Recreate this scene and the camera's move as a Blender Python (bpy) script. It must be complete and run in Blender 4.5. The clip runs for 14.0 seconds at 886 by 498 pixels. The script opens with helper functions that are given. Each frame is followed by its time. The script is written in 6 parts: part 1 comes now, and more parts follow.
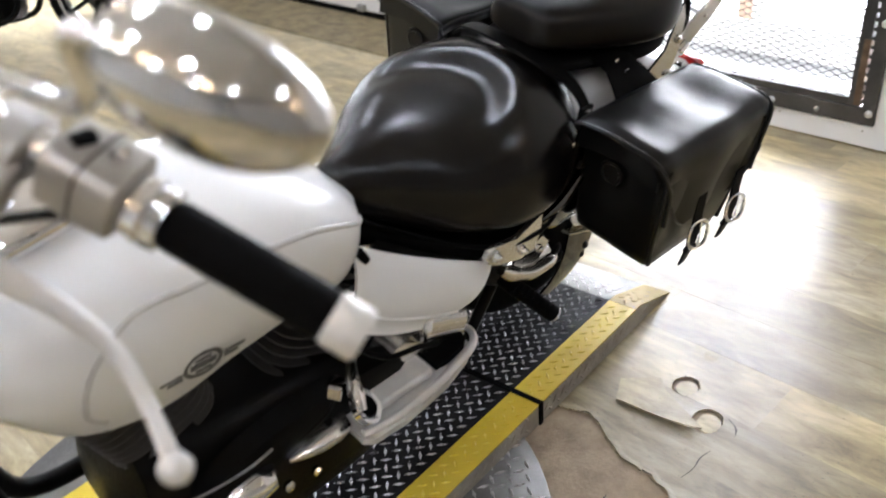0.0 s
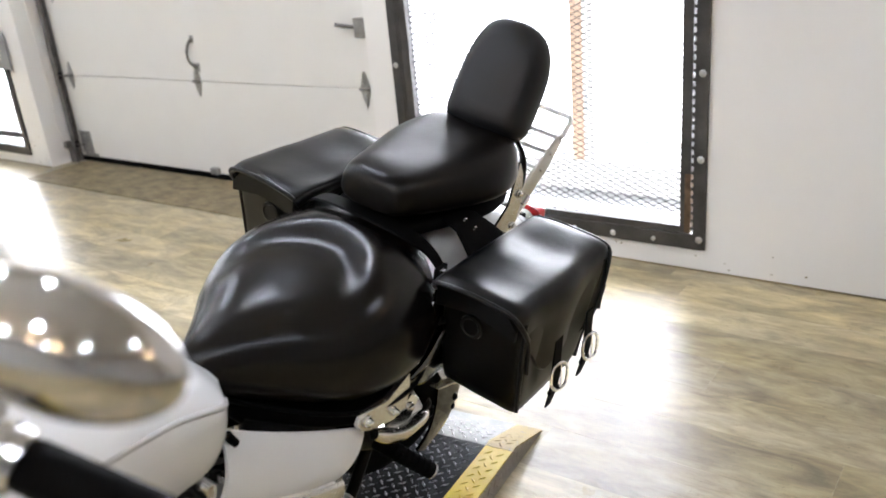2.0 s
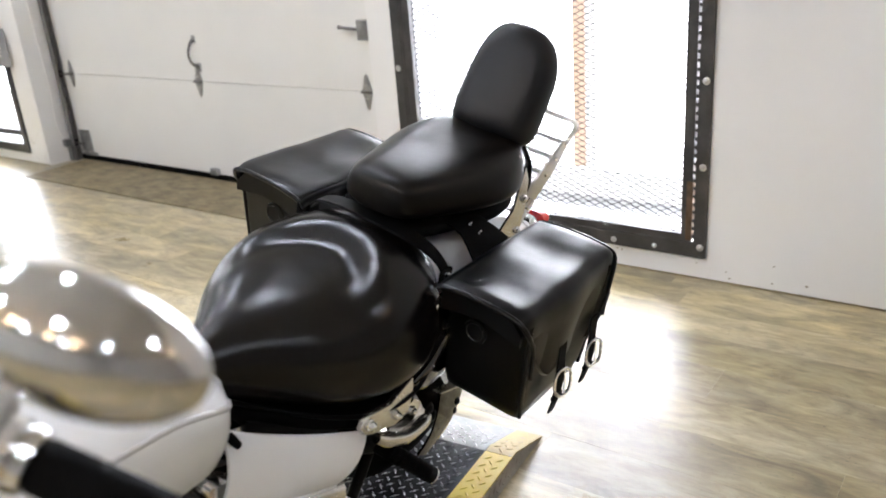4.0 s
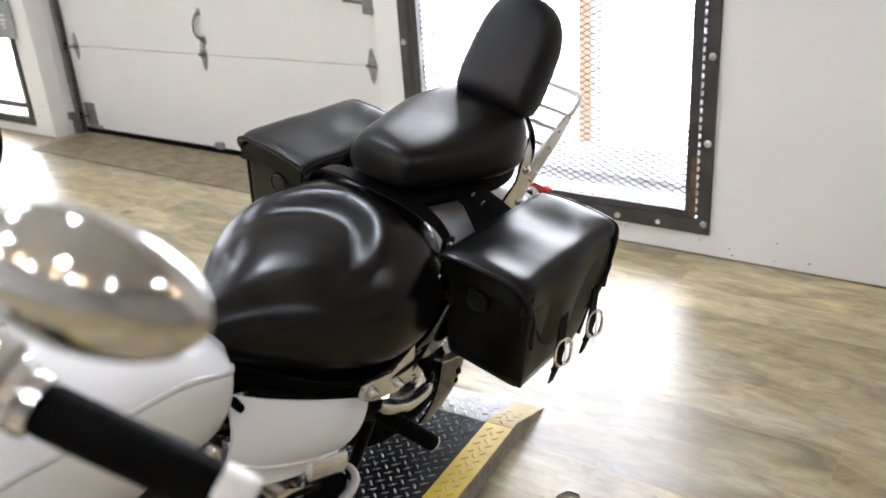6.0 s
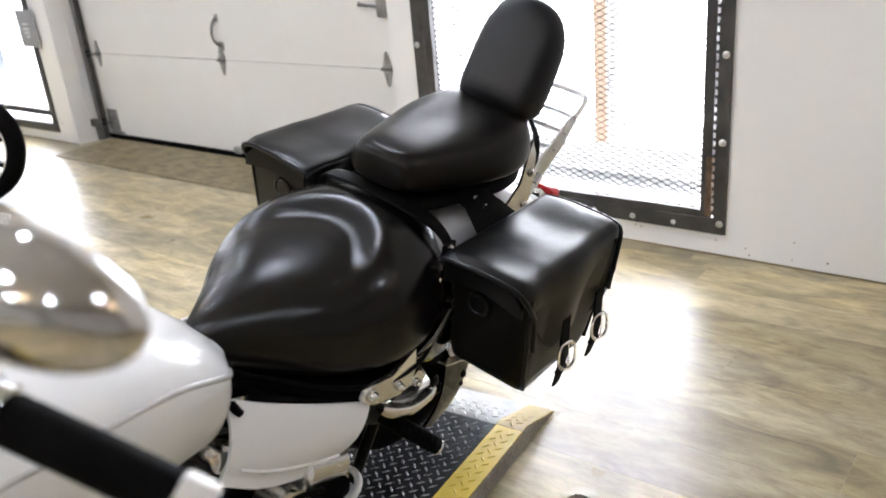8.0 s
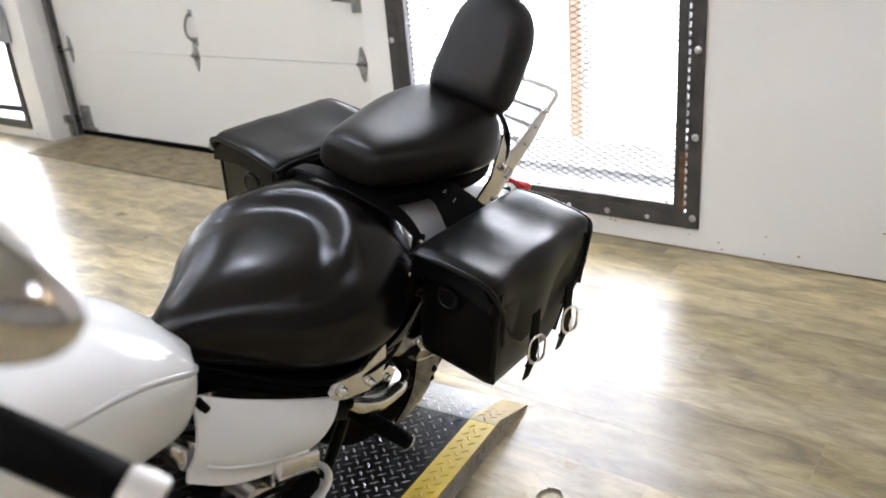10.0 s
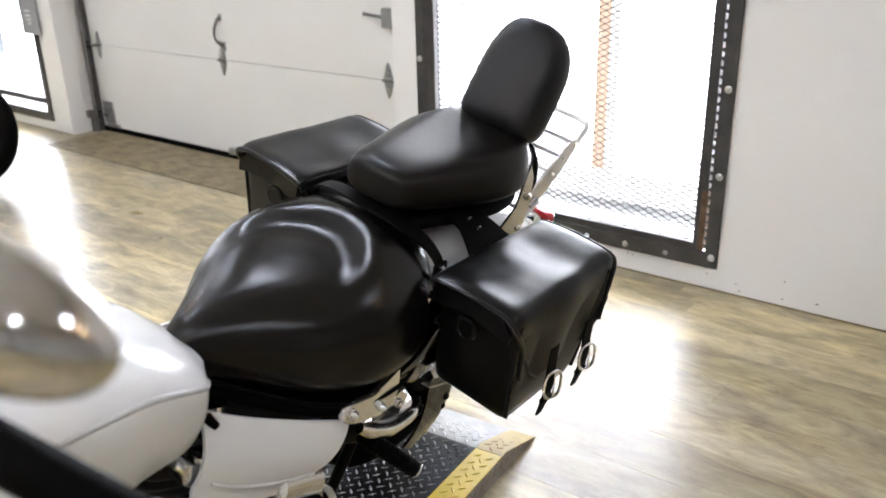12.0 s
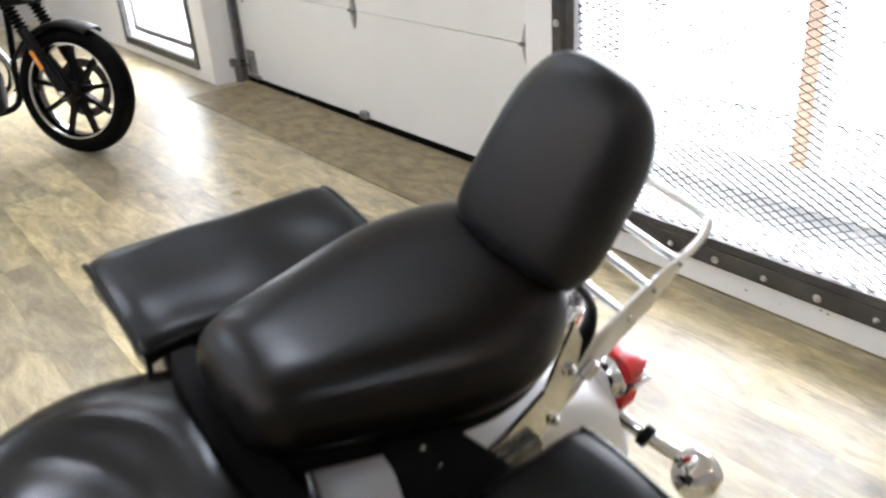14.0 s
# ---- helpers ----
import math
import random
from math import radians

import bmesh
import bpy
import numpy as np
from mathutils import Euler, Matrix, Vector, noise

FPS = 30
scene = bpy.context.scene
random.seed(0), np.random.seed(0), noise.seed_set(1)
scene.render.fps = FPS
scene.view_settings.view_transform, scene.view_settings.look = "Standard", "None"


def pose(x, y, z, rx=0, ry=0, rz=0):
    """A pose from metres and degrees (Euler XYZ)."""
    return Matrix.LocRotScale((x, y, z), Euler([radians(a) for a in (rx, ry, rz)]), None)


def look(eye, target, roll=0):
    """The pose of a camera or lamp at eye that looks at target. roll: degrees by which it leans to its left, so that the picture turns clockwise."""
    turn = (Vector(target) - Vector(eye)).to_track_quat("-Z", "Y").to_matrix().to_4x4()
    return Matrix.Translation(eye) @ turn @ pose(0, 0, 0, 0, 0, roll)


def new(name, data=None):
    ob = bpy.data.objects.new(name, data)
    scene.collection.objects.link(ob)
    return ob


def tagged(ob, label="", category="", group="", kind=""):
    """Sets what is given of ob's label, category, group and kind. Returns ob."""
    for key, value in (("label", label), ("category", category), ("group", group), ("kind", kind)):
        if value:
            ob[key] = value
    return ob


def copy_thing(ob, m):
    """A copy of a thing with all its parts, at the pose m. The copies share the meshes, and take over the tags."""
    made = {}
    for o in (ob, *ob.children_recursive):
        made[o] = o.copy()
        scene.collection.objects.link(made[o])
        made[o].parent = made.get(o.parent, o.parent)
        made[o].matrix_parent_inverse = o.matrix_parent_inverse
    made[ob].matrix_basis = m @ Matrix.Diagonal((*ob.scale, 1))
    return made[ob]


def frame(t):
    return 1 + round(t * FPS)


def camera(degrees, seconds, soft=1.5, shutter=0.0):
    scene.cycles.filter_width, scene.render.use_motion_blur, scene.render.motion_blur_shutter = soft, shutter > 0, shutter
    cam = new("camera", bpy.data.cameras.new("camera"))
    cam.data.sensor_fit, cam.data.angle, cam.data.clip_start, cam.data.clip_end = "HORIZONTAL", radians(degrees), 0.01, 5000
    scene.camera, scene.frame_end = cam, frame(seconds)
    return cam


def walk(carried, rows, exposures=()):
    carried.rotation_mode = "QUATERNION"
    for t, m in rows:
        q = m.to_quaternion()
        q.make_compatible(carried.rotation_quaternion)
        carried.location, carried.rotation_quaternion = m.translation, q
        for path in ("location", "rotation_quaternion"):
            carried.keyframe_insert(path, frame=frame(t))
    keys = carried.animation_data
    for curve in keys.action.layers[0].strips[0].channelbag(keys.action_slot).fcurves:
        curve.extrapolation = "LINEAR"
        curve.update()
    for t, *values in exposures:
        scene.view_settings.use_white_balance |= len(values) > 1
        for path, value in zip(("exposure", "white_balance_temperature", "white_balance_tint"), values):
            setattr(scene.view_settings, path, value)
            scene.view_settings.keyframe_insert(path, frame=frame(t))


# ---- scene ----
cam = camera(55.8, 14.0, soft=1.7, shutter=0.4)
cam.data.dof.use_dof, cam.data.dof.focus_distance, cam.data.dof.aperture_fstop = True, 1.9, 4.2
PATH = [
    (0, (0.2688, 0.3727, 1.2733), (1.4327, 1.6513, 0.2673), -4.66),
    (0.5, (0.2614, 0.3398, 1.2895), (1.5423, 1.5904, 0.3969), -7.04),
    (1, (0.2541, 0.3386, 1.3025), (1.66, 1.5194, 0.5071), -6.8),
    (1.5, (0.259, 0.3422, 1.3232), (1.7295, 1.4753, 0.5799), -5.83),
    (2, (0.2695, 0.3552, 1.3225), (1.7574, 1.4735, 0.5921), -5.4),
    (2.5, (0.2708, 0.366, 1.3267), (1.7679, 1.4836, 0.6146), -4.91),
    (5, (0.263, 0.373, 1.315), (1.758, 1.483, 0.586), -4.3),
    (5.5, (0.264, 0.366, 1.314), (1.762, 1.467, 0.577), -4.5),
    (6, (0.257, 0.363, 1.307), (1.73, 1.476, 0.539), -4.1),
    (6.5, (0.263, 0.354, 1.306), (1.739, 1.467, 0.543), -3.8),
    (7, (0.274, 0.342, 1.312), (1.739, 1.48, 0.566), -4.8),
    (7.5, (0.283, 0.336, 1.307), (1.737, 1.485, 0.555), -5.0),
    (8, (0.284, 0.327, 1.308), (1.722, 1.49, 0.547), -5.3),
    (10.5, (0.297, 0.311, 1.301), (1.763, 1.43, 0.528), -5.0),
    (11, (0.292, 0.314, 1.303), (1.752, 1.449, 0.542), -4.5),
    (11.5, (0.295, 0.326, 1.312), (1.772, 1.468, 0.594), -0.7),
    (12, (0.304, 0.348, 1.311), (1.768, 1.496, 0.577), -1.3),
    (12.5, (0.339, 0.353, 1.298), (1.829, 1.433, 0.515), -0.0),
    (12.7, (0.4297, 0.3806, 1.2733), (1.8441, 1.527, 0.4601), -1.57),
    (12.8, (0.4925, 0.3924, 1.2773), (1.8339, 1.6358, 0.4834), -3.24),
    (12.9, (0.5509, 0.4009, 1.3018), (1.8757, 1.6942, 0.5567), -3.82),
    (13, (0.6078, 0.4075, 1.3103), (1.914, 1.7306, 0.575), -2.71),
    (13.1, (0.6623, 0.414, 1.3199), (1.966, 1.7356, 0.5798), -1.4),
    (13.2, (0.7077, 0.4205, 1.3175), (2.0118, 1.7274, 0.5535), -0.9),
    (13.3, (0.7428, 0.4424, 1.3276), (2.0213, 1.7418, 0.5095), -2.42),
    (13.5, (0.8627, 0.5117, 1.2948), (2.079, 1.8598, 0.4582), -4.08),
    (14, (1.149, 0.667, 1.335), (2.204, 2.117, 0.449), -4.4),
]
walk(cam, [(t, look(eye, target, roll)) for t, eye, target, roll in PATH], [(0.0, 0.0, 6050, 11)])

# world, sun and lamps
world = bpy.data.worlds.new("world")
scene.world = world
world.use_nodes = True
wn = world.node_tree
sky = wn.nodes.new("ShaderNodeTexSky")
sky.sky_type, sky.sun_disc = "NISHITA", False
sky.sun_elevation, sky.sun_rotation = radians(38), radians(60)
wn.nodes["Background"].inputs["Strength"].default_value = 0.15
wn.links.new(sky.outputs["Color"], wn.nodes["Background"].inputs["Color"])

sun = new("sun", bpy.data.lights.new("sun", "SUN"))
sun.data.energy, sun.data.angle, sun.data.color = 1.2, radians(12), (1.0, 0.96, 0.9)
sun.matrix_world = look((20, 12, 18), (3, 2, 0))


def area(name, m, w, h, power, colour, shape="RECTANGLE"):
    lamp = bpy.data.lights.new(name, "AREA")
    lamp.shape, lamp.size, lamp.size_y, lamp.energy, lamp.color = shape, w, h, power, colour
    ob = new(name, lamp)
    ob.matrix_world = m
    return ob


# overcast daylight beyond the two windows
WIN_POWER = 850
area("daylight", look((4.7, 2.35, 1.55), (0, 2.35, 1.55)), 4.0, 3.0, WIN_POWER, (0.985, 0.978, 1.0))
area("daylight", look((4.7, 7.75, 1.55), (0, 7.75, 1.55)), 4.0, 3.0, WIN_POWER, (0.985, 0.978, 1.0))

# ---- helpers for building ----


def mesh_of(bm, name, sharp=38):
    bmesh.ops.recalc_face_normals(bm, faces=bm.faces)
    lim = radians(sharp)
    flat = bm.faces.layers.int.get("flat")
    for f in bm.faces:
        f.smooth = not (flat and f[flat])
    for e in bm.edges:
        if len(e.link_faces) == 2 and e.calc_face_angle(0) > lim:
            e.smooth = False
    me = bpy.data.meshes.new(name)
    bm.to_mesh(me)
    bm.free()
    return me


def part(name, bm, material, parent=None, label="", sharp=38):
    me = mesh_of(bm, name, sharp)
    me.materials.append(material)
    ob = new(name, me)
    if parent is not None:
        ob.parent = parent
    if label:
        ob["label"] = label
    return ob


def thing(name, label, category, m=None, group="", kind=""):
    ob = new(name)
    ob.empty_display_size = 0.05
    if m is not None:
        ob.matrix_world = m
    return tagged(ob, label, category, group, kind)


def B():
    return bmesh.new()


def box(bm, x0, x1, y0, y1, z0, z1, bevel=0.0, seg=2, m=None):
    flat = bm.faces.layers.int.get("flat") or bm.faces.layers.int.new("flat")
    r = bmesh.ops.create_cube(bm, size=1)
    vs = r["verts"]
    for f in {f for v in vs for f in v.link_faces}:
        f[flat] = 1
    for v in vs:
        v.co = Vector(((x0 + x1) / 2 + v.co.x * (x1 - x0), (y0 + y1) / 2 + v.co.y * (y1 - y0), (z0 + z1) / 2 + v.co.z * (z1 - z0)))
    if m is not None:
        bmesh.ops.transform(bm, matrix=m, verts=vs)
    if bevel:
        es = list({e for v in vs for e in v.link_edges})
        q = bmesh.ops.bevel(bm, geom=es, offset=bevel, segments=seg, profile=0.5, affect="EDGES")
        for f in q["faces"]:
            f[flat] = 1
    return bm


def loft(bm, rings, cyclic=True, caps=True, closed=False):
    """Skin rings of equal length."""
    vr = [[bm.verts.new(p) for p in r] for r in rings]
    n = len(vr[0])
    pairs = list(zip(vr, vr[1:])) + ([(vr[-1], vr[0])] if closed else [])
    for a, b in pairs:
        for i in range(n if cyclic else n - 1):
            j = (i + 1) % n
            bm.faces.new((a[i], a[j], b[j], b[i]))
    if caps and cyclic and not closed:
        bm.faces.new(vr[0])
        bm.faces.new(list(reversed(vr[-1])))
    return bm


def smooth_path(pts, n=6):
    """Catmull-Rom through the points."""
    p = [Vector(q) for q in pts]
    if len(p) < 3:
        return p
    p = [2 * p[0] - p[1]] + p + [2 * p[-1] - p[-2]]
    out = []
    for i in range(1, len(p) - 2):
        for k in range(n):
            t = k / n
            a, b, c, d = p[i - 1:i + 3]
            out.append(0.5 * ((2 * b) + (c - a) * t + (2 * a - 5 * b + 4 * c - d) * t * t + (3 * b - a - 3 * c + d) * t ** 3))
    out.append(p[-2])
    return out


def tube(bm, pts, r, n=12, smooth=0, flat=1.0):
    """A tube along the points; r is one radius or one for each given point."""
    rs = r if isinstance(r, (list, tuple)) else None
    src = [Vector(q) for q in pts]
    if smooth:
        path = smooth_path(src, smooth)
    else:
        path = src
    if rs:
        rad = [float(np.interp(i / (len(path) - 1) * (len(src) - 1), range(len(src)), rs)) for i in range(len(path))]
    else:
        rad = [r] * len(path)
    rings, side = [], None
    for i, p in enumerate(path):
        t = (path[min(i + 1, len(path) - 1)] - path[max(i - 1, 0)]).normalized()
        if side is None:
            side = t.cross(Vector((0, 0, 1)) if abs(t.z) < 0.9 else Vector((1, 0, 0))).normalized()
        side = (side - t * side.dot(t)).normalized()
        up = t.cross(side)
        rings.append([p + side * math.cos(2 * math.pi * k / n) * rad[i] + up * math.sin(2 * math.pi * k / n) * rad[i] * flat for k in range(n)])
    return loft(bm, rings)


def lathe(bm, profile, origin, axis, n=24, closed=False):
    """Turn (along, radius) pairs about the axis."""
    a = Vector(axis).normalized()
    s = a.cross(Vector((0, 0, 1)) if abs(a.z) < 0.9 else Vector((1, 0, 0))).normalized()
    u = a.cross(s)
    rings = [[Vector(origin) + a * h + (s * math.cos(2 * math.pi * k / n) + u * math.sin(2 * math.pi * k / n)) * max(r, 1e-4) for k in range(n)] for h, r in profile]
    return loft(bm, rings, closed=closed)


def superring(c, ax, ay, rx, ry, p=2.6, n=32):
    """A rounded ring round c in the plane of ax and ay."""
    out = []
    for k in range(n):
        a = 2 * math.pi * k / n
        ca, sa = math.cos(a), math.sin(a)
        out.append(Vector(c) + Vector(ax) * (rx * math.copysign(abs(ca) ** (2 / p), ca)) + Vector(ay) * (ry * math.copysign(abs(sa) ** (2 / p), sa)))
    return out


def ball(bm, c, r, sx=1, sy=1, sz=1, m=None, u=24, v=14):
    q = bmesh.ops.create_uvsphere(bm, u_segments=u, v_segments=v, radius=r)
    for w in q["verts"]:
        w.co = Vector((w.co.x * sx, w.co.y * sy, w.co.z * sz))
    bmesh.ops.transform(bm, matrix=Matrix.Translation(c) @ (m if m is not None else Matrix()), verts=q["verts"])
    return bm


# ---- materials ----


def nodes_of(name):
    m = bpy.data.materials.new(name)
    m.use_nodes = True
    nt = m.node_tree
    return m, nt, nt.nodes["Principled BSDF"]


def link(nt, a, b):
    nt.links.new(a, b)


def tex_noise(nt, scale, detail=4, rough=0.55, coord="Object", stretch=None):
    co = nt.nodes.new("ShaderNodeTexCoord")
    out = co.outputs[coord]
    if stretch:
        mp = nt.nodes.new("ShaderNodeMapping")
        mp.inputs["Scale"].default_value = stretch
        link(nt, out, mp.inputs["Vector"])
        out = mp.outputs["Vector"]
    t = nt.nodes.new("ShaderNodeTexNoise")
    t.inputs["Scale"].default_value, t.inputs["Detail"].default_value, t.inputs["Roughness"].default_value = scale, detail, rough
    link(nt, out, t.inputs["Vector"])
    return t.outputs["Fac"]


def ramp(nt, fac, stops):
    r = nt.nodes.new("ShaderNodeValToRGB")
    e = r.color_ramp.elements
    while len(e) < len(stops):
        e.new(0.5)
    for el, (p, c) in zip(e, stops):
        el.position, el.color = p, (*c, 1) if len(c) == 3 else c
    link(nt, fac, r.inputs["Fac"])
    return r.outputs["Color"]


def bump(nt, bsdf, fac, strength, distance):
    b = nt.nodes.new("ShaderNodeBump")
    b.inputs["Strength"].default_value, b.inputs["Distance"].default_value = strength, distance
    old = bsdf.inputs["Normal"].links
    if old:
        link(nt, old[0].from_socket, b.inputs["Normal"])
    link(nt, fac, b.inputs["Height"])
    link(nt, b.outputs["Normal"], bsdf.inputs["Normal"])


def span(nt, fac, lo, hi):
    r = nt.nodes.new("ShaderNodeMapRange")
    r.inputs["To Min"].default_value, r.inputs["To Max"].default_value = lo, hi
    r.inputs["From Min"].default_value, r.inputs["From Max"].default_value = 0.3, 0.7
    link(nt, fac, r.inputs["Value"])
    return r.outputs["Result"]


def surface(name, dark, light, rough=(0.4, 0.6), metal=0.0, scale=8.0, fine=120.0, relief=0.1, depth=0.002, coat=0.0, stretch=None, spec=0.5):
    """A two-scale surface: broad colour drift, fine relief, uneven gloss."""
    m, nt, b = nodes_of(name)
    broad = tex_noise(nt, scale, 5, 0.6, stretch=stretch)
    small = tex_noise(nt, fine, 3, 0.6, stretch=stretch)
    link(nt, ramp(nt, broad, [(0.3, dark), (0.7, light)]), b.inputs["Base Color"])
    link(nt, span(nt, small, *rough), b.inputs["Roughness"])
    b.inputs["Metallic"].default_value = metal
    b.inputs["Coat Weight"].default_value = coat
    b.inputs["Specular IOR Level"].default_value = spec
    b.inputs["Coat Roughness"].default_value = 0.05
    if relief:
        bump(nt, b, small, relief, depth)
    return m


M_WALL = surface("wall_paint", (0.78, 0.77, 0.75), (0.82, 0.815, 0.80), (0.5, 0.7), scale=1.3, fine=60, relief=0.12, depth=0.002)
# grey of the unseen walls, chosen for the fill light they return
M_WALL2 = surface("fill_wall_grey", (0.40, 0.395, 0.385), (0.47, 0.465, 0.455), (0.6, 0.8), scale=1.1, fine=50, relief=0.1)
M_CEIL = surface("ceiling_paint", (0.58, 0.575, 0.56), (0.66, 0.655, 0.64), (0.7, 0.9), scale=2)
M_DOOR = surface("door_panel_paint", (0.74, 0.735, 0.70), (0.79, 0.785, 0.76), (0.35, 0.5), scale=1.1, fine=90, relief=0.06)
M_GALV = surface("galvanised_steel", (0.30, 0.30, 0.30), (0.46, 0.46, 0.45), (0.35, 0.55), metal=0.9, scale=25)
M_TRACK = surface("track_steel", (0.16, 0.155, 0.15), (0.27, 0.26, 0.25), (0.4, 0.6), metal=0.8, scale=14)
M_RUBBER = surface("black_rubber", (0.0016, 0.0016, 0.0016), (0.0034, 0.0033, 0.0032), (0.55, 0.75), scale=30, fine=300, relief=0.2, spec=0.05)
M_STEEL = surface("dark_frame_steel", (0.035, 0.033, 0.031), (0.075, 0.07, 0.065), (0.45, 0.65), metal=0.3, scale=9, fine=140, relief=0.2)
M_MESH = surface("dark_mesh_steel", (0.006, 0.006, 0.006), (0.012, 0.011, 0.010), (0.6, 0.8), scale=30, fine=200, relief=0, spec=0.2)
M_RUST = surface("rusty_steel", (0.07, 0.042, 0.022), (0.17, 0.11, 0.065), (0.6, 0.8), metal=0.2, scale=20, fine=160, relief=0.3)
M_BOLT = surface("zinc_bolt", (0.42, 0.42, 0.42), (0.6, 0.6, 0.6), (0.3, 0.45), metal=0.9, scale=40)
M_CHROME = surface("chrome", (0.78, 0.78, 0.79), (0.84, 0.84, 0.85), (0.03, 0.07), metal=1.0, scale=20, relief=0)
M_DCHROME = surface("dark_chrome", (0.10, 0.10, 0.10), (0.16, 0.157, 0.15), (0.06, 0.11), metal=1.0, scale=20, relief=0)
M_ALU = surface("polished_aluminium", (0.66, 0.65, 0.63), (0.78, 0.77, 0.75), (0.16, 0.28), metal=1.0, scale=25, fine=200, relief=0.04)
# chrome with a darkened base, which dims what the mirror shell reflects
M_SOFT = surface("greyed_chrome", (0.56, 0.555, 0.55), (0.63, 0.625, 0.62), (0.05, 0.09), metal=1.0, scale=20, relief=0)
M_SATIN = surface("satin_chrome", (0.70, 0.69, 0.67), (0.76, 0.75, 0.73), (0.30, 0.36), metal=0.9, scale=4, fine=20, relief=0)
M_CAST = surface("cast_grey_alloy", (0.34, 0.32, 0.29), (0.44, 0.42, 0.385), (0.32, 0.46), metal=0.65, scale=30, fine=320, relief=0.12)
M_BLACKMETAL = surface("black_metal", (0.0018, 0.0018, 0.0018), (0.0045, 0.0042, 0.004), (0.3, 0.5), scale=20, fine=200, relief=0.08, spec=0.10)
M_PAINT = surface("white_gloss_paint", (0.75, 0.755, 0.755), (0.79, 0.795, 0.795), (0.45, 0.55), scale=2, relief=0, coat=1.0, spec=0.1)
# pale half-diffuse alloy; on the floorboard its colour includes the ceiling's reflection
M_BRUSH = surface("brushed_alloy_sheen", (0.60, 0.585, 0.56), (0.74, 0.725, 0.70), (0.30, 0.45), metal=0.35, scale=18, fine=240, relief=0.05)
# bare lugs in a paler metal than their plate: glints put into the colour
M_LBARE = surface("bare_lug_glint", (0.46, 0.455, 0.44), (0.62, 0.615, 0.60), (0.25, 0.38), metal=0.85, scale=30, fine=200, relief=0.08)
M_GREY = surface("grey_pinstripe", (0.50, 0.50, 0.50), (0.58, 0.58, 0.58), (0.3, 0.4), scale=30, relief=0, coat=0.6)
M_EMBLEM = surface("dark_emblem_grey", (0.085, 0.085, 0.085), (0.16, 0.16, 0.16), (0.25, 0.4), metal=0.4, scale=60, relief=0)
M_RED = surface("red_lens", (0.42, 0.012, 0.012), (0.55, 0.03, 0.025), (0.08, 0.15), scale=60, fine=400, relief=0.2, coat=0.3)
M_AMBER = surface("amber_lens", (0.62, 0.20, 0.02), (0.75, 0.28, 0.04), (0.1, 0.2), scale=60, fine=400, relief=0.2, coat=0.3)
M_CLEAR = surface("clear_lens", (0.55, 0.52, 0.46), (0.72, 0.70, 0.62), (0.06, 0.15), scale=60, fine=300, relief=0.2, metal=0.4, coat=1.0)
M_CREAM = surface("cream_frame", (0.78, 0.76, 0.72), (0.84, 0.83, 0.80), (0.4, 0.6), scale=4)
M_ORANGE = surface("orange_post", (0.50, 0.34, 0.23), (0.56, 0.39, 0.27), (0.5, 0.7), scale=5)
M_SIGN = surface("grey_sign", (0.26, 0.265, 0.275), (0.31, 0.315, 0.325), (0.4, 0.6), scale=20)
M_MARK = surface("pale_marking", (0.62, 0.62, 0.62), (0.72, 0.72, 0.72), (0.5, 0.6), scale=20)


def leather(name, dark, light, lo, hi, grain=0.18, spec=0.4):
    m, nt, b = nodes_of(name)
    broad = tex_noise(nt, 5, 3, 0.5)
    fine = tex_noise(nt, 170, 4, 0.6)
    v = nt.nodes.new("ShaderNodeTexVoronoi")
    v.inputs["Scale"].default_value = 340
    co = nt.nodes.new("ShaderNodeTexCoord")
    link(nt, co.outputs["Object"], v.inputs["Vector"])
    link(nt, ramp(nt, broad, [(0.35, dark), (0.72, light)]), b.inputs["Base Color"])
    b.inputs["Roughness"].default_value = (lo + hi) / 2
    b.inputs["Specular IOR Level"].default_value = spec
    bump(nt, b, v.outputs["Distance"], grain, 0.0006)
    bump(nt, b, fine, 0.03, 0.002)
    bump(nt, b, tex_noise(nt, 26, 3, 0.5), 0.10, 0.004)
    return m


M_SEAT = leather("seat_leather", (0.0022, 0.0020, 0.0019), (0.0052, 0.0038, 0.0030), 0.21, 0.28, 0.06, 0.29)
M_SEAT2 = leather("passenger_leather", (0.0020, 0.0016, 0.0013), (0.0046, 0.0032, 0.0024), 0.25, 0.31, 0.03, 0.24)
M_BAG = leather("bag_leather", (0.0014, 0.0014, 0.0014), (0.003, 0.003, 0.003), 0.25, 0.33, 0.03, 0.27)
M_VINYL = leather("backrest_vinyl", (0.004, 0.004, 0.0047), (0.0068, 0.0068, 0.0079), 0.34, 0.42, 0.15, 0.32)
M_STRAP = leather("strap_leather", (0.0014, 0.0014, 0.0014), (0.003, 0.003, 0.003), 0.5, 0.65, 0.1, 0.06)


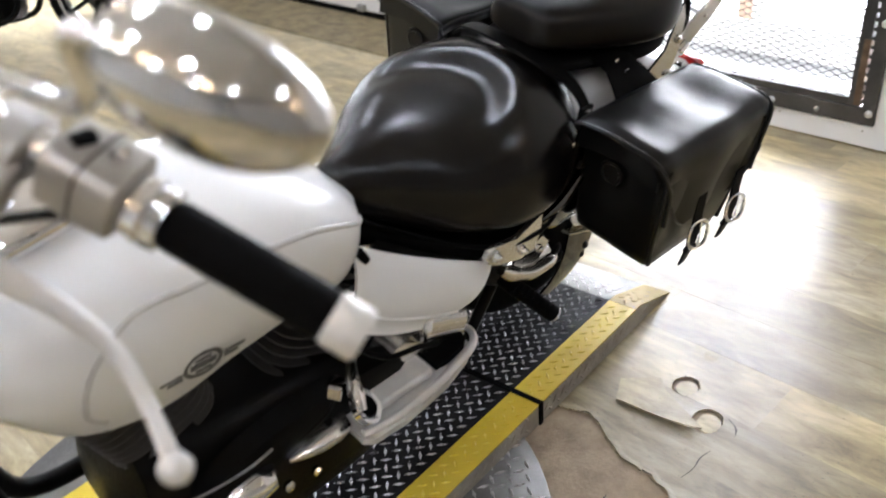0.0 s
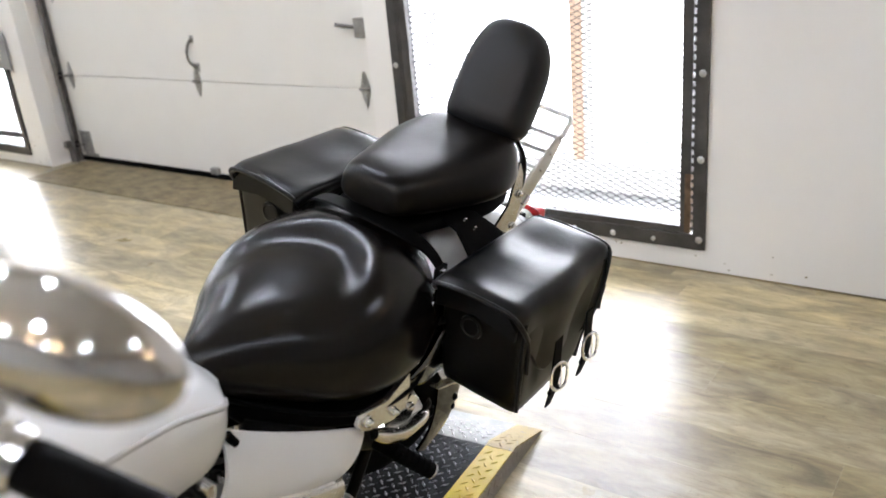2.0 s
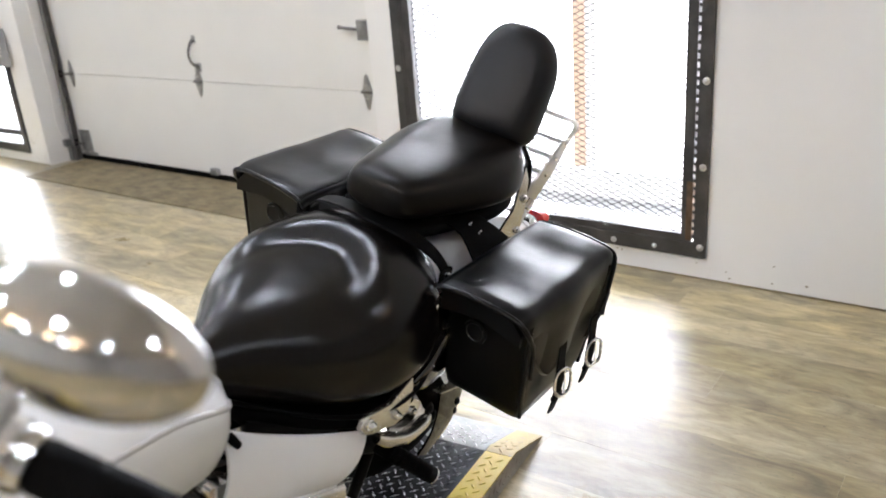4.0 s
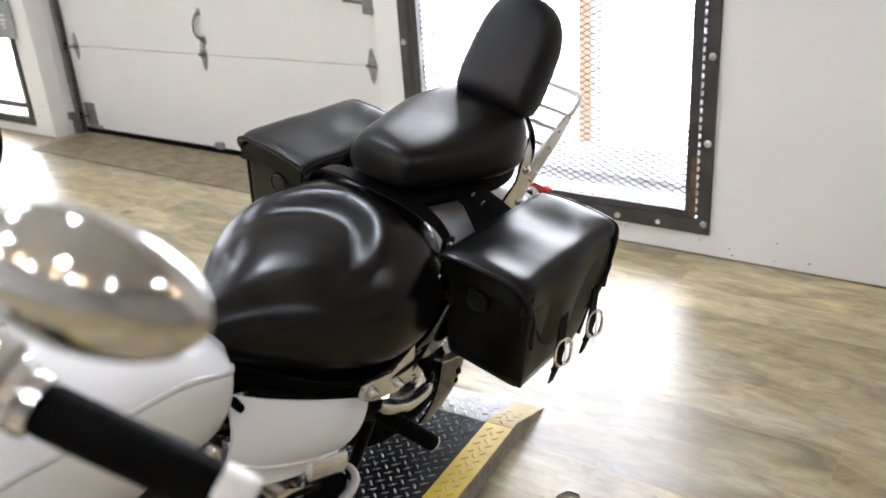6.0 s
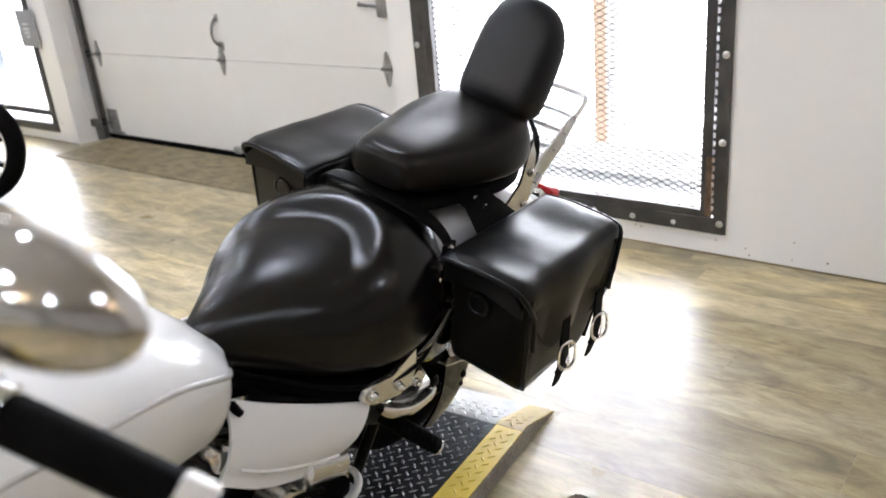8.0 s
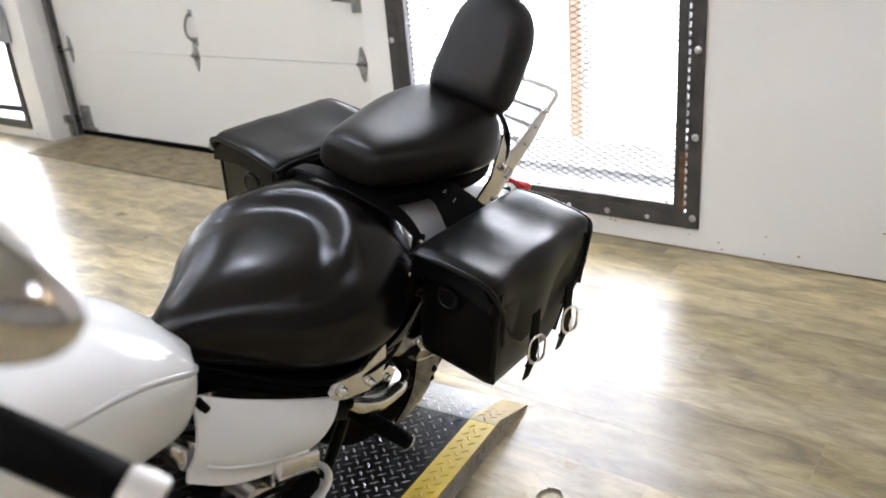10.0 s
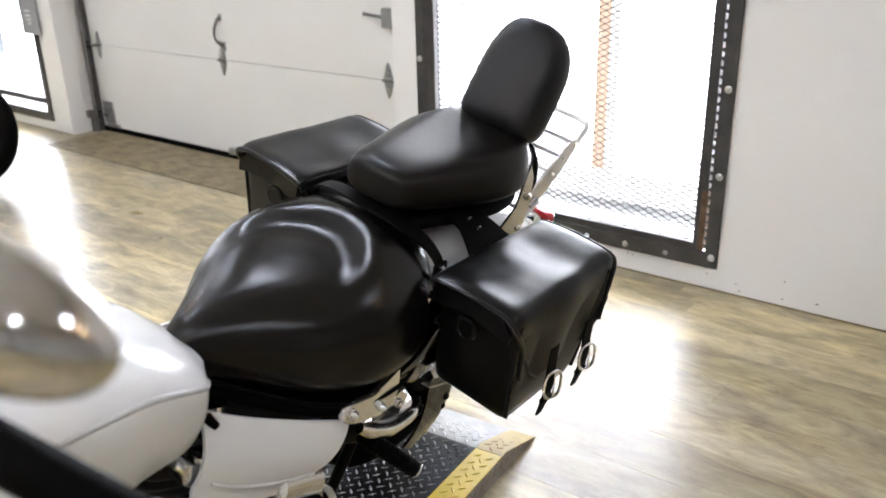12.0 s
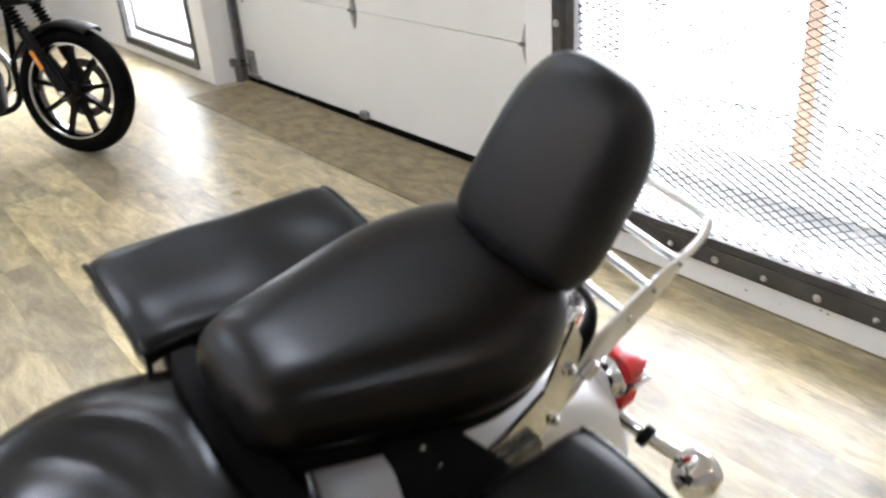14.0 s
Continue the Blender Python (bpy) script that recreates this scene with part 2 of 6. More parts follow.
def plank_material():
    m, nt, b = nodes_of("vinyl_plank")
    info = nt.nodes.new("ShaderNodeObjectInfo")
    geo = nt.nodes.new("ShaderNodeNewGeometry")
    rnd = nt.nodes.new("ShaderNodeMath")
    rnd.operation = "ADD"
    link(nt, info.outputs["Random"], rnd.inputs[0])
    link(nt, geo.outputs["Random Per Island"], rnd.inputs[1])
    off = nt.nodes.new("ShaderNodeVectorMath")
    off.operation = "MULTIPLY_ADD"
    off.inputs[1].default_value = (1, 1, 1)
    co = geo.outputs["Position"]
    comb = nt.nodes.new("ShaderNodeCombineXYZ")
    mul = nt.nodes.new("ShaderNodeMath")
    mul.operation = "MULTIPLY"
    mul.inputs[1].default_value = 37.0
    link(nt, rnd.outputs[0], mul.inputs[0])
    link(nt, mul.outputs[0], comb.inputs["X"])
    link(nt, mul.outputs[0], comb.inputs["Y"])
    link(nt, mul.outputs[0], comb.inputs["Z"])
    link(nt, co, off.inputs[0])
    link(nt, comb.outputs[0], off.inputs[2])

    def n(scale, stretch, detail, rough, dist=0.0):
        mp = nt.nodes.new("ShaderNodeMapping")
        mp.inputs["Scale"].default_value = stretch
        link(nt, off.outputs[0], mp.inputs["Vector"])
        t = nt.nodes.new("ShaderNodeTexNoise")
        t.inputs["Scale"].default_value, t.inputs["Detail"].default_value, t.inputs["Roughness"].default_value = scale, detail, rough
        t.inputs["Distortion"].default_value = dist
        link(nt, mp.outputs[0], t.inputs["Vector"])
        return t.outputs["Fac"]

    streak = n(1.0, (12.5, 4.2, 1), 8, 0.60, 0.8)
    grain = n(1.0, (56, 13, 1), 6, 0.66, 0.7)
    mpp = nt.nodes.new("ShaderNodeMapping")
    mpp.inputs["Scale"].default_value = (6.5, 3.4, 1)
    link(nt, co, mpp.inputs["Vector"])
    tp = nt.nodes.new("ShaderNodeTexNoise")
    tp.inputs["Scale"].default_value, tp.inputs["Detail"].default_value, tp.inputs["Distortion"].default_value = 1.0, 4, 0.4
    link(nt, mpp.outputs[0], tp.inputs["Vector"])
    patch = tp.outputs["Fac"]
    tan = ramp(nt, streak, [(0.29, (0.20, 0.162, 0.092)), (0.42, (0.34, 0.278, 0.152)), (0.53, (0.455, 0.380, 0.208)), (0.69, (0.58, 0.495, 0.290))])
    grey = ramp(nt, streak, [(0.29, (0.175, 0.152, 0.112)), (0.50, (0.305, 0.268, 0.198)), (0.69, (0.45, 0.402, 0.305))])
    mix = nt.nodes.new("ShaderNodeMix")
    mix.data_type = "RGBA"
    tone = nt.nodes.new("ShaderNodeMath")
    tone.operation = "FRACT"
    link(nt, mul.outputs[0], tone.inputs[0])
    share = nt.nodes.new("ShaderNodeMath")
    share.operation = "MULTIPLY_ADD"
    share.inputs[1].default_value = 0.45
    link(nt, tone.outputs[0], share.inputs[0])
    link(nt, span(nt, patch, -0.05, 0.45), share.inputs[2])
    link(nt, share.outputs[0], mix.inputs["Factor"])
    link(nt, tan, mix.inputs[6])
    link(nt, grey, mix.inputs[7])
    hsv = nt.nodes.new("ShaderNodeHueSaturation")
    hsv.inputs["Saturation"].default_value = 1.10
    val = nt.nodes.new("ShaderNodeMapRange")
    val.inputs["To Min"].default_value, val.inputs["To Max"].default_value = 0.70, 1.32
    frac = nt.nodes.new("ShaderNodeMath")
    frac.operation = "FRACT"
    link(nt, rnd.outputs[0], frac.inputs[0])
    link(nt, frac.outputs[0], val.inputs["Value"])
    link(nt, val.outputs["Result"], hsv.inputs["Value"])
    link(nt, mix.outputs[2], hsv.inputs["Color"])
    gm = nt.nodes.new("ShaderNodeMix")
    gm.data_type, gm.blend_type = "RGBA", "MULTIPLY"
    gm.inputs["Factor"].default_value = 0.50
    link(nt, hsv.outputs["Color"], gm.inputs[6])
    link(nt, ramp(nt, grain, [(0.34, (0.55, 0.52, 0.48)), (0.50, (0.95, 0.95, 0.95)), (0.66, (1.18, 1.17, 1.14))]), gm.inputs[7])
    link(nt, gm.outputs[2], b.inputs["Base Color"])
    spk = ramp(nt, n(1.0, (190, 105, 1), 2, 0.5), [(0.24, (0.3, 0.28, 0.25)), (0.31, (1, 1, 1))])
    sm = nt.nodes.new("ShaderNodeMix")
    sm.data_type, sm.blend_type = "RGBA", "MULTIPLY"
    sm.inputs["Factor"].default_value = 0.8
    link(nt, gm.outputs[2], sm.inputs[6])
    link(nt, spk, sm.inputs[7])
    link(nt, sm.outputs[2], b.inputs["Base Color"])
    ts = nt.nodes.new("ShaderNodeTexNoise")
    ts.inputs["Scale"].default_value, ts.inputs["Detail"].default_value, ts.inputs["Roughness"].default_value = 3.0, 5, 0.6
    link(nt, co, ts.inputs["Vector"])
    smear = ts.outputs["Fac"]
    link(nt, span(nt, smear, 0.27, 0.40), b.inputs["Roughness"])
    link(nt, span(nt, smear, 0.26, 0.40), b.inputs["Coat Roughness"])
    b.inputs["Coat Weight"].default_value = 0.34
    b.inputs["Specular IOR Level"].default_value = 0.5
    bump(nt, b, grain, 0.07, 0.0010)
    bump(nt, b, smear, 0.04, 0.01)
    return m


M_PLANK = plank_material()
M_SUB = surface("bare_subfloor", (0.20, 0.15, 0.098), (0.36, 0.285, 0.19), (0.7, 0.9), scale=16, fine=130, relief=0.4, depth=0.003)
M_CRACK = surface("grimy_split", (0.035, 0.028, 0.02), (0.075, 0.062, 0.045), (0.7, 0.9), scale=40, fine=200, relief=0.2)
M_MAT = surface("brown_threshold", (0.11, 0.084, 0.042), (0.29, 0.232, 0.125), (0.42, 0.62), scale=11, fine=90, relief=0.2, stretch=(1.6, 0.8, 1))
M_CONC = surface("pale_concrete", (0.25, 0.25, 0.245), (0.33, 0.33, 0.322), (0.8, 0.9), scale=1.2, fine=50, relief=0.2)


def worn(name, paint_dark, paint_light, bare, amount, rough, spec=0.5):
    """Paint over steel, scuffed through to the metal in places."""
    m, nt, b = nodes_of(name)
    broad = tex_noise(nt, 6, 5, 0.65)
    scuff = tex_noise(nt, 55, 6, 0.7)
    col = ramp(nt, broad, [(0.3, paint_dark), (0.7, paint_light)])
    mask = ramp(nt, scuff, [(amount, (0, 0, 0)), (amount + 0.05, (1, 1, 1))])
    mix = nt.nodes.new("ShaderNodeMix")
    mix.data_type = "RGBA"
    link(nt, mask, mix.inputs["Factor"])
    link(nt, col, mix.inputs[6])
    mix.inputs[7].default_value = (*bare, 1)
    link(nt, mix.outputs[2], b.inputs["Base Color"])
    link(nt, span(nt, scuff, *rough), b.inputs["Roughness"])
    link(nt, mask, b.inputs["Metallic"])
    b.inputs["Specular IOR Level"].default_value = spec
    bump(nt, b, scuff, 0.1, 0.001)
    return m


M_PBLACK = worn("worn_black_plate", (0.004, 0.004, 0.0045), (0.010, 0.010, 0.0105), (0.30, 0.30, 0.30), 0.76, (0.45, 0.62), 0.14)
# deck lugs: worn metal, with their glints added as a lighter grey
M_LBLACK = surface("worn_black_lug_glint", (0.20, 0.20, 0.205), (0.42, 0.42, 0.425), (0.22, 0.36), metal=0.8, scale=35, fine=220, relief=0.1)
M_PYELLOW = worn("worn_yellow_plate", (0.50, 0.355, 0.012), (0.62, 0.455, 0.020), (0.5, 0.47, 0.38), 0.74, (0.35, 0.5))
# the stripe's yellow made lighter as painted highlights on the lugs; scuffs are wear
M_LYELLOW = worn("worn_highlit_yellow_lug", (0.58, 0.43, 0.025), (0.70, 0.54, 0.06), (0.62, 0.60, 0.52), 0.72, (0.22, 0.34))
M_PWORN = worn("worn_out_yellow_plate", (0.36, 0.27, 0.085), (0.46, 0.37, 0.17), (0.34, 0.31, 0.25), 0.60, (0.55, 0.7), 0.3)
M_SKIRT = surface("scuffed_plate_skirt", (0.26, 0.235, 0.20), (0.40, 0.365, 0.315), (0.4, 0.6), metal=0.25, scale=14, fine=160, relief=0.15)
M_PBARE = surface("bare_tread_plate", (0.13, 0.128, 0.122), (0.22, 0.216, 0.206), (0.42, 0.6), metal=0.7, scale=14, fine=160, relief=0.15)


def glass_material():
    m, nt, b = nodes_of("window_glass")
    b.inputs["Base Color"].default_value = (1, 1, 1, 1)
    b.inputs["Transmission Weight"].default_value = 1.0
    b.inputs["Roughness"].default_value = 0.0
    b.inputs["IOR"].default_value = 1.02
    return m


M_GLASS = glass_material()


def glow(name, colour, strength):
    m, nt, b = nodes_of(name)
    b.inputs["Base Color"].default_value = (*colour, 1)
    b.inputs["Emission Color"].default_value = (*colour, 1)
    b.inputs["Emission Strength"].default_value = strength
    return m


M_SKY = glow("overcast_glow", (0.97, 0.985, 1.0), 5.0)
M_LED = glow("cool_lamp", (0.88, 0.92, 1.0), 330.0)
M_BULB = glow("warm_bulb", (1.0, 0.66, 0.36), 110.0)

# ---- the room ----
WX, DX = 3.16, 3.37              # wall face, roller door face
W1 = (1.338, 2.668, 0.112, 2.25)  # window openings: y, y, z, z
W2 = (5.975, 7.32, 0.09, 2.25)
DR = (2.845, 5.745, 0.0, 2.75)    # door opening
X0, Y0, Y1, H = -4.2, -3.6, 9.6, 3.3


def wall(name, boxes, label, material=None):
    bm = B()
    for b in boxes:
        box(bm, *b)
    return tagged(part(name, bm, material or M_WALL), label, "wall", kind="structure")


T = 0.30
wall("wall_north", [
    (WX, WX + T, Y0, W1[0], 0, H), (WX, WX + T, W1[0], W1[1], 0, W1[2]), (WX, WX + T, W1[0], W1[1], W1[3], H),
    (WX, WX + T, W1[1], DR[0], 0, H), (WX, WX + T, DR[0], DR[1], DR[3], H), (WX, WX + T, DR[1], W2[0], 0, H),
    (WX, WX + T, W2[0], W2[1], 0, W2[2]), (WX, WX + T, W2[0], W2[1], W2[3], H), (WX, WX + T, W2[1], Y1, 0, H)],
    "white painted wall with scuffed base and two window openings")
# three unseen walls close the room and bounce fill onto the near side
wall("wall_south", [(X0 - T, X0, Y0, Y1, 0, H)], "unseen grey showroom wall that returns fill light", M_WALL2)
wall("wall_east", [(X0, WX, Y0 - T, Y0, 0, H)], "unseen grey showroom wall that returns fill light", M_WALL2)
wall("wall_west", [(X0, WX, Y1, Y1 + T, 0, H)], "unseen grey showroom wall that returns fill light", M_WALL2)
bm = B()
box(bm, X0 - T, WX + T, Y0 - T, Y1 + T, H, H + 0.2)
tagged(part("ceiling", bm, M_CEIL), "plain pale ceiling of the showroom", "ceiling", kind="structure")

# low white partition end standing on the floor beside the walkway
bm = B()
box(bm, 2.46, WX - 0.002, 0.40, 0.50, 0, 0.62, 0.006)
tagged(part("low_partition", bm, M_WALL), "low white painted partition end against the wall", "partition", kind="structure")

# ground outside
bm = B()
box(bm, WX + T + 0.002, 60, -60, 60, -0.16, 0.04)
tagged(part("ground", bm, M_CONC), "pale bright concrete forecourt outside", "ground", kind="structure")
bm = B()
box(bm, 14, 14.1, -30, 40, 0.04, 16)
tagged(part("backdrop", bm, M_SKY), "overexposed white daylight beyond the windows", "backdrop", kind="structure")


# ---- windows with security mesh ----
def expanded_mesh(y0, y1, z0, z1, x, lw=0.050, sw=0.0235, t=0.0018):
    """Zigzag strands that touch at their knuckles."""
    verts, faces = [], []
    rows, cols = int((z1 - z0) / (sw / 2)), int((y1 - y0) / (lw / 2))
    for r in range(rows):
        for c in range(cols):
            up = (r + c) % 2
            za, zb = z0 + (r + up) * sw / 2, z0 + (r + 1 - up) * sw / 2
            ya, yb = y0 + c * lw / 2, y0 + (c + 1) * lw / 2
            i = len(verts)
            for yy, zz, xx in ((ya, za, x + 0.003 * up), (yb, zb, x + 0.003 * (1 - up))):
                verts += [(xx - 0.0028, yy, zz - t * 0.5), (xx + 0.0028, yy, zz - t), (xx + 0.0028, yy, zz + t * 0.5), (xx - 0.0028, yy, zz + t)]
            for k in range(4):
                j = (k + 1) % 4
                faces.append((i + k, i + j, i + 4 + j, i + 4 + k))
    me = bpy.data.meshes.new("security_mesh")
    me.from_pydata(verts, [], faces)
    return me


def bolt(parent, c, r=0.011, axis=(-1, 0, 0), material=None):
    bm = B()
    lathe(bm, [(0, r * 1.25), (0.002, r * 1.25), (0.003, r), (0.006, r * 0.95), (0.009, r * 0.45)], c, axis, 10)
    return part("bolt", bm, material or M_BOLT, parent)


def window(name, o, label, gap):
    y0, y1, z0, z1 = o
    root = thing(name, label, "window", kind="structure")
    x = WX
    a, b = y0 - 0.033, y1 + 0.033        # outer edges of the fixed frame
    for nm, q in (("frame_rail", (x - 0.014, x + 0.004, a, b, z0 - 0.024, z0 + 0.034)),
                  ("frame_rail", (x - 0.014, x + 0.004, a, b, z1 - 0.03, z1 + 0.03)),
                  ("frame_stile", (x - 0.0145, x + 0.0042, a, a + 0.047, z0 + 0.034, z1 - 0.03)),
                  ("frame_stile", (x - 0.0145, x + 0.0042, b - 0.047, b, z0 + 0.034, z1 - 0.03))):
        part(nm, box(B(), *q, 0.002), M_STEEL, root, "dark painted steel flat bar")
    # hinged inner frame carrying the mesh, a slit of light beside it, rusty near the lower corner
    for ya, yb in ((a + 0.058, a + 0.097), (b - 0.097, b - 0.058)):
        part("mesh_angle", box(B(), x - 0.010, x + 0.030, ya, yb, z0 + 0.036, z1 - 0.03, 0.002), M_STEEL, root)
    part("mesh_angle", box(B(), x - 0.0095, x + 0.0305, a + 0.097, b - 0.097, z0 + 0.036, z0 + 0.062, 0.002), M_STEEL, root)
    part("rusty_patch", box(B(), x - 0.0115, x + 0.0375, a + 0.0570, a + 0.0800, z0 + 0.040, z0 + 0.27, 0.002), M_RUST, root, "rusty brown lower corner of the frame")
    for z in np.arange(z0 + 0.05, z1, 0.031):
        part("slit_weld", box(B(), x - 0.006, x + 0.002, a + 0.0475, a + 0.0575, float(z), float(z) + 0.012), M_STEEL, root)
    part("filler_bar", box(B(), x - 0.012, x + 0.0028, b - 0.0578, b - 0.0472, z0 + 0.036, z1 - 0.032), M_STEEL, root)
    me = expanded_mesh(a + 0.085, b - 0.085, z0 + 0.04, z1 - 0.03, x + 0.012)
    me.materials.append(M_MESH)
    ob = new("security_mesh", me)
    ob.parent = root
    ob["label"], ob["kind"] = "dark expanded metal diamond mesh", "stuff"
    zs = np.arange(z0 + 0.018, z1 + 0.04, 0.31)
    for z in zs:
        bolt(root, (x - 0.014, a + 0.021, float(z)))
        bolt(root, (x - 0.014, b - 0.021, float(z)))
    for y in np.arange(y0 + 0.165, y1 - 0.1, 0.167):
        bolt(root, (x - 0.014, float(y), z0 + 0.0), 0.010 if int((y - y0) / 0.172) % 2 else 0.008)
    pane = part("pane", box(B(), x + 0.20, x + 0.206, y0, y1, z0, z1), M_GLASS, root, "clear glass pane")
    pane.visible_shadow = False
    return root


window("window_1", W1, "window behind a dark bolted security mesh frame", 0)


# glazed outer frame a little way beyond the mesh
OX = 3.80
glz = thing("outer_glazing", "pale glazed outer frame with an orange edged mullion", "glazing", kind="structure")
part("sill_rail", box(B(), OX, OX + 0.05, 0.3, 4.3, 0.150, 0.188, 0.004), M_CREAM, glz, "pale sill rail")
part("sill_base", box(B(), OX + 0.006, OX + 0.044, 0.3, 4.3, 0.0405, 0.1495, 0.002), M_CREAM, glz)
part("mullion", box(B(), OX - 0.001, OX + 0.049, 2.055, 2.107, 0.189, 3.0, 0.003), M_CREAM, glz, "white mullion")
part("mullion_edge", box(B(), OX - 0.002, OX + 0.05, 2.108, 2.172, 0.189, 3.0, 0.003), M_ORANGE, glz, "pale orange mullion edge")
part("mullion", box(B(), OX - 0.001, OX + 0.049, 2.765, 2.85, 0.189, 3.0, 0.003), M_CREAM, glz, "white mullion")
part("pull_handle", tube(B(), [(OX - 0.002, 2.075, 0.44), (OX - 0.04, 2.075, 0.445), (OX - 0.04, 2.075, 0.53), (OX - 0.002, 2.075, 0.535)], 0.006, 8), M_GALV, glz, "grey pull handle")

# second window: a plain inner sash instead of the mesh, with a hanging sign
w2 = thing("window_2", "bright window in a dark steel frame", "window", kind="structure")
y0, y1, z0, z1 = W2
for nm, b in (("frame_rail", (WX - 0.014, WX + 0.03, y0 - 0.02, y1 + 0.02, z0 - 0.02, z0 + 0.035)),
              ("frame_rail", (WX - 0.014, WX + 0.03, y0 - 0.02, y1 + 0.02, z1 - 0.05, z1 + 0.02)),
              ("frame_stile", (WX - 0.0145, WX + 0.0305, y0 - 0.02, y0 + 0.03, z0 + 0.035, z1 - 0.05)),
              ("frame_stile", (WX - 0.0145, WX + 0.0305, y1 - 0.03, y1 + 0.02, z0 + 0.035, z1 - 0.05))):
    part(nm, box(B(), *b, 0.002), M_STEEL, w2)
for nm, b in (("sash_rail", (WX + 0.04, WX + 0.07, y0 + 0.075, y1 - 0.075, z0 + 0.075, z0 + 0.115)),
              ("sash_stile", (WX + 0.04, WX + 0.07, y0 + 0.075, y0 + 0.098, z0 + 0.115, z1 - 0.06)),
              ("sash_stile", (WX + 0.04, WX + 0.07, y1 - 0.098, y1 - 0.075, z0 + 0.115, z1 - 0.06))):
    part(nm, box(B(), *b, 0.002), M_STEEL, w2)
pane = part("pane", box(B(), WX + 0.20, WX + 0.206, y0, y1, z0, z1), M_GLASS, w2, "clear glass pane")
pane.visible_shadow = False

sign = thing("hanging_sign", "small grey sign hanging in the window frame", "sign")
part("plate", box(B(), WX - 0.024, WX - 0.019, 5.885, 6.105, 0.655, 0.90, 0.002), M_SIGN, sign)
for k, (a, b, z) in enumerate(((0.05, 0.12, 0.80), (0.045, 0.125, 0.77), (0.055, 0.115, 0.745), (0.06, 0.10, 0.72))):
    part("text_bar", box(B(), WX - 0.0265, WX - 0.0245, 5.915 + a, 5.915 + b, z, z + 0.013), M_MARK, sign, "pale unreadable line of text")

# ---- sectional roller door ----
door = thing("door_1", "white sectional overhead door with steel hinges, closed", "garage door", kind="structure")
JOINTS = [0.035, 0.585, 1.135, 1.685, 2.235, 2.79]
for a, b in zip(JOINTS, JOINTS[1:]):
    bm = B()
    box(bm, DX, DX + 0.045, DR[0] - 0.03, DR[1] - 0.004, a + 0.0012, b - 0.0012, 0.003)
    part("panel", bm, M_DOOR, door)
    part("joint_seal", box(B(), DX + 0.020, DX + 0.0445, DR[0] - 0.028, DR[1] - 0.006, b - 0.0014, b + 0.0014), M_GALV, door)
for ya, yb in ((DR[0] - 0.03, 4.972), (4.986, 5.05), (5.075, 5.24), (5.252, 5.44), (5.458, DR[1] - 0.004)):
    part("bottom_seal", box(B(), DX - 0.004, DX + 0.05, ya, yb, 0.0, 0.034, 0.006), M_RUBBER, door, "black rubber bottom seal, gappy at one end")


def leaf_hinge(y, z, scale=1.0):
    h = part("hinge", B(), M_GALV, door, "pointed galvanised steel hinge")
    bm = B()
    s = scale
    for sg in (1, -1):
        prof = [(-0.032 * s, 0.006), (0.032 * s, 0.006), (0.026 * s, 0.022), (0.011 * s, 0.075 * s), (0, 0.088 * s), (-0.011 * s, 0.075 * s), (-0.026 * s, 0.022)]
        lo = [Vector((DX - 0.001, y + p, z + sg * q)) for p, q in prof]
        hi = [Vector((DX - 0.005, y + p * 0.93, z + sg * q)) for p, q in prof]
        loft(bm, [lo, hi])
    h.data = mesh_of(bm, "hinge")
    h.data.materials.append(M_GALV)
    part("pin", lathe(B(), [(-0.032, 0.007), (0.032, 0.007)], (DX - 0.011, y, z), (0, 1, 0), 10), M_TRACK, h)
    for dz in (0.03, -0.03):
        bolt(h, (DX - 0.005, y, z + dz), 0.006)
    return h


for z in JOINTS[1:-1]:
    for y in (3.062, 4.32, 5.60):
        leaf_hinge(y, z)
# lifting handle, latch, bottom fittings
hd = part("lift_handle", tube(B(), [(DX - 0.002, 4.307, 0.818), (DX - 0.02, 4.317, 0.803), (DX - 0.038, 4.324, 0.750), (DX - 0.036, 4.317, 0.700), (DX - 0.004, 4.300, 0.665)], [0.011, 0.008, 0.007, 0.007, 0.011], 8, 5), M_TRACK, door, "worn steel lifting handle")
part("lift_handle_foot", box(B(), DX - 0.004, DX - 0.0005, 4.280, 4.318, 0.640, 0.690, 0.0015), M_GALV, hd)
part("lift_handle_foot", box(B(), DX - 0.004, DX - 0.0005, 4.292, 4.322, 0.803, 0.843, 0.0015), M_GALV, hd)
lt = part("latch", box(B(), DX - 0.03, DX - 0.0005, 2.99, 3.07, 0.835, 0.93, 0.004), M_GALV, door, "galvanised side latch")
part("latch_bolt", tube(B(), [(DX - 0.022, 3.06, 0.885), (DX - 0.022, 3.17, 0.895), (DX - 0.024, 3.185, 0.897)], [0.008, 0.008, 0.012], 8), M_TRACK, lt)
part("bottom_bracket", box(B(), DX - 0.03, DX - 0.001, 4.27, 4.33, 0.036, 0.075, 0.004), M_GALV, door)
part("bottom_bracket", box(B(), DX - 0.012, DX - 0.0005, 5.50, 5.64, 0.036, 0.06, 0.003), M_GALV, door)
cr = part("corner_bracket", box(B(), DX - 0.006, DX - 0.0005, 5.545, 5.665, 0.062, 0.21, 0.003), M_GALV, door, "galvanised corner bracket")
for z in (0.09, 0.18):
    bolt(cr, (DX - 0.006, 5.60, z), 0.007)
tr = part("track", B(), M_TRACK, door, "vertical steel roller track")
bm = B()
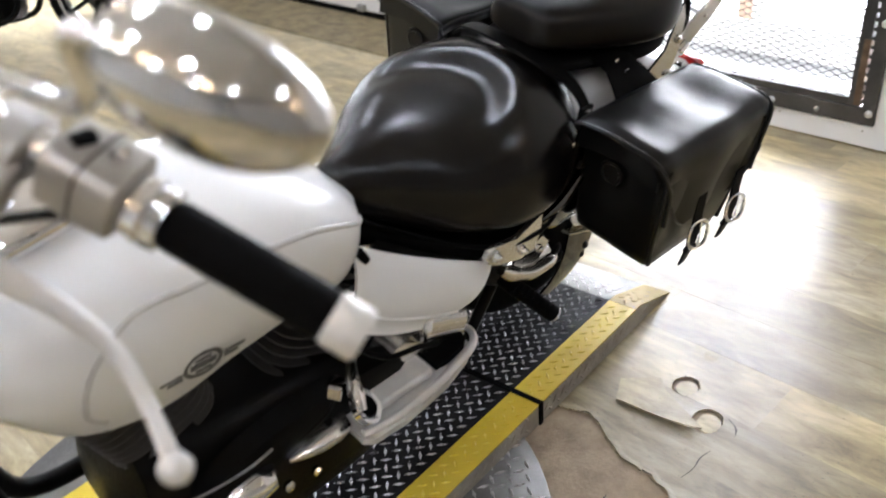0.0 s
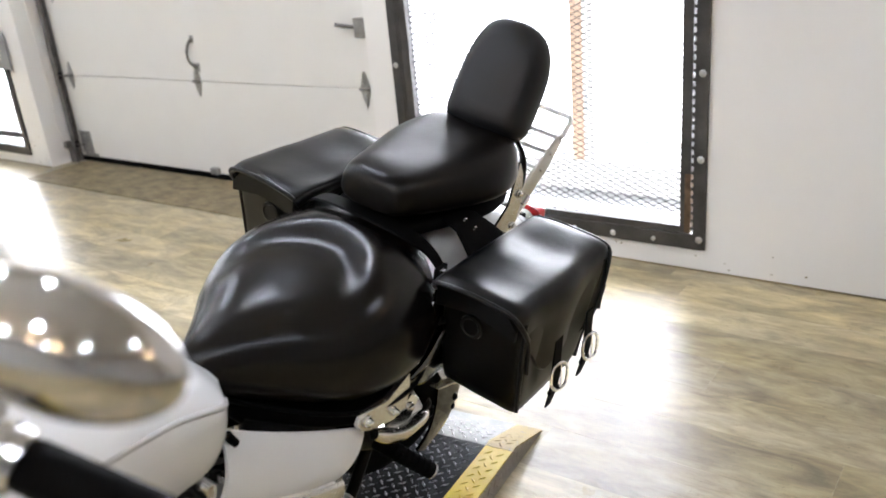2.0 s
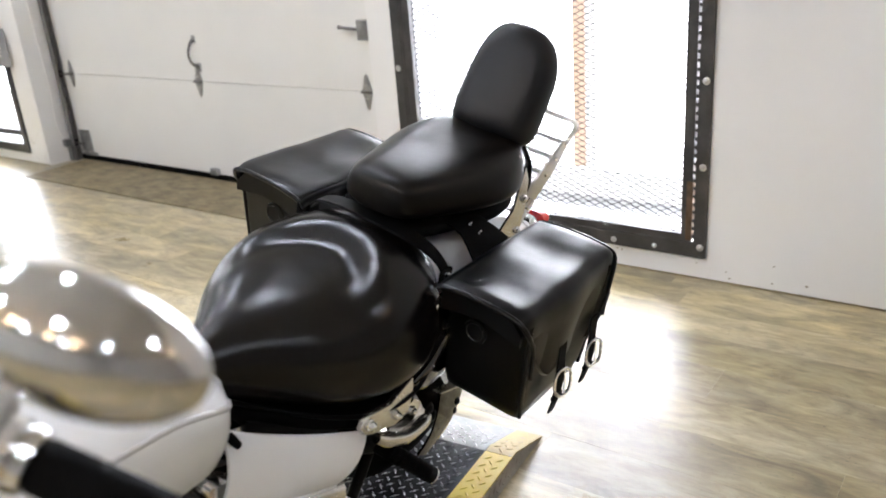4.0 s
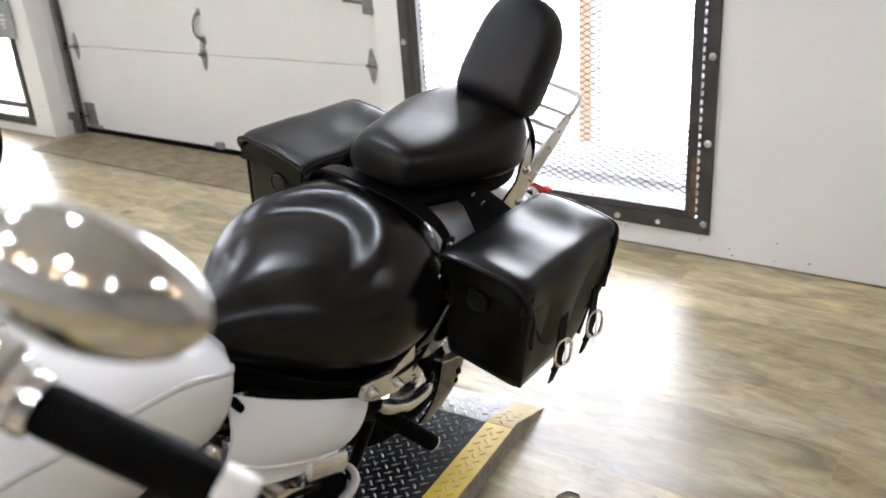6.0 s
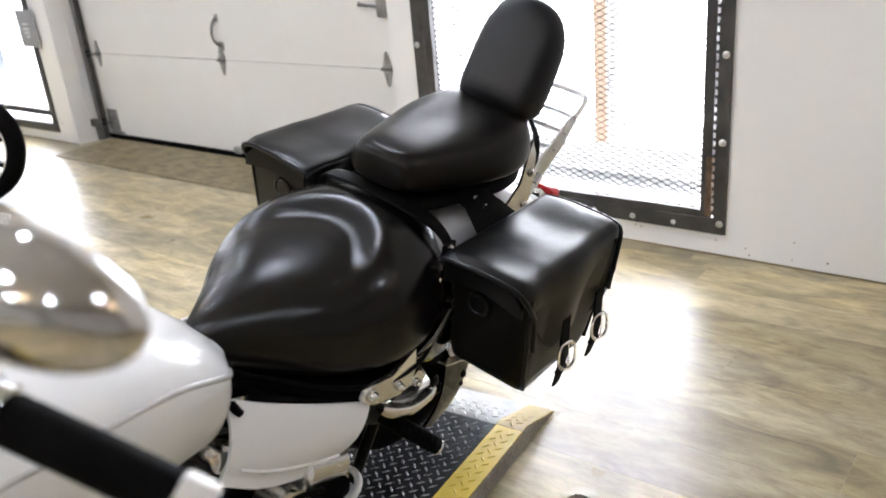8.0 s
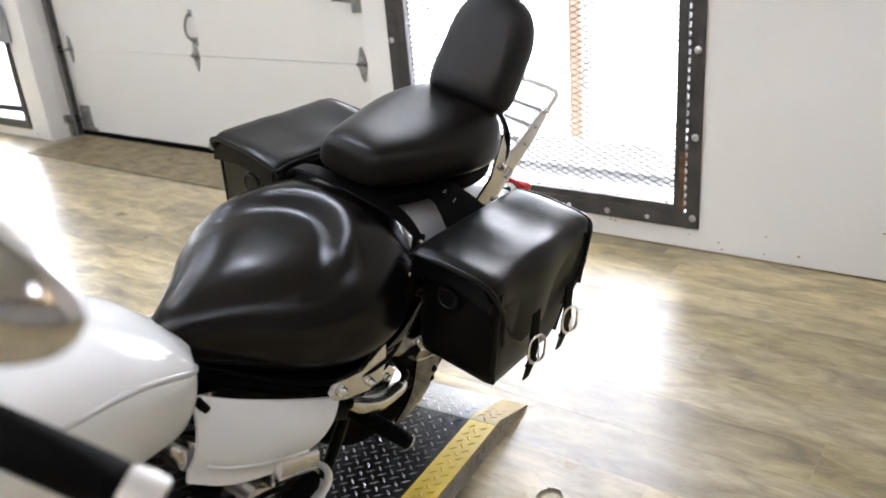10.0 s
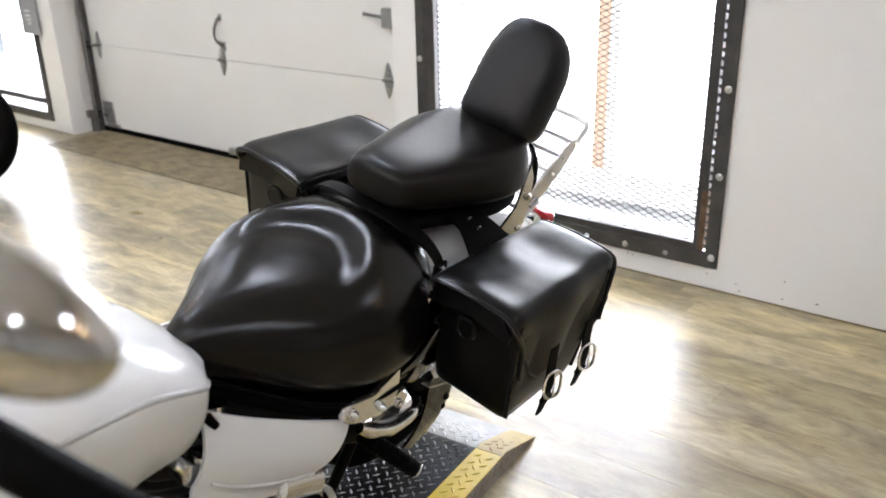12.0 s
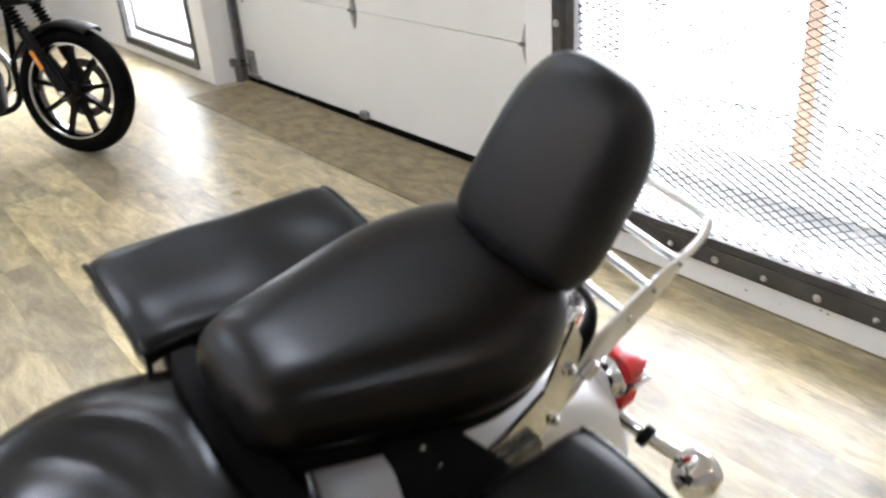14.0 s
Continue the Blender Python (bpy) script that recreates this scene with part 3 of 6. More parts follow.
for b in ((DX - 0.055, DX - 0.0, 5.705, 5.711), (DX - 0.055, DX - 0.048, 5.672, 5.705), (DX - 0.014, DX - 0.007, 5.685, 5.705)):
    box(bm, b[0], b[1], b[2], b[3], 0.0, 2.7)
tr.data = mesh_of(bm, "track")
tr.data.materials.append(M_TRACK)
for z in (0.12, 0.585, 1.135):
    part("roller_stem", tube(B(), [(DX - 0.03, 5.60, z), (DX - 0.03, 5.70, z)], 0.007, 8), M_TRACK, tr)
    part("roller", lathe(B(), [(-0.006, 0.006), (-0.006, 0.022), (0.006, 0.022), (0.006, 0.006)], (DX - 0.03, 5.692, z), (0, 1, 0), 14), M_BLACKMETAL, tr)
part("track_foot", box(B(), DX - 0.07, DX - 0.004, 5.70, 5.742, 0.0, 0.14, 0.003), M_TRACK, tr)
part("track", box(B(), DX - 0.05, DX - 0.004, 2.885, 2.92, 0.0, 2.7, 0.002), M_TRACK, door)
part("sensor_wire", tube(B(), [(WX + 0.10, 5.742, 2.6), (WX + 0.10, 5.7425, 1.2), (WX + 0.115, 5.742, 0.5), (WX + 0.10, 5.7415, 0.28), (WX + 0.13, 5.741, 0.14)], 0.003, 6, 6), M_CREAM, door, "thin pale cable on the reveal")
part("sensor", box(B(), WX + 0.115, WX + 0.15, 5.705, 5.744, 0.10, 0.15, 0.004), M_TRACK, door)

# ---- threshold strip in front of the door ----
bm = B()
box(bm, 2.915, DX - 0.008, DR[0] + 0.002, 5.635, 0.0, 0.006, 0.002)
tagged(part("threshold", bm, M_MAT), "worn brown sheet threshold along the overhead door", "threshold", kind="structure")

# dirty joint between wall and floor, and scuffs near the foot of the wall
for a, b in ((Y0, 0.398), (0.502, DR[0] - 0.002), (DR[1] + 0.002, Y1)):
    tagged(part("trim", box(B(), WX - 0.007, WX - 0.0005, a, b, 0.0005, 0.006, 0.0015), M_MAT), "grimy brown joint strip along the foot of the wall", "trim", kind="structure")
srng = random.Random(3)
for k in range(26):
    y, z, r = srng.uniform(0.55, 2.7) if k < 18 else srng.uniform(5.76, 5.95), 0.02 + 0.26 * srng.random() ** 2, srng.uniform(0.002, 0.006)
    n = 9
    pr = [(y + r * srng.uniform(0.5, 1.6) * math.cos(2 * math.pi * i / n), z + r * srng.uniform(0.3, 0.9) * math.sin(2 * math.pi * i / n)) for i in range(n)]
    bm = B()
    loft(bm, [[Vector((WX - 0.0002, p, q)) for p, q in pr], [Vector((WX - 0.0009, p, q)) for p, q in pr]])
    part("scuff_mark", bm, M_MAT, bpy.data.objects["wall_north"])

# ---- ceiling lamps ----
led = thing("ceiling_lamp", "round white ceiling lamp, switched on", "lamp", pose(-0.6, -1.6, H), group="ceiling lamps")
part("housing", lathe(B(), [(0, 0.04), (-0.03, 0.05), (-0.10, 0.09), (-0.13, 0.095), (-0.13, 0.076)], (0, 0, 0), (0, 0, 1), 24), M_CEIL, led)
part("diffuser", lathe(B(), [(-0.126, 0.075), (-0.134, 0.06), (-0.138, 0.015)], (0, 0, 0), (0, 0, 1), 24), M_LED, led, "glowing white diffuser")
for p in [(x, -1.6 + 1.75 * k + off) for x, off, first in ((-2.4, 0.7, 0), (-0.6, 0.0, 0), (2.05, 0.3, 2)) for k in range(first, 6)]:
    if p != (-0.6, -1.6):
        copy_thing(led, pose(p[0], p[1], H))
for p in ((2.0, -1.3), (0.95, 2.8)):
    copy_thing(led, pose(p[0], p[1], H))
warm = thing("pendant_bulb", "small warm pendant bulb, switched on", "lamp", pose(-1.5, 0.2, H - 0.55), group="pendant bulbs")
part("cord", tube(B(), [(0, 0, 0.05), (0, 0, 0.55)], 0.004, 6), M_BLACKMETAL, warm)
part("socket", lathe(B(), [(0.02, 0.02), (0.08, 0.02), (0.09, 0.006)], (0, 0, 0), (0, 0, 1), 12), M_BLACKMETAL, warm)
part("bulb", ball(B(), (0, 0, -0.02), 0.05), M_BULB, warm, "glowing warm glass bulb")
for p in ((-1.5, 1.2), (-1.5, 2.2), (-1.5, 3.2), (-1.5, -0.8), (2.4, -1.9), (1.4, 4.4)):
    copy_thing(warm, pose(p[0], p[1], H - 0.55))

# ---- tread-plate display platform ----
PTIP, PTURN = Vector((1.956, 1.344, 0)), radians(6.0)


def PP(a, b, z):
    """Along the platform from its ramp's tip, across it from its near edge, up."""
    c, s = math.cos(PTURN), math.sin(PTURN)
    return PTIP + Vector((-c * a - s * b, -s * a + c * b, z))


PH, PWID = 0.058, 0.62


def deck_z(a):
    return PH * min(1.0, max(0.06, a / 0.165))


def slab(bm, a0, a1, b0, b1, lift=0.0, thick=0.004, n=8):
    """A sheet on the deck that follows the ramp's slope."""
    aa = sorted({a0, a1, *[x for x in (0.165,) if a0 < x < a1]})
    rings = []
    for a in aa:
        z = deck_z(a) + lift
        rings.append([PP(a, b0, z - thick), PP(a, b1, z - thick), PP(a, b1, z), PP(a, b0, z)])
    return loft(bm, rings)


def lugs(a0, a1, b0, b1, skip=None, side=False, pitch=0.0235):
    """Raised diamond lugs in alternating directions; on the deck, or on the near skirt."""
    verts, faces = [], []
    # the rows stand at 45 degrees to the edges, each lug square to its neighbours
    reach = int((a1 - a0 + b1 - b0) / pitch * 0.72) + 2
    for i in range(reach):
        for j in range(-reach, reach):
            a, b = a0 + (i - j) * pitch * 0.7071, b0 + (i + j) * pitch * 0.7071
            if not (a0 + 0.006 < a < a1 - 0.006 and b0 + 0.005 < b < b1 - 0.005):
                continue
            ang = radians(45 if (i + j) % 2 else -45)
            L, Wd, h = 0.0128, 0.0036, 0.0024
            ca, sa = math.cos(ang), math.sin(ang)
            base = len(verts)
            for (p, q, hh) in ((-L, 0, 0), (0, -Wd, 0), (L, 0, 0), (0, Wd, 0), (-L * 0.42, 0, h), (0, -Wd * 0.2, h), (L * 0.42, 0, h), (0, Wd * 0.2, h)):
                x, y = a + p * ca - q * sa, b + p * sa + q * ca
                if side:
                    if y < 0.002 or y > deck_z(x) - 0.002:
                        y = min(max(y, 0.002), max(deck_z(x) - 0.002, 0.002))
                    verts.append(PP(x, -0.0005 - hh, y))
                else:
                    verts.append(PP(x, y, deck_z(x) + hh + 0.0002))
            faces += [(base + 4, base + 5, base + 6, base + 7)] + [(base + k, base + (k + 1) % 4, base + 4 + (k + 1) % 4, base + 4 + k) for k in range(4)]
    me = bpy.data.meshes.new("tread_pattern")
    me.from_pydata(verts, [], faces)
    bm = B()
    bm.from_mesh(me)
    bpy.data.meshes.remove(me)
    return bm


def stuff(ob):
    ob["kind"] = "stuff"
    return ob


def deck_section(name, label, a0, a1, silver_to):
    root = thing(name, label, "platform", group="display platform")
    # body
    bm = B()
    aa = sorted({a0, a1, *[x for x in (0.165,) if a0 < x < a1]})
    loft(bm, [[PP(a, 0.0, 0), PP(a, PWID, 0), PP(a, PWID, deck_z(a) - 0.0045), PP(a, 0.0, deck_z(a) - 0.0045)] for a in aa])
    part("body", bm, M_SKIRT, root, "bare tread-plate skirt")
    k = max(a0, silver_to)
    Y = 0.075
    part("deck_plate", slab(B(), k, a1, Y, PWID - Y), M_PBLACK, root, "black painted tread plate")
    part("edge_stripe", slab(B(), k, a1, -0.001, Y - 0.001, 0.0004), M_PYELLOW, root, "yellow painted safety edge")
    part("edge_stripe", slab(B(), k, a1, PWID - Y + 0.001, PWID + 0.001, 0.0004), M_PYELLOW, root, "yellow painted safety edge")
    stuff(part("tread_pattern", lugs(k, a1, Y + 0.002, PWID - Y), M_LBLACK, root))
    stuff(part("tread_pattern", lugs(k + 0.01, a1, 0.004, Y - 0.002), M_LYELLOW, root))
    stuff(part("tread_pattern", lugs(a0 + 0.03, a1, 0.0, PH, side=True), M_SKIRT, root))
    if silver_to > a0:
        part("ramp_plate", slab(B(), a0, silver_to, Y, PWID - Y), M_PBARE, root, "bare metal ramp end")
        stuff(part("tread_pattern", lugs(a0 + 0.01, silver_to, Y + 0.002, PWID - Y), M_LBARE, root))
        for y0, y1 in ((-0.001, Y - 0.001), (PWID - Y + 0.001, PWID + 0.001)):
            part("worn_edge", slab(B(), a0, silver_to - 0.001, y0, y1, 0.0004), M_PWORN, root, "safety edge worn almost bare of its yellow paint")
        stuff(part("tread_pattern", lugs(a0 + 0.01, silver_to, 0.004, Y - 0.002), M_PWORN, root))
    return root


deck_section("platform_ramp", "tread-plate ramp with black deck and yellow edge stripe", 0.0, 0.612, 0.19)
deck_section("platform_deck", "tread-plate display platform with yellow edge stripe", 0.624, 2.55, 0.0)
bm = B()
loft(bm, [[PP(a, -0.004, 0.001), PP(a, PWID + 0.004, 0.001), PP(a, PWID + 0.004, PH + 0.003), PP(a, -0.004, PH + 0.003)] for a in (0.6115, 0.6245)])
tagged(part("joint_strip", bm, M_RUBBER), "black rubber joint strip between the platform sections", "strip")

# round tread plate on the floor beside the platform
tp = thing("floor_plate", "round bare tread plate lying on the floor", "plate")
C0, R0 = Vector((0.75, 1.50, 0)), 0.575
part("plate", lathe(B(), [(0.0, R0), (0.009, R0), (0.0105, R0 - 0.002), (0.0106, 0.01)], C0, (0, 0, 1), 96), M_PBARE, tp)
bm = B()
vs, fs = [], []
pt = 0.0260
for i in range(-23, 24):
    for j in range(-23, 24):
        x, y = i * pt, j * pt
        if math.hypot(x, y) > R0 - 0.02 or y > 0.02:
            continue
        ang = radians(42 if (i + j) % 2 else -48) + 0.35
        n0 = len(vs)
        for p, q, h in ((-0.0135, 0, 0), (0, -0.0040, 0), (0.0135, 0, 0), (0, 0.0040, 0), (-0.008, 0, 0.0024), (0, -0.0015, 0.0024), (0.008, 0, 0.0024), (0, 0.0015, 0.0024)):
            vs.append((C0.x + x + p * math.cos(ang) - q * math.sin(ang), C0.y + y + p * math.sin(ang) + q * math.cos(ang), 0.0107 + h))
        fs += [(n0 + 4, n0 + 5, n0 + 6, n0 + 7)] + [(n0 + k, n0 + (k + 1) % 4, n0 + 4 + (k + 1) % 4, n0 + 4 + k) for k in range(4)]
me = bpy.data.meshes.new("tread_pattern")
me.from_pydata(vs, [], fs)
me.materials.append(M_LBARE)
ob = new("tread_pattern", me)
ob.parent = tp
ob["kind"] = "stuff"

# ---- the white cruiser on the platform, leaning on its stand ----
# local axes: x to the rear, y to its right side, z up
LEAN_DEG = 15.0
bike = thing("motorcycle", "white cruiser motorcycle with black leather seats and saddlebags on the platform", "motorcycle",
             Matrix.Translation((0, 1.551, 0.058)) @ pose(0, 0, 0, LEAN_DEG, 0, 0))


def interp(x, xs, ys):
    """Smooth interpolation through a few stations."""
    p = [Vector((0, y, 0)) for y in ys]
    k = int(np.clip(np.searchsorted(xs, x) - 1, 0, len(xs) - 2))
    t = (x - xs[k]) / (xs[k + 1] - xs[k])
    a, b = ys[k], ys[k + 1]
    ma = (ys[k + 1] - ys[max(k - 1, 0)]) / (xs[k + 1] - xs[max(k - 1, 0)])
    mb = (ys[min(k + 2, len(xs) - 1)] - ys[k]) / (xs[min(k + 2, len(xs) - 1)] - xs[k])
    h = xs[k + 1] - xs[k]
    return (2 * t ** 3 - 3 * t ** 2 + 1) * a + (t ** 3 - 2 * t ** 2 + t) * h * ma + (-2 * t ** 3 + 3 * t ** 2) * b + (t ** 3 - t ** 2) * h * mb


def body_loft(bm, xs, half, top, shoulder, bottom, n_u=60, n_v=88, p=2.5, bolster=0.0):
    """A symmetric padded body along x from its half width, heights at the middle, at the shoulder and at the foot."""
    rings = []
    for i in range(n_u + 1):
        s = i / n_u
        x = xs[0] + (xs[-1] - xs[0]) * (0.5 - 0.5 * math.cos(math.pi * s))
        b, t, sh, lo = (interp(x, xs, q) for q in (half, top, shoulder, bottom))
        b = max(b, 0.002)
        ring = []
        q = p if not bolster else min(p, 2.2 + (x - 0.935) * 3.2)
        for k in range(n_v):
            a = 2 * math.pi * k / n_v
            ca, sa = math.cos(a), math.sin(a)
            y = b * math.copysign(abs(ca) ** (2 / q), ca)
            if sa >= 0:
                f = abs(sa) ** (2 / q)
                r = min(1.0, abs(y) / b)
                dish = (t - sh) * (1 - r * r) ** 2
                z = lo + (sh - lo) * 0.35 + (sh - lo) * 0.65 * f + dish * f
                if bolster:
                    e = math.hypot((x - 1.10) / 0.185, y / 0.175)
                    g, h = (min(1.0, max(0.0, s_)) for s_ in ((e - 0.68) / 0.56, (x - 1.14) / 0.15))
                    z += bolster * f * g * g * (3 - 2 * g) * h * h * (3 - 2 * h)
            else:
                z = lo + (sh - lo) * 0.35 * (1 - abs(sa) ** (2 / 3.5))
                y *= 1 - 0.10 * abs(sa)
            ring.append(Vector((x, y, z)))
        rings.append(ring)
    return loft(bm, rings)


# rider's seat: pear-shaped in plan, a shallow dish with a raised rear bolster
SX = [0.930, 0.965, 1.03, 1.10, 1.17, 1.24, 1.31, 1.37, 1.412, 1.428]
S_HALF = [0.026, 0.048, 0.098, 0.158, 0.197, 0.210, 0.203, 0.172, 0.118, 0.060]
S_TOP = [0.694, 0.716, 0.740, 0.757, 0.765, 0.768, 0.768, 0.762, 0.748, 0.728]
S_LOW = [0.650, 0.618, 0.586, 0.562, 0.548, 0.542, 0.550, 0.578, 0.630, 0.672]


def ease(v):
    v = min(1.0, max(0.0, v))
    return v * v * (3 - 2 * v)


def seat_ring(x, grow=1.0, n=96):
    b, t, lo = (interp(x, SX, q) for q in (S_HALF, S_TOP, S_LOW))
    mid = lo + 0.40 * (t - lo)
    ring = []
    for k in range(n):
        a = 2 * math.pi * k / n
        ca, sa = math.cos(a), math.sin(a)
        q = 2.02 + 0.33 * ease((x - 1.02) / 0.18)
        if sa >= 0:
            y = b * math.copysign(abs(ca) ** (2 / q), ca)
            z = mid + (t - mid) * sa ** (2 / q)
            e = math.hypot((x - 1.115) / 0.20, y / 0.150)
            z += 0.026 * ease((e - 0.68) / 0.40) * ease((x - 1.10) / 0.16) * sa ** 0.6
            z -= 0.004 * math.exp(-((x - 1.13) / 0.09) ** 2 - (y / 0.09) ** 2)
        else:
            y = b * math.copysign(abs(ca) ** (2 / 3.0), ca) * (1 - 0.07 * abs(sa) ** 1.5)
            z = mid - (mid - lo) * abs(sa) ** (2 / 2.6)
        ring.append(Vector((x, y * grow, z)))
    return ring


bm = B()
loft(bm, [seat_ring(SX[0] + (SX[-1] - SX[0]) * (0.5 - 0.5 * math.cos(math.pi * i / 80))) for i in range(81)])
seat = part("rider_seat", bm, M_SEAT, bike, "broad worn black leather rider seat", 70)
# welt along the lower edge of the seat
for sg in (-1, 1):
    pts = [(x, sg * interp(x, SX, S_HALF) * 0.972, interp(x, SX, S_LOW) + 0.014) for x in np.linspace(0.975, 1.39, 26)]
    part("welt", tube(B(), pts, 0.0042, 8), M_STRAP, seat)
# skirt under the seat
part("seat_pan", body_loft(B(), SX, [v * 0.93 for v in S_HALF], [v + 0.012 for v in S_LOW], [v + 0.012 for v in S_LOW], [v - 0.030 for v in S_LOW]), M_STRAP, bike)

# passenger seat: a firm pad, flat on top, squared at the nose
PX = [1.358, 1.750]


def pad_ring(s, n=88, inset=0.0):
    u = 2 * s - 1
    q = 5.5 if u < 0 else 3.4
    plan, rise = (1 - abs(u) ** q) ** (1 / q), (1 - abs(u) ** 6.5) ** (1 / 6.5)
    b = (0.090 + 0.054 * ease(s / 0.68) - 0.006 * ease((s - 0.7) / 0.3)) * max(plan, 0.02) - inset
    lo = 0.806 - 0.022 * s + 0.010 * u * u
    t = lo + (0.074 + 0.044 * s) * max(rise, 0.05)
    mid = lo + 0.34 * (t - lo)
    ring = []
    for k in range(n):
        a = 2 * math.pi * k / n
        ca, sa = math.cos(a), math.sin(a)
        p = 4.0 if sa >= 0 else 4.5
        rz = math.copysign(abs(sa) ** (2 / (3.2 if sa >= 0 else 3.5)), sa)
        y = b * math.copysign(abs(ca) ** (2 / p), ca) * (1 - 0.10 * max(0.0, rz))
        z = mid + ((t - mid) if sa >= 0 else (mid - lo)) * rz
        ring.append(Vector((PX[0] + (PX[1] - PX[0]) * s, y, z)))
    return ring


bm = B()
loft(bm, [pad_ring(0.5 - 0.5 * math.cos(math.pi * i / 72)) for i in range(73)])
part("passenger_seat", bm, M_SEAT2, bike, "black leather passenger seat", 70)
bm = B()
loft(bm, [[Vector((p.x, p.y * 0.94, 0.752 + (p.z - 0.785) * 0.42)) for p in pad_ring(0.5 - 0.5 * math.cos(math.pi * i / 40), 48, 0.010)] for i in range(2, 39)])
part("seat_pan", bm, M_STRAP, bike)
# broad strap lying in the gap between the seats, down to a bolted tab on each side
bm = B()
pr = [(1.386, 0.166, 0.716), (1.384, 0.162, 0.738), (1.380, 0.150, 0.760), (1.372, 0.122, 0.782), (1.362, 0.070, 0.797), (1.358, 0.0, 0.801)]
pr = smooth_path(pr + [(x, -y, z) for x, y, z in pr[-2::-1]], 5)
rings = []
for i, p in enumerate(pr):
    d = (pr[min(i + 1, len(pr) - 1)] - pr[max(i - 1, 0)]).normalized()
    up = d.cross(Vector((1, 0, 0))).normalized()
    up = up if up.z >= 0 else -up
    w = 0.011 + 0.008 * ease((0.17 - abs(p.y)) / 0.08)
    rings.append([p + Vector((-w, 0, 0)), p + Vector((-w * 0.9, 0, 0)) + up * 0.004, p + Vector((w * 0.9, 0, 0)) + up * 0.004, p + Vector((w, 0, 0))])
loft(bm, rings)
gst = part("grab_strap", bm, M_STRAP, bike, "broad black leather strap between the seats")
for sg in (-1, 1):
    part("tab", box(B(), 1.366, 1.400, *sorted((sg * 0.158, sg * 0.167)), 0.708, 0.752, 0.003), M_STRAP, gst)
    bolt(gst, (1.381, sg * 0.166, 0.742), 0.006, (0, sg, 0.3), M_CHROME)

# backrest on its upright
BT = Matrix.Translation((1.744, -0.014, 0.990)) @ pose(0, 0, 0, 0, 28, 0)
bm = B()
rings = []
for x, sc in ((-0.036, 0.60), (-0.034, 0.78), (-0.029, 0.88), (-0.019, 0.955), (-0.004, 0.995), (0.012, 1.0), (0.028, 0.96), (0.038, 0.88), (0.042, 0.7)):
    ring = []
    for k in range(48):
        a = 2 * math.pi * k / 48
        ca, sa = math.cos(a), math.sin(a)
        pw = 2.5 if sa > 0 else 5.0
        y = 0.0945 * sc * math.copysign(abs(ca) ** (2 / (2.9 if sa > 0 else 8)), ca)
        z = (0.122 if sa > 0 else 0.116) * sc * math.copysign(abs(sa) ** (2 / pw), sa)
        y *= 1.0 + 0.04 * (-z / 0.112)
        curve = 0.020 * (y / 0.086) ** 2
        ring.append(BT @ Vector((x + curve, y, z)))
    rings.append(ring)
loft(bm, rings)
back = part("backrest", bm, M_VINYL, bike, "black padded vinyl backrest", 70)
for sg in (-1, 1):
    part("upright", tube(B(), [(1.715, sg * 0.066, 0.925), (1.749, sg * 0.082, 0.870), (1.787, sg * 0.085, 0.819), (1.793, sg * 0.086, 0.772), (1.770, sg * 0.090, 0.735)], [0.006, 0.007, 0.009, 0.013, 0.012], 10, 5, 0.7), M_BLACKMETAL, bike, "black curved backrest upright")

# luggage rack: a rounded end hoop on two flat tapered arms
rk = part("luggage_rack", tube(B(), [(1.930, -0.095, 0.825), (1.968, -0.094, 0.846), (1.992, -0.086, 0.858), (2.000, -0.06, 0.861), (2.000, 0.06, 0.861), (1.992, 0.086, 0.858), (1.968, 0.094, 0.846), (1.930, 0.095, 0.825)], 0.0062, 10, 5), M_SATIN, bike, "satin chrome luggage rack")
for x, z in ((1.853, 0.776), (1.888, 0.806), (1.928, 0.832)):
    bar = part("crossbar", tube(B(), [(x, -0.093, z), (x, 0.093, z)], 0.0055, 8), M_SATIN, rk)
    for sg in (-1, 1):
        part("weld_bolt", ball(B(), (x, sg * 0.101, z), 0.0048, u=10, v=6), M_CHROME, bar)
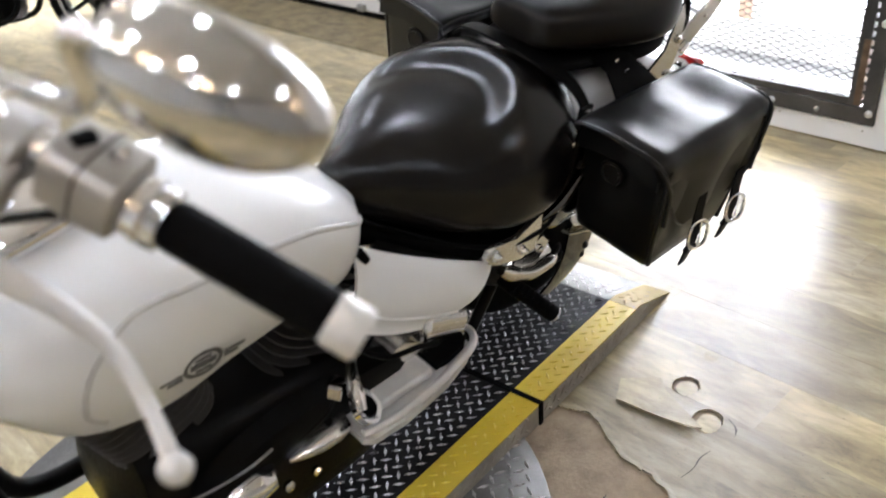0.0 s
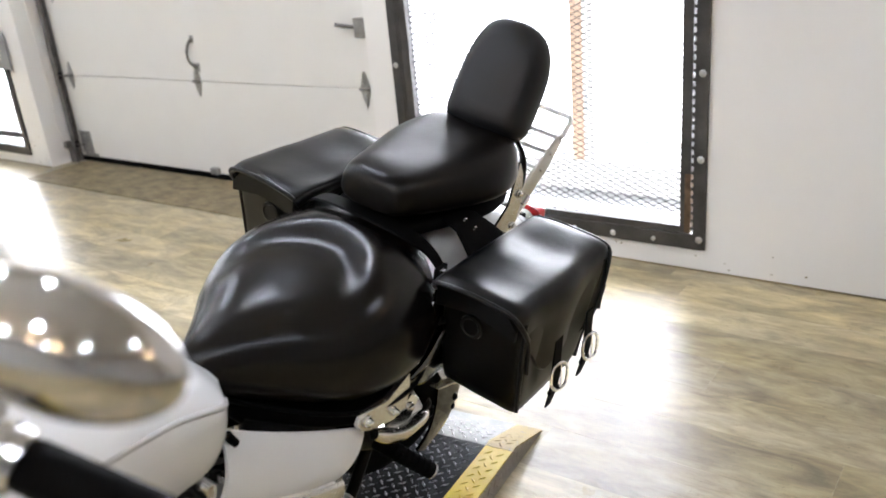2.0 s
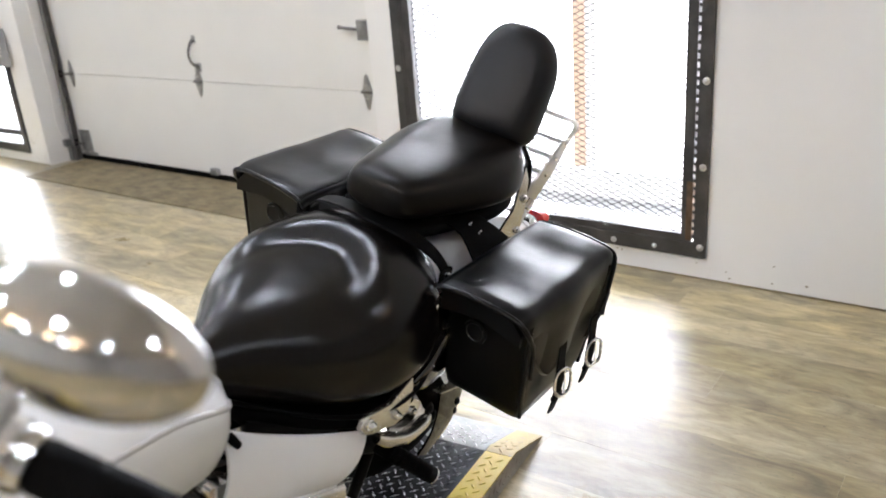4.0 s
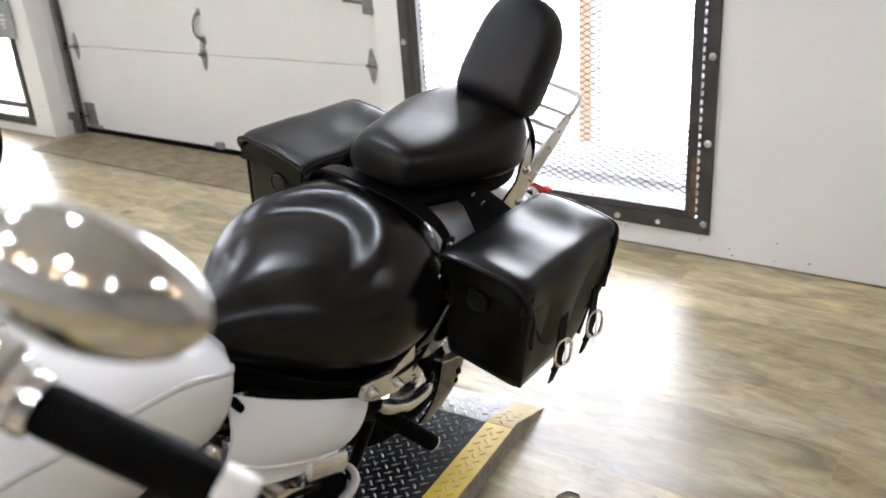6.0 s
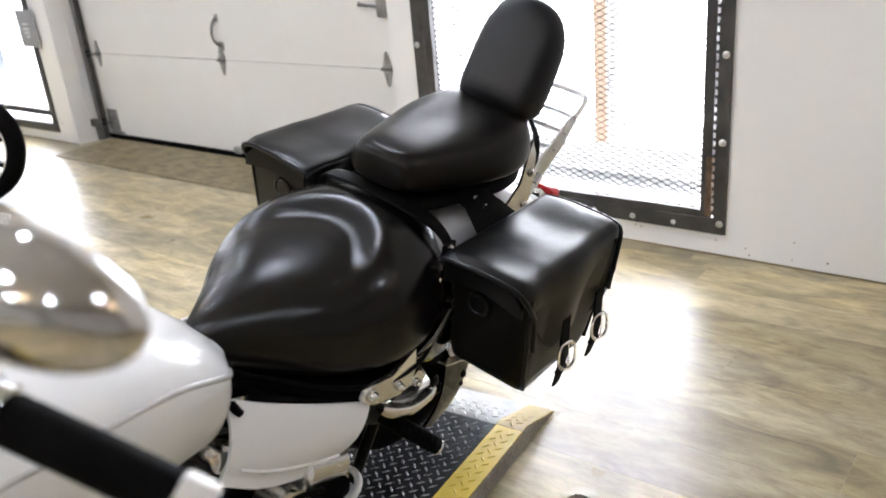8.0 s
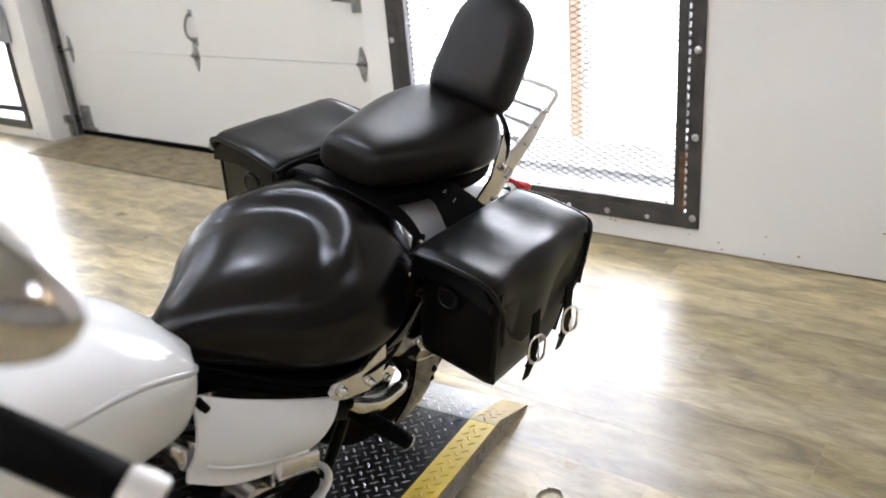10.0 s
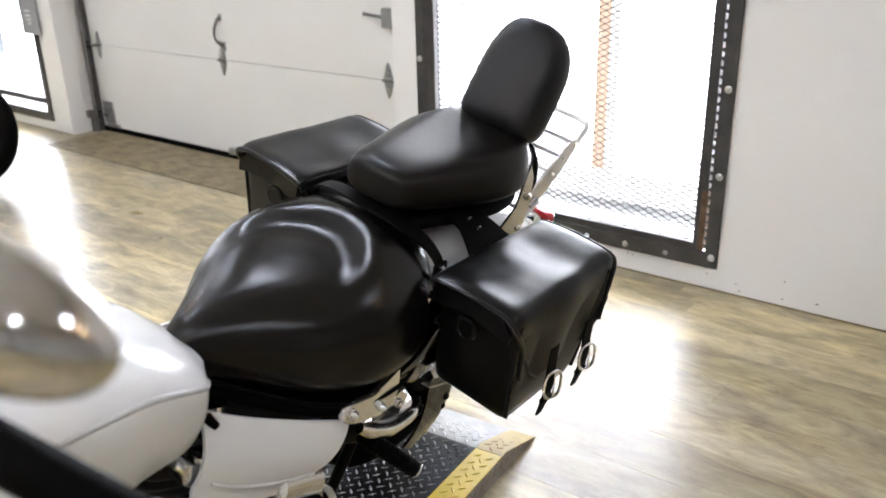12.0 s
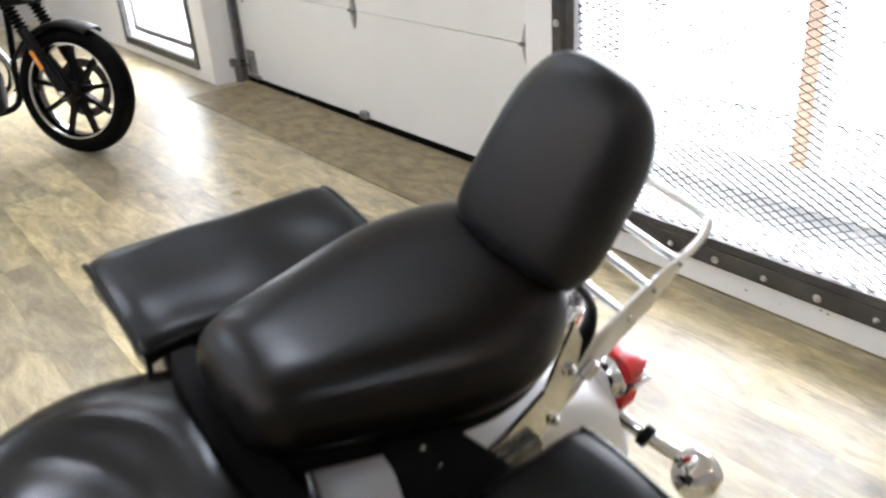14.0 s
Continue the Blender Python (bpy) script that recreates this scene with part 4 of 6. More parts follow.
for sg in (-1, 1):
    prof = [(1.940, 0.842), (1.946, 0.830), (1.898, 0.772), (1.838, 0.726), (1.800, 0.700), (1.772, 0.694), (1.758, 0.706), (1.762, 0.728), (1.800, 0.766), (1.862, 0.806), (1.915, 0.838)]
    bm = B()
    loft(bm, [[Vector((x + (1.85 - x) * k, sg * y, z + (0.77 - z) * k)) for x, z in prof] for y, k in ((0.0935, 0.03), (0.095, 0.0), (0.0985, 0.0), (0.100, 0.03))])
    arm = part("rack_arm", bm, M_SATIN, rk, "flat tapered satin chrome arm")
    # collar and stem that clamp the arm to the fender strut
    part("arm_collar", lathe(B(), [(-0.014, 0.010), (-0.012, 0.0135), (0.012, 0.0135), (0.014, 0.010)], (1.792, sg * 0.101, 0.722), (0.78, 0, 0.62), 14), M_CHROME, arm)
    part("arm_stem", tube(B(), [(1.782, sg * 0.100, 0.714), (1.752, sg * 0.106, 0.692), (1.712, sg * 0.114, 0.672)], [0.0105, 0.0085, 0.007], 10, 4), M_ALU, arm)
    # bright plate from under the passenger seat down to the strut, with a cut-out at its foot
    prof = [(1.560, 0.690), (1.600, 0.664), (1.640, 0.690), (1.690, 0.654), (1.706, 0.662), (1.736, 0.700), (1.752, 0.740), (1.752, 0.800), (1.735, 0.832), (1.722, 0.800), (1.700, 0.745), (1.640, 0.706)]
    bm = B()
    loft(bm, [[Vector((x, sg * (0.116 - 0.10 * max(0, z - 0.70)), z)) for x, z in prof], [Vector((x, sg * (0.121 - 0.10 * max(0, z - 0.70)), z)) for x, z in prof]])
    sp = part("side_plate", bm, M_ALU, bike, "polished backrest side plate", 30)
    for x, z in ((1.722, 0.690), (1.738, 0.760)):
        bolt(sp, (x, sg * (0.121 - 0.10 * max(0, z - 0.70)), z), 0.008, (0, sg, 0), M_CHROME)
# fluted clamp knob on the rack's foot
kn = part("rack_knob", lathe(B(), [(-0.03, 0.012), (-0.028, 0.017), (-0.004, 0.018), (0.0, 0.013), (0.006, 0.012), (0.008, 0.019), (0.020, 0.020), (0.026, 0.014), (0.027, 0.001)], (1.845, -0.020, 0.742), (0.35, 0, 1), 18), M_CHROME, bike, "chrome clamp knob")
for k in range(6):
    a = 2 * math.pi * k / 6
    part("flute", ball(B(), (1.845 + 0.019 * math.cos(a), -0.020 + 0.019 * math.sin(a), 0.757), 0.006, u=8, v=6), M_CHROME, kn)

# rear fender
WC, WR = Vector((1.598, 0, 0.345)), 0.318
bm = B()
rings = []
for k in range(33):
    a = radians(168 - k * 5.6)
    r = 0.398
    ring = []
    for j in range(13):
        f = -1 + j / 6
        y = 0.118 * math.copysign(abs(math.sin(f * math.pi / 2)) ** 0.9, f)
        d = 0.05 * (1 - math.cos(f * math.pi / 2)) ** 1.3
        if j in (0, 12):
            d += 0.055
        ring.append(Vector((WC.x + (r - d) * math.cos(a), y, WC.z + (r - d) * math.sin(a))))
    inner = [Vector((WC.x + (p.x - WC.x) * 0.985, p.y * 0.97, WC.z + (p.z - WC.z) * 0.985)) for p in reversed(ring)]
    rings.append(ring + inner)
loft(bm, rings)
part("rear_fender", bm, M_PAINT, bike, "white painted rear fender", 50)
# fender struts
for sg in (-1, 1):
    bm = B()
    prof = [(1.305, 0.50), (1.31, 0.57), (1.38, 0.65), (1.50, 0.675), (1.62, 0.685), (1.69, 0.688), (1.70, 0.67), (1.69, 0.65), (1.62, 0.625), (1.50, 0.56), (1.42, 0.495)]
    loft(bm, [[Vector((x, sg * 0.124, z)) for x, z in prof], [Vector((x, sg * 0.132, z)) for x, z in prof], [Vector((x + (1.5 - x) * 0.03, sg * 0.136, z + (0.6 - z) * 0.06)) for x, z in prof]])
    part("fender_strut", bm, M_DCHROME, bike, "chrome fender strut")
# polished cover plate at the strut's front end, carrying two domed bolts
for sg in (-1, 1):
    bm = B()
    prof = [(1.124, 0.563), (1.130, 0.577), (1.142, 0.582), (1.202, 0.572), (1.262, 0.600), (1.270, 0.552), (1.264, 0.524), (1.228, 0.511), (1.160, 0.532), (1.134, 0.546)]
    cx, cz = 1.21, 0.55
    loft(bm, [[Vector((x, sg * 0.194, z)) for x, z in prof], [Vector((x, sg * 0.2015, z)) for x, z in prof], [Vector((x + (cx - x) * 0.025, sg * 0.204, z + (cz - z) * 0.025)) for x, z in prof]])
    br = part("strut_cover", bm, M_ALU, bike, "polished strut cover plate")
    for x, z, r in ((1.146, 0.562, 0.0092), (1.222, 0.537, 0.0075)):
        part("bolt", lathe(B(), [(0, r * 1.2), (0.003, r * 1.2), (0.004, r), (0.009, r * 0.9), (0.013, r * 0.55), (0.0145, 0.001)], (x, sg * 0.204, z), (0, sg, 0.1), 16), M_CHROME, br)
    # dark chrome panel that rises behind the seat, with a bright front edge
    bm = B()
    prof = [(1.268, 0.545), (1.268, 0.580), (1.276, 0.621), (1.300, 0.659), (1.341, 0.704), (1.385, 0.700), (1.420, 0.640), (1.425, 0.513), (1.350, 0.508)]
    loft(bm, [[Vector((x, sg * (0.168 + d), z)) for x, z in prof] for d in (0.0, 0.014)] + [[Vector((x + (1.35 - x) * 0.10, sg * 0.186, z + (0.60 - z) * 0.10)) for x, z in prof]])
    pn = part("strut_panel", bm, M_DCHROME, bike, "dark chrome strut panel", 30)
    part("bright_edge", tube(B(), [(x - 0.002, sg * 0.184, z) for x, z in prof[:5]], 0.0034, 8, 4), M_CHROME, pn)
    part("panel_rib", tube(B(), [(1.290, sg * 0.188, 0.560), (1.335, sg * 0.192, 0.585), (1.385, sg * 0.190, 0.625)], [0.006, 0.010, 0.007], 10, 4), M_DCHROME, pn)
    bolt(pn, (1.372, sg * 0.187, 0.650), 0.009, (0, sg, 0), M_BLACKMETAL)
    # shock absorber behind the panel
    sk = part("shock_absorber", tube(B(), [(1.345, sg * 0.150, 0.560), (1.470, sg * 0.150, 0.370)], 0.019, 14), M_BLACKMETAL, bike, "black shock absorber")
    for k in range(7):
        p = Vector((1.362, sg * 0.150, 0.534)).lerp(Vector((1.450, sg * 0.150, 0.400)), k / 6)
        part("coil", lathe(B(), [(-0.0045, 0.024), (0, 0.031), (0.0045, 0.024)], p, (0.55, 0, -0.83), 16), M_BLACKMETAL, sk)
    # gusset and round lower stay
    bm = B()
    prof = [(1.225, 0.490), (1.262, 0.500), (1.298, 0.520), (1.325, 0.495), (1.305, 0.462), (1.25, 0.472)]
    loft(bm, [[Vector((x, sg * 0.186, z)) for x, z in prof], [Vector((x, sg * 0.191, z)) for x, z in prof]])
    gs = part("gusset", bm, M_CHROME, bike)
    bolt(gs, (1.298, sg * 0.191, 0.490), 0.008, (0, sg, 0), M_CHROME)
    part("lower_stay", tube(B(), [(1.190, sg * 0.192, 0.496), (1.215, sg * 0.198, 0.480), (1.262, sg * 0.203, 0.460), (1.322, sg * 0.202, 0.453), (1.345, sg * 0.198, 0.450)], [0.010, 0.016, 0.0165, 0.014, 0.009], 14, 5), M_ALU, bike, "polished lower stay")
    # bag support: a flanged chrome bracket that bows outwards
    bm = B()
    rings = []
    for k in range(9):
        s = k / 8
        a0, a1 = 1.395 - 0.045 * s, 1.485 - 0.10 * s
        w0, w1 = 0.474 - 0.135 * s, 0.442 - 0.115 * s
        bow = 0.190 + 0.012 * math.sin(s * math.pi)
        rings.append([Vector((a0, sg * bow, w0)), Vector(((a0 + a1) / 2, sg * (bow + 0.006), (w0 + w1) / 2)), Vector((a1, sg * bow, w1)), Vector((a1, sg * (bow - 0.005), w1)), Vector(((a0 + a1) / 2, sg * (bow + 0.001), (w0 + w1) / 2)), Vector((a0, sg * (bow - 0.005), w0))])
    loft(bm, rings)
    bb = part("bag_bracket", bm, M_DCHROME, bike, "chrome saddlebag bracket")
    bm = B()
    loft(bm, [[Vector((1.39, sg * v, 0.476 - (0.194 - v) * 0.1)), Vector((1.487, sg * v, 0.442 - (0.194 - v) * 0.1)), Vector((1.488, sg * v, 0.446 - (0.194 - v) * 0.1)), Vector((1.391, sg * v, 0.480 - (0.194 - v) * 0.1))] for v in (0.172, 0.194)])
    part("flange", bm, M_ALU, bb)
    for x, z in ((1.36, 0.455), (1.378, 0.425)):
        bolt(bb, (x, sg * 0.188, z), 0.011, (0, sg, 0), M_BLACKMETAL)
    for x, z in ((1.450, 0.425), (1.444, 0.405)):
        bolt(bb, (x, sg * 0.196, z), 0.008, (0, sg, 0), M_BLACKMETAL)
    # frame stay running down behind the side cover
    part("frame_stay", tube(B(), [(1.240, sg * 0.150, 0.425), (1.215, sg * 0.150, 0.36), (1.190, sg * 0.148, 0.29), (1.17, sg * 0.14, 0.24)], [0.010, 0.0115, 0.0115, 0.010], 12, 4), M_BLACKMETAL, bike)

# tail lamp: two stacked red lenses in a black and chrome housing
TLO, TLA = Vector((1.876, -0.062, 0.613)), Vector((1, 0, -0.10))
tl = part("tail_lamp", lathe(B(), [(0, 0.020), (0.008, 0.032), (0.022, 0.038), (0.032, 0.038), (0.036, 0.036)], TLO, TLA, 28), M_CHROME, bike, "chrome tail lamp shell")
part("lamp_gasket", lathe(B(), [(0.030, 0.0395), (0.035, 0.0395), (0.035, 0.034), (0.030, 0.034)], TLO, TLA, 28, True), M_BLACKMETAL, tl)
for z0_, z1_ in ((0.004, 0.046), (-0.054, -0.004)):
    rings = []
    for h, k in ((0.026, 1.20), (0.032, 1.26), (0.054, 1.22), (0.070, 1.0), (0.080, 0.66)):
        zc, hz = (z0_ + z1_) / 2, (z1_ - z0_) / 2 / 1.26
        rings.append(superring(TLO + TLA.normalized() * h + Vector((0, 0, zc)), (0, 1, 0), (0, 0, 1), 0.033 * k, hz * k, 3.0, 28))
    part("red_lens", loft(B(), rings), M_RED, tl, "red tail lamp lens")
part("lens_bar", box(B(), 1.914, 1.954, -0.106, -0.018, 0.609, 0.617, 0.003), M_CHROME, tl)
for sg in (-1, 1):
    st = part("indicator_stalk", tube(B(), [(1.890, sg * 0.065, 0.572), (1.912, sg * 0.13, 0.553), (1.945, sg * 0.192, 0.530)], [0.013, 0.010, 0.012], 10, 4), M_CHROME, bike)
    part("collar", lathe(B(), [(-0.008, 0.013), (-0.006, 0.017), (0.006, 0.017), (0.008, 0.013)], (1.916, sg * 0.145, 0.551), (0.14, sg, -0.15), 14), M_BLACKMETAL, st)
    ind = part("rear_indicator", lathe(B(), [(-0.045, 0.006), (-0.035, 0.024), (-0.008, 0.036), (0.0, 0.037)], (1.955, sg * 0.220, 0.522), (1, 0, 0), 20), M_CHROME, bike, "chrome bullet indicator")
    part("lens", lathe(B(), [(0.0005, 0.035), (0.012, 0.032), (0.018, 0.015), (0.019, 0.002)], (1.955, sg * 0.220, 0.522), (1, 0, 0), 20), M_CLEAR, ind, "pale indicator lens")


# ---- saddlebags ----
def bag_front(w):
    return 1.345 + (0.755 - w) * 0.18


def saddlebag(sg, label, shift=(0, 0, 0), rear=1.700):
    """sg is -1 for the near side, 1 for the far side."""
    V0, V1 = 0.186, 0.359
    bm = B()
    rings = []
    for w, inset in ((0.502, 0.007), (0.506, 0.002), (0.53, 0.0), (0.60, 0.0), (0.69, 0.0), (0.735, 0.002)):
        f, r = bag_front(w) + 0.008, rear - 0.060 + (w - 0.50) * 0.15
        cx, cy = (f + r) / 2, (V0 + V1) / 2
        bulge = 0.006 * math.sin((w - 0.502) / 0.233 * math.pi)
        rings.append(superring((cx, sg * cy, w), (1, 0, 0), (0, sg, 0), (r - f) / 2 - inset, (V1 - V0) / 2 - inset + bulge, 14, 64))
    loft(bm, rings)
    body = part("saddlebag", bm, M_BAG, bike, label, 50)
    # lid: flat top, rounded fold, flap down the outer face; ends hang a little
    bm = B()
    prof = [(V0 - 0.004, 0.735), (V0 - 0.006, 0.752), (V0 + 0.02, 0.7585), (0.25, 0.763), (0.31, 0.763), (0.343, 0.759), (0.358, 0.748), (0.3645, 0.722), (0.365, 0.68), (0.366, 0.64), (0.368, 0.606), (0.3685, 0.592)]
    prof = [tuple(q)[1:] for q in smooth_path([(0, a, b) for a, b in prof], 4)]
    rings = []
    NX = 41
    for i in range(NX):
        s = i / (NX - 1)
        x = 1.337
        e = min(s, 1 - s) * (rear - 1.337)
        drop = 0.007 * max(0, 1 - e / 0.03) ** 2
        out, inn = [], []
        for j, (a, b) in enumerate(prof):
            wav = 0.011 * math.sin(s * 8 + 0.8 + j * 0.12) * min(1, max(0, (j - 22) / 10))
            sag = 0.008 * math.sin(s * math.pi) * math.sin(math.pi * min(1, max(0, (a - 0.19) / 0.15)))
            # the flap's lower corners are cut round
            z = b
            if z < 0.69:
                z = max(z, 0.592 + 0.085 * max(0, 1 - e / 0.075) ** 1.6)
            x0 = 1.337 + max(0.0, 0.75 - z) * 0.18 + 0.012 * min(1.0, max(0.0, (0.755 - z) / 0.03))
            x0 += 0.020 * ease((0.735 - z) / 0.05)
            x = x0 + s * (rear - 0.012 * min(1.0, max(0.0, (0.755 - z) / 0.03)) - x0)
            lump = 0.0045 * noise.noise((x * 11, a * 13 + b * 9, 2.0 + sg)) * min(1.0, e / 0.04) * min(1.0, j / 6)
            a, z = a + 0.6 * lump, z + lump
            out.append(Vector((x, sg * (a - drop * min(1, max(0, (j - 14) / 8)) * 0.5 + wav * 0.5), z - drop - sag)))
            inn.append(Vector((x, sg * (a - 0.005 - drop * min(1, max(0, (j - 14) / 8)) * 0.5 + wav * 0.5), z - 0.005 - drop - sag)))
        rings.append(out + list(reversed(inn)))
    loft(bm, rings)
    lid = part("lid", bm, M_BAG, body, "", 50)
    # end gusset of the lid and piping
    for front in (True, False):
        bend = [min(1.0, max(0.0, (0.755 - b) / 0.03)) for a, b in prof[4:-6:2]]
        pts = [((1.337 + max(0.0, 0.75 - b) * 0.18 + 0.012 * q + 0.020 * ease((0.735 - b) / 0.05)) if front else rear - 0.001 - 0.012 * q, sg * (a - 0.001), b - 0.008) for q, (a, b) in zip(bend, prof[4:-6:2])]
        part("piping", tube(B(), pts, 0.0048, 8), M_BAG, lid)
    bm = B()
    pr = [(V0, 0.70), (V0, 0.748), (0.25, 0.752), (0.33, 0.745), (0.352, 0.72), (0.352, 0.70), (0.28, 0.715), (0.24, 0.712)]
    loft(bm, [[Vector((1.342, sg * a, b)) for a, b in pr], [Vector((1.349, sg * a, b)) for a, b in pr]])
    part("end_flap", bm, M_BAG, lid)
    # corner piping down the front edge of the body
    part("piping", tube(B(), [(bag_front(w) + 0.012, sg * 0.358, w) for w in (0.735, 0.68, 0.60, 0.54, 0.514)], 0.005, 8), M_BAG, body)
    part("piping", tube(B(), [(rear - 0.064 + (w - 0.50) * 0.15, sg * 0.358, w) for w in (0.735, 0.62, 0.514)], 0.005, 8), M_BAG, body)
    # oval badge on the front face
    bd = part("front_badge", lathe(B(), [(0, 0.024), (0.004, 0.023), (0.005, 0.018), (0.003, 0.016), (0.003, 0.001)], (bag_front(0.678) - 0.001, sg * 0.258, 0.678), (-1, 0, 0), 24), M_BAG, body, "embossed oval badge")
    # straps with buckles
    for x in (1.495, 1.628):
        pts = [(0.371, 0.64), (0.376, 0.60), (0.383, 0.56), (0.384, 0.52), (0.380, 0.482)]
        bm = B()
        rings = []
        for k, (a, b) in enumerate(pts):
            hw = 0.0145 if k < 4 else 0.009
            rings.append([Vector((x - hw, sg * (a - 0.002), b)), Vector((x + hw, sg * (a - 0.002), b)), Vector((x + hw, sg * (a + 0.002), b)), Vector((x - hw, sg * (a + 0.002), b))])
        loft(bm, rings)
        sp = part("strap", bm, M_STRAP, body)
        bm = B()
        n = 28
        ring_pts = [(x + 0.0215 * math.copysign(abs(math.cos(t)) ** 0.75, math.cos(t)), sg * (0.3900 + 0.006 * math.cos(t) - 0.006 * math.sin(t)), 0.560 + 0.0275 * math.copysign(abs(math.sin(t)) ** 0.75, math.sin(t))) for t in [2 * math.pi * k / n for k in range(n)]]
        loft(bm, [[Vector(p) + Vector((0, sg * 0.003 * math.cos(q), 0)) + Vector((p[0] - x, 0, p[2] - 0.560)).normalized() * 0.0034 * math.sin(q) for q in [2 * math.pi * k / 8 for k in range(8)]] for p in ring_pts], closed=True)
        bk = part("buckle", bm, M_CHROME, body, "silver metal buckle")
        part("prong", tube(B(), [(x, sg * 0.387, 0.587), (x, sg * 0.3935, 0.56), (x, sg * 0.398, 0.536)], 0.0022, 6), M_CHROME, bk)
        part("keeper", box(B(), x - 0.018, x + 0.018, *sorted((sg * 0.380, sg * 0.3885)), 0.520, 0.529, 0.002), M_STRAP, sp)
    body.location = shift
    return body


saddlebag(-1, "black leather saddlebag with two buckled straps")
saddlebag(1, "black leather saddlebag with two buckled straps", (0.0, -0.02, 0.029), 1.676)
# yoke straps joining the bags under the passenger seat
bm = B()
pr = [(0.190, 0.722), (0.164, 0.737), (0.146, 0.757), (0.126, 0.776), (0.10, 0.783), (0.05, 0.785)]
pr = pr + [(-y, z) for y, z in reversed(pr)]
rings = []
for x, slant, d in ((1.478, -0.1, 0.0), (1.490, 0.0, 0.002), (1.525, 0.5, 0.003), (1.555, 1.0, 0.002), (1.563, 1.03, 0.0)):
    line = [Vector((x + slant * max(0.0, abs(y) - 0.125), y, z + d)) for y, z in pr]
    rings.append(line + [p - Vector((0, 0, 0.005)) for p in reversed(line)])
loft(bm, rings)
yk = part("yoke_strap", bm, M_STRAP, bike, "broad black leather yoke strap")
for x, y, z in ((1.512, 0.122, 0.780), (1.522, 0.140, 0.765)):
    for sg in (-1, 1):
        bolt(yk, (x, sg * y, z), 0.003, (0, sg * 0.5, 1), M_CHROME)
# ---- tank, side cover ----
TX = [0.34, 0.37, 0.45, 0.56, 0.68, 0.80, 0.90, 0.952]
TH_ = [0.060, 0.130, 0.168, 0.172, 0.165, 0.152, 0.134, 0.060]
TT = [0.725, 0.765, 0.805, 0.822, 0.820, 0.790, 0.735, 0.690]
TS = [0.700, 0.700, 0.705, 0.705, 0.700, 0.694, 0.688, 0.680]
TL = [0.690, 0.682, 0.612, 0.581, 0.598, 0.604, 0.612, 0.650]


def tank_point(x, k, grow=0.0):
    """k from 0 at the top middle to 1 at the seam and 2 at the lower edge."""
    b, t, s, l = (interp(x, TX, q) for q in (TH_, TT, TS, TL))
    if k <= 1:
        a = k * math.pi / 2
        return b * math.sin(a) ** 0.9, s + (t - s) * max(math.cos(a), 0) ** 0.85
    f = k - 1
    return b * (1 - 0.10 * f ** 1.6 + 0.02 * math.sin(f * math.pi)), s + (l - s) * f


bm = B()
rings = []
for i in range(49):
    x = TX[0] + (TX[-1] - TX[0]) * (0.5 - 0.5 * math.cos(math.pi * i / 48))
    ks = list(np.linspace(0, 1, 14)) + list(np.linspace(1.07, 2, 10))
    half = [tank_point(x, k) for k in ks]
    ring = [Vector((x, -y, z)) for y, z in half] + [Vector((x, y, z)) for y, z in reversed(half[1:])]
    rings.append(ring)
loft(bm, rings)
tank = part("fuel_tank", bm, M_PAINT, bike, "glossy white teardrop fuel tank", 60)
# seam lines pressed along the tank
for sg in (-1, 1):
    pts = []
    for q in smooth_path([(0.922, 0.93, 0), (0.90, 0.82, 0), (0.865, 0.745, 0), (0.80, 0.72, 0), (0.71, 0.72, 0), (0.625, 0.72, 0), (0.57, 0.70, 0), (0.535, 0.72, 0), (0.505, 0.80, 0), (0.475, 0.96, 0), (0.465, 1.2, 0), (0.465, 1.55, 0), (0.485, 1.75, 0)], 4):
        x, k = q.x, q.y
        y, z = tank_point(x, k)
        pts.append((x, sg * (y - 0.0036), z - 0.001))
    part("pinstripe", tube(B(), pts, 0.0056, 10), M_GREY, tank, "grey curved pinstripe")
# tank emblem as plain shapes: a ring with a bar across it and two stepped wings
y, z = tank_point(0.615, 1.54)
EMB = Matrix.Translation((0.615, -y - 0.0012, z)) @ pose(0, 0, 0, 6, 0, 0)
em = part("emblem", loft(B(), [[EMB @ Vector((0.026 * math.cos(a) + 0.0035 * math.cos(q) * math.cos(a), -0.0012 * math.sin(q), 0.021 * math.sin(a) + 0.0035 * math.cos(q) * math.sin(a))) for q in [2 * math.pi * k / 8 for k in range(8)]] for a in [2 * math.pi * k / 32 for k in range(32)]], closed=True), M_EMBLEM, tank, "dark grey oval emblem without lettering")
for x0_, x1_, z0_, z1_ in ((-0.019, 0.019, -0.004, 0.005), (-0.012, 0.012, 0.009, 0.013), (-0.012, 0.012, -0.013, -0.009), (0.030, 0.062, 0.000, 0.005), (0.030, 0.052, -0.008, -0.003), (-0.062, -0.030, -0.004, 0.001), (-0.052, -0.030, -0.012, -0.007)):
    part("emblem_bar", box(B(), x0_, x1_, -0.0018, 0.0004, z0_, z1_, 0.0006, m=EMB), M_EMBLEM, em)
# chrome console on the tank's top
part("tank_console", loft(B(), [superring((x, 0, z), (0, 1, 0), (0, 0, 1), r, 0.022, 2.6, 20) for x, z, r in ((0.37, 0.765, 0.02), (0.41, 0.80, 0.045), (0.48, 0.825, 0.055), (0.56, 0.835, 0.048), (0.62, 0.832, 0.03), (0.66, 0.825, 0.008))]), M_CHROME, bike, "chrome tank console")

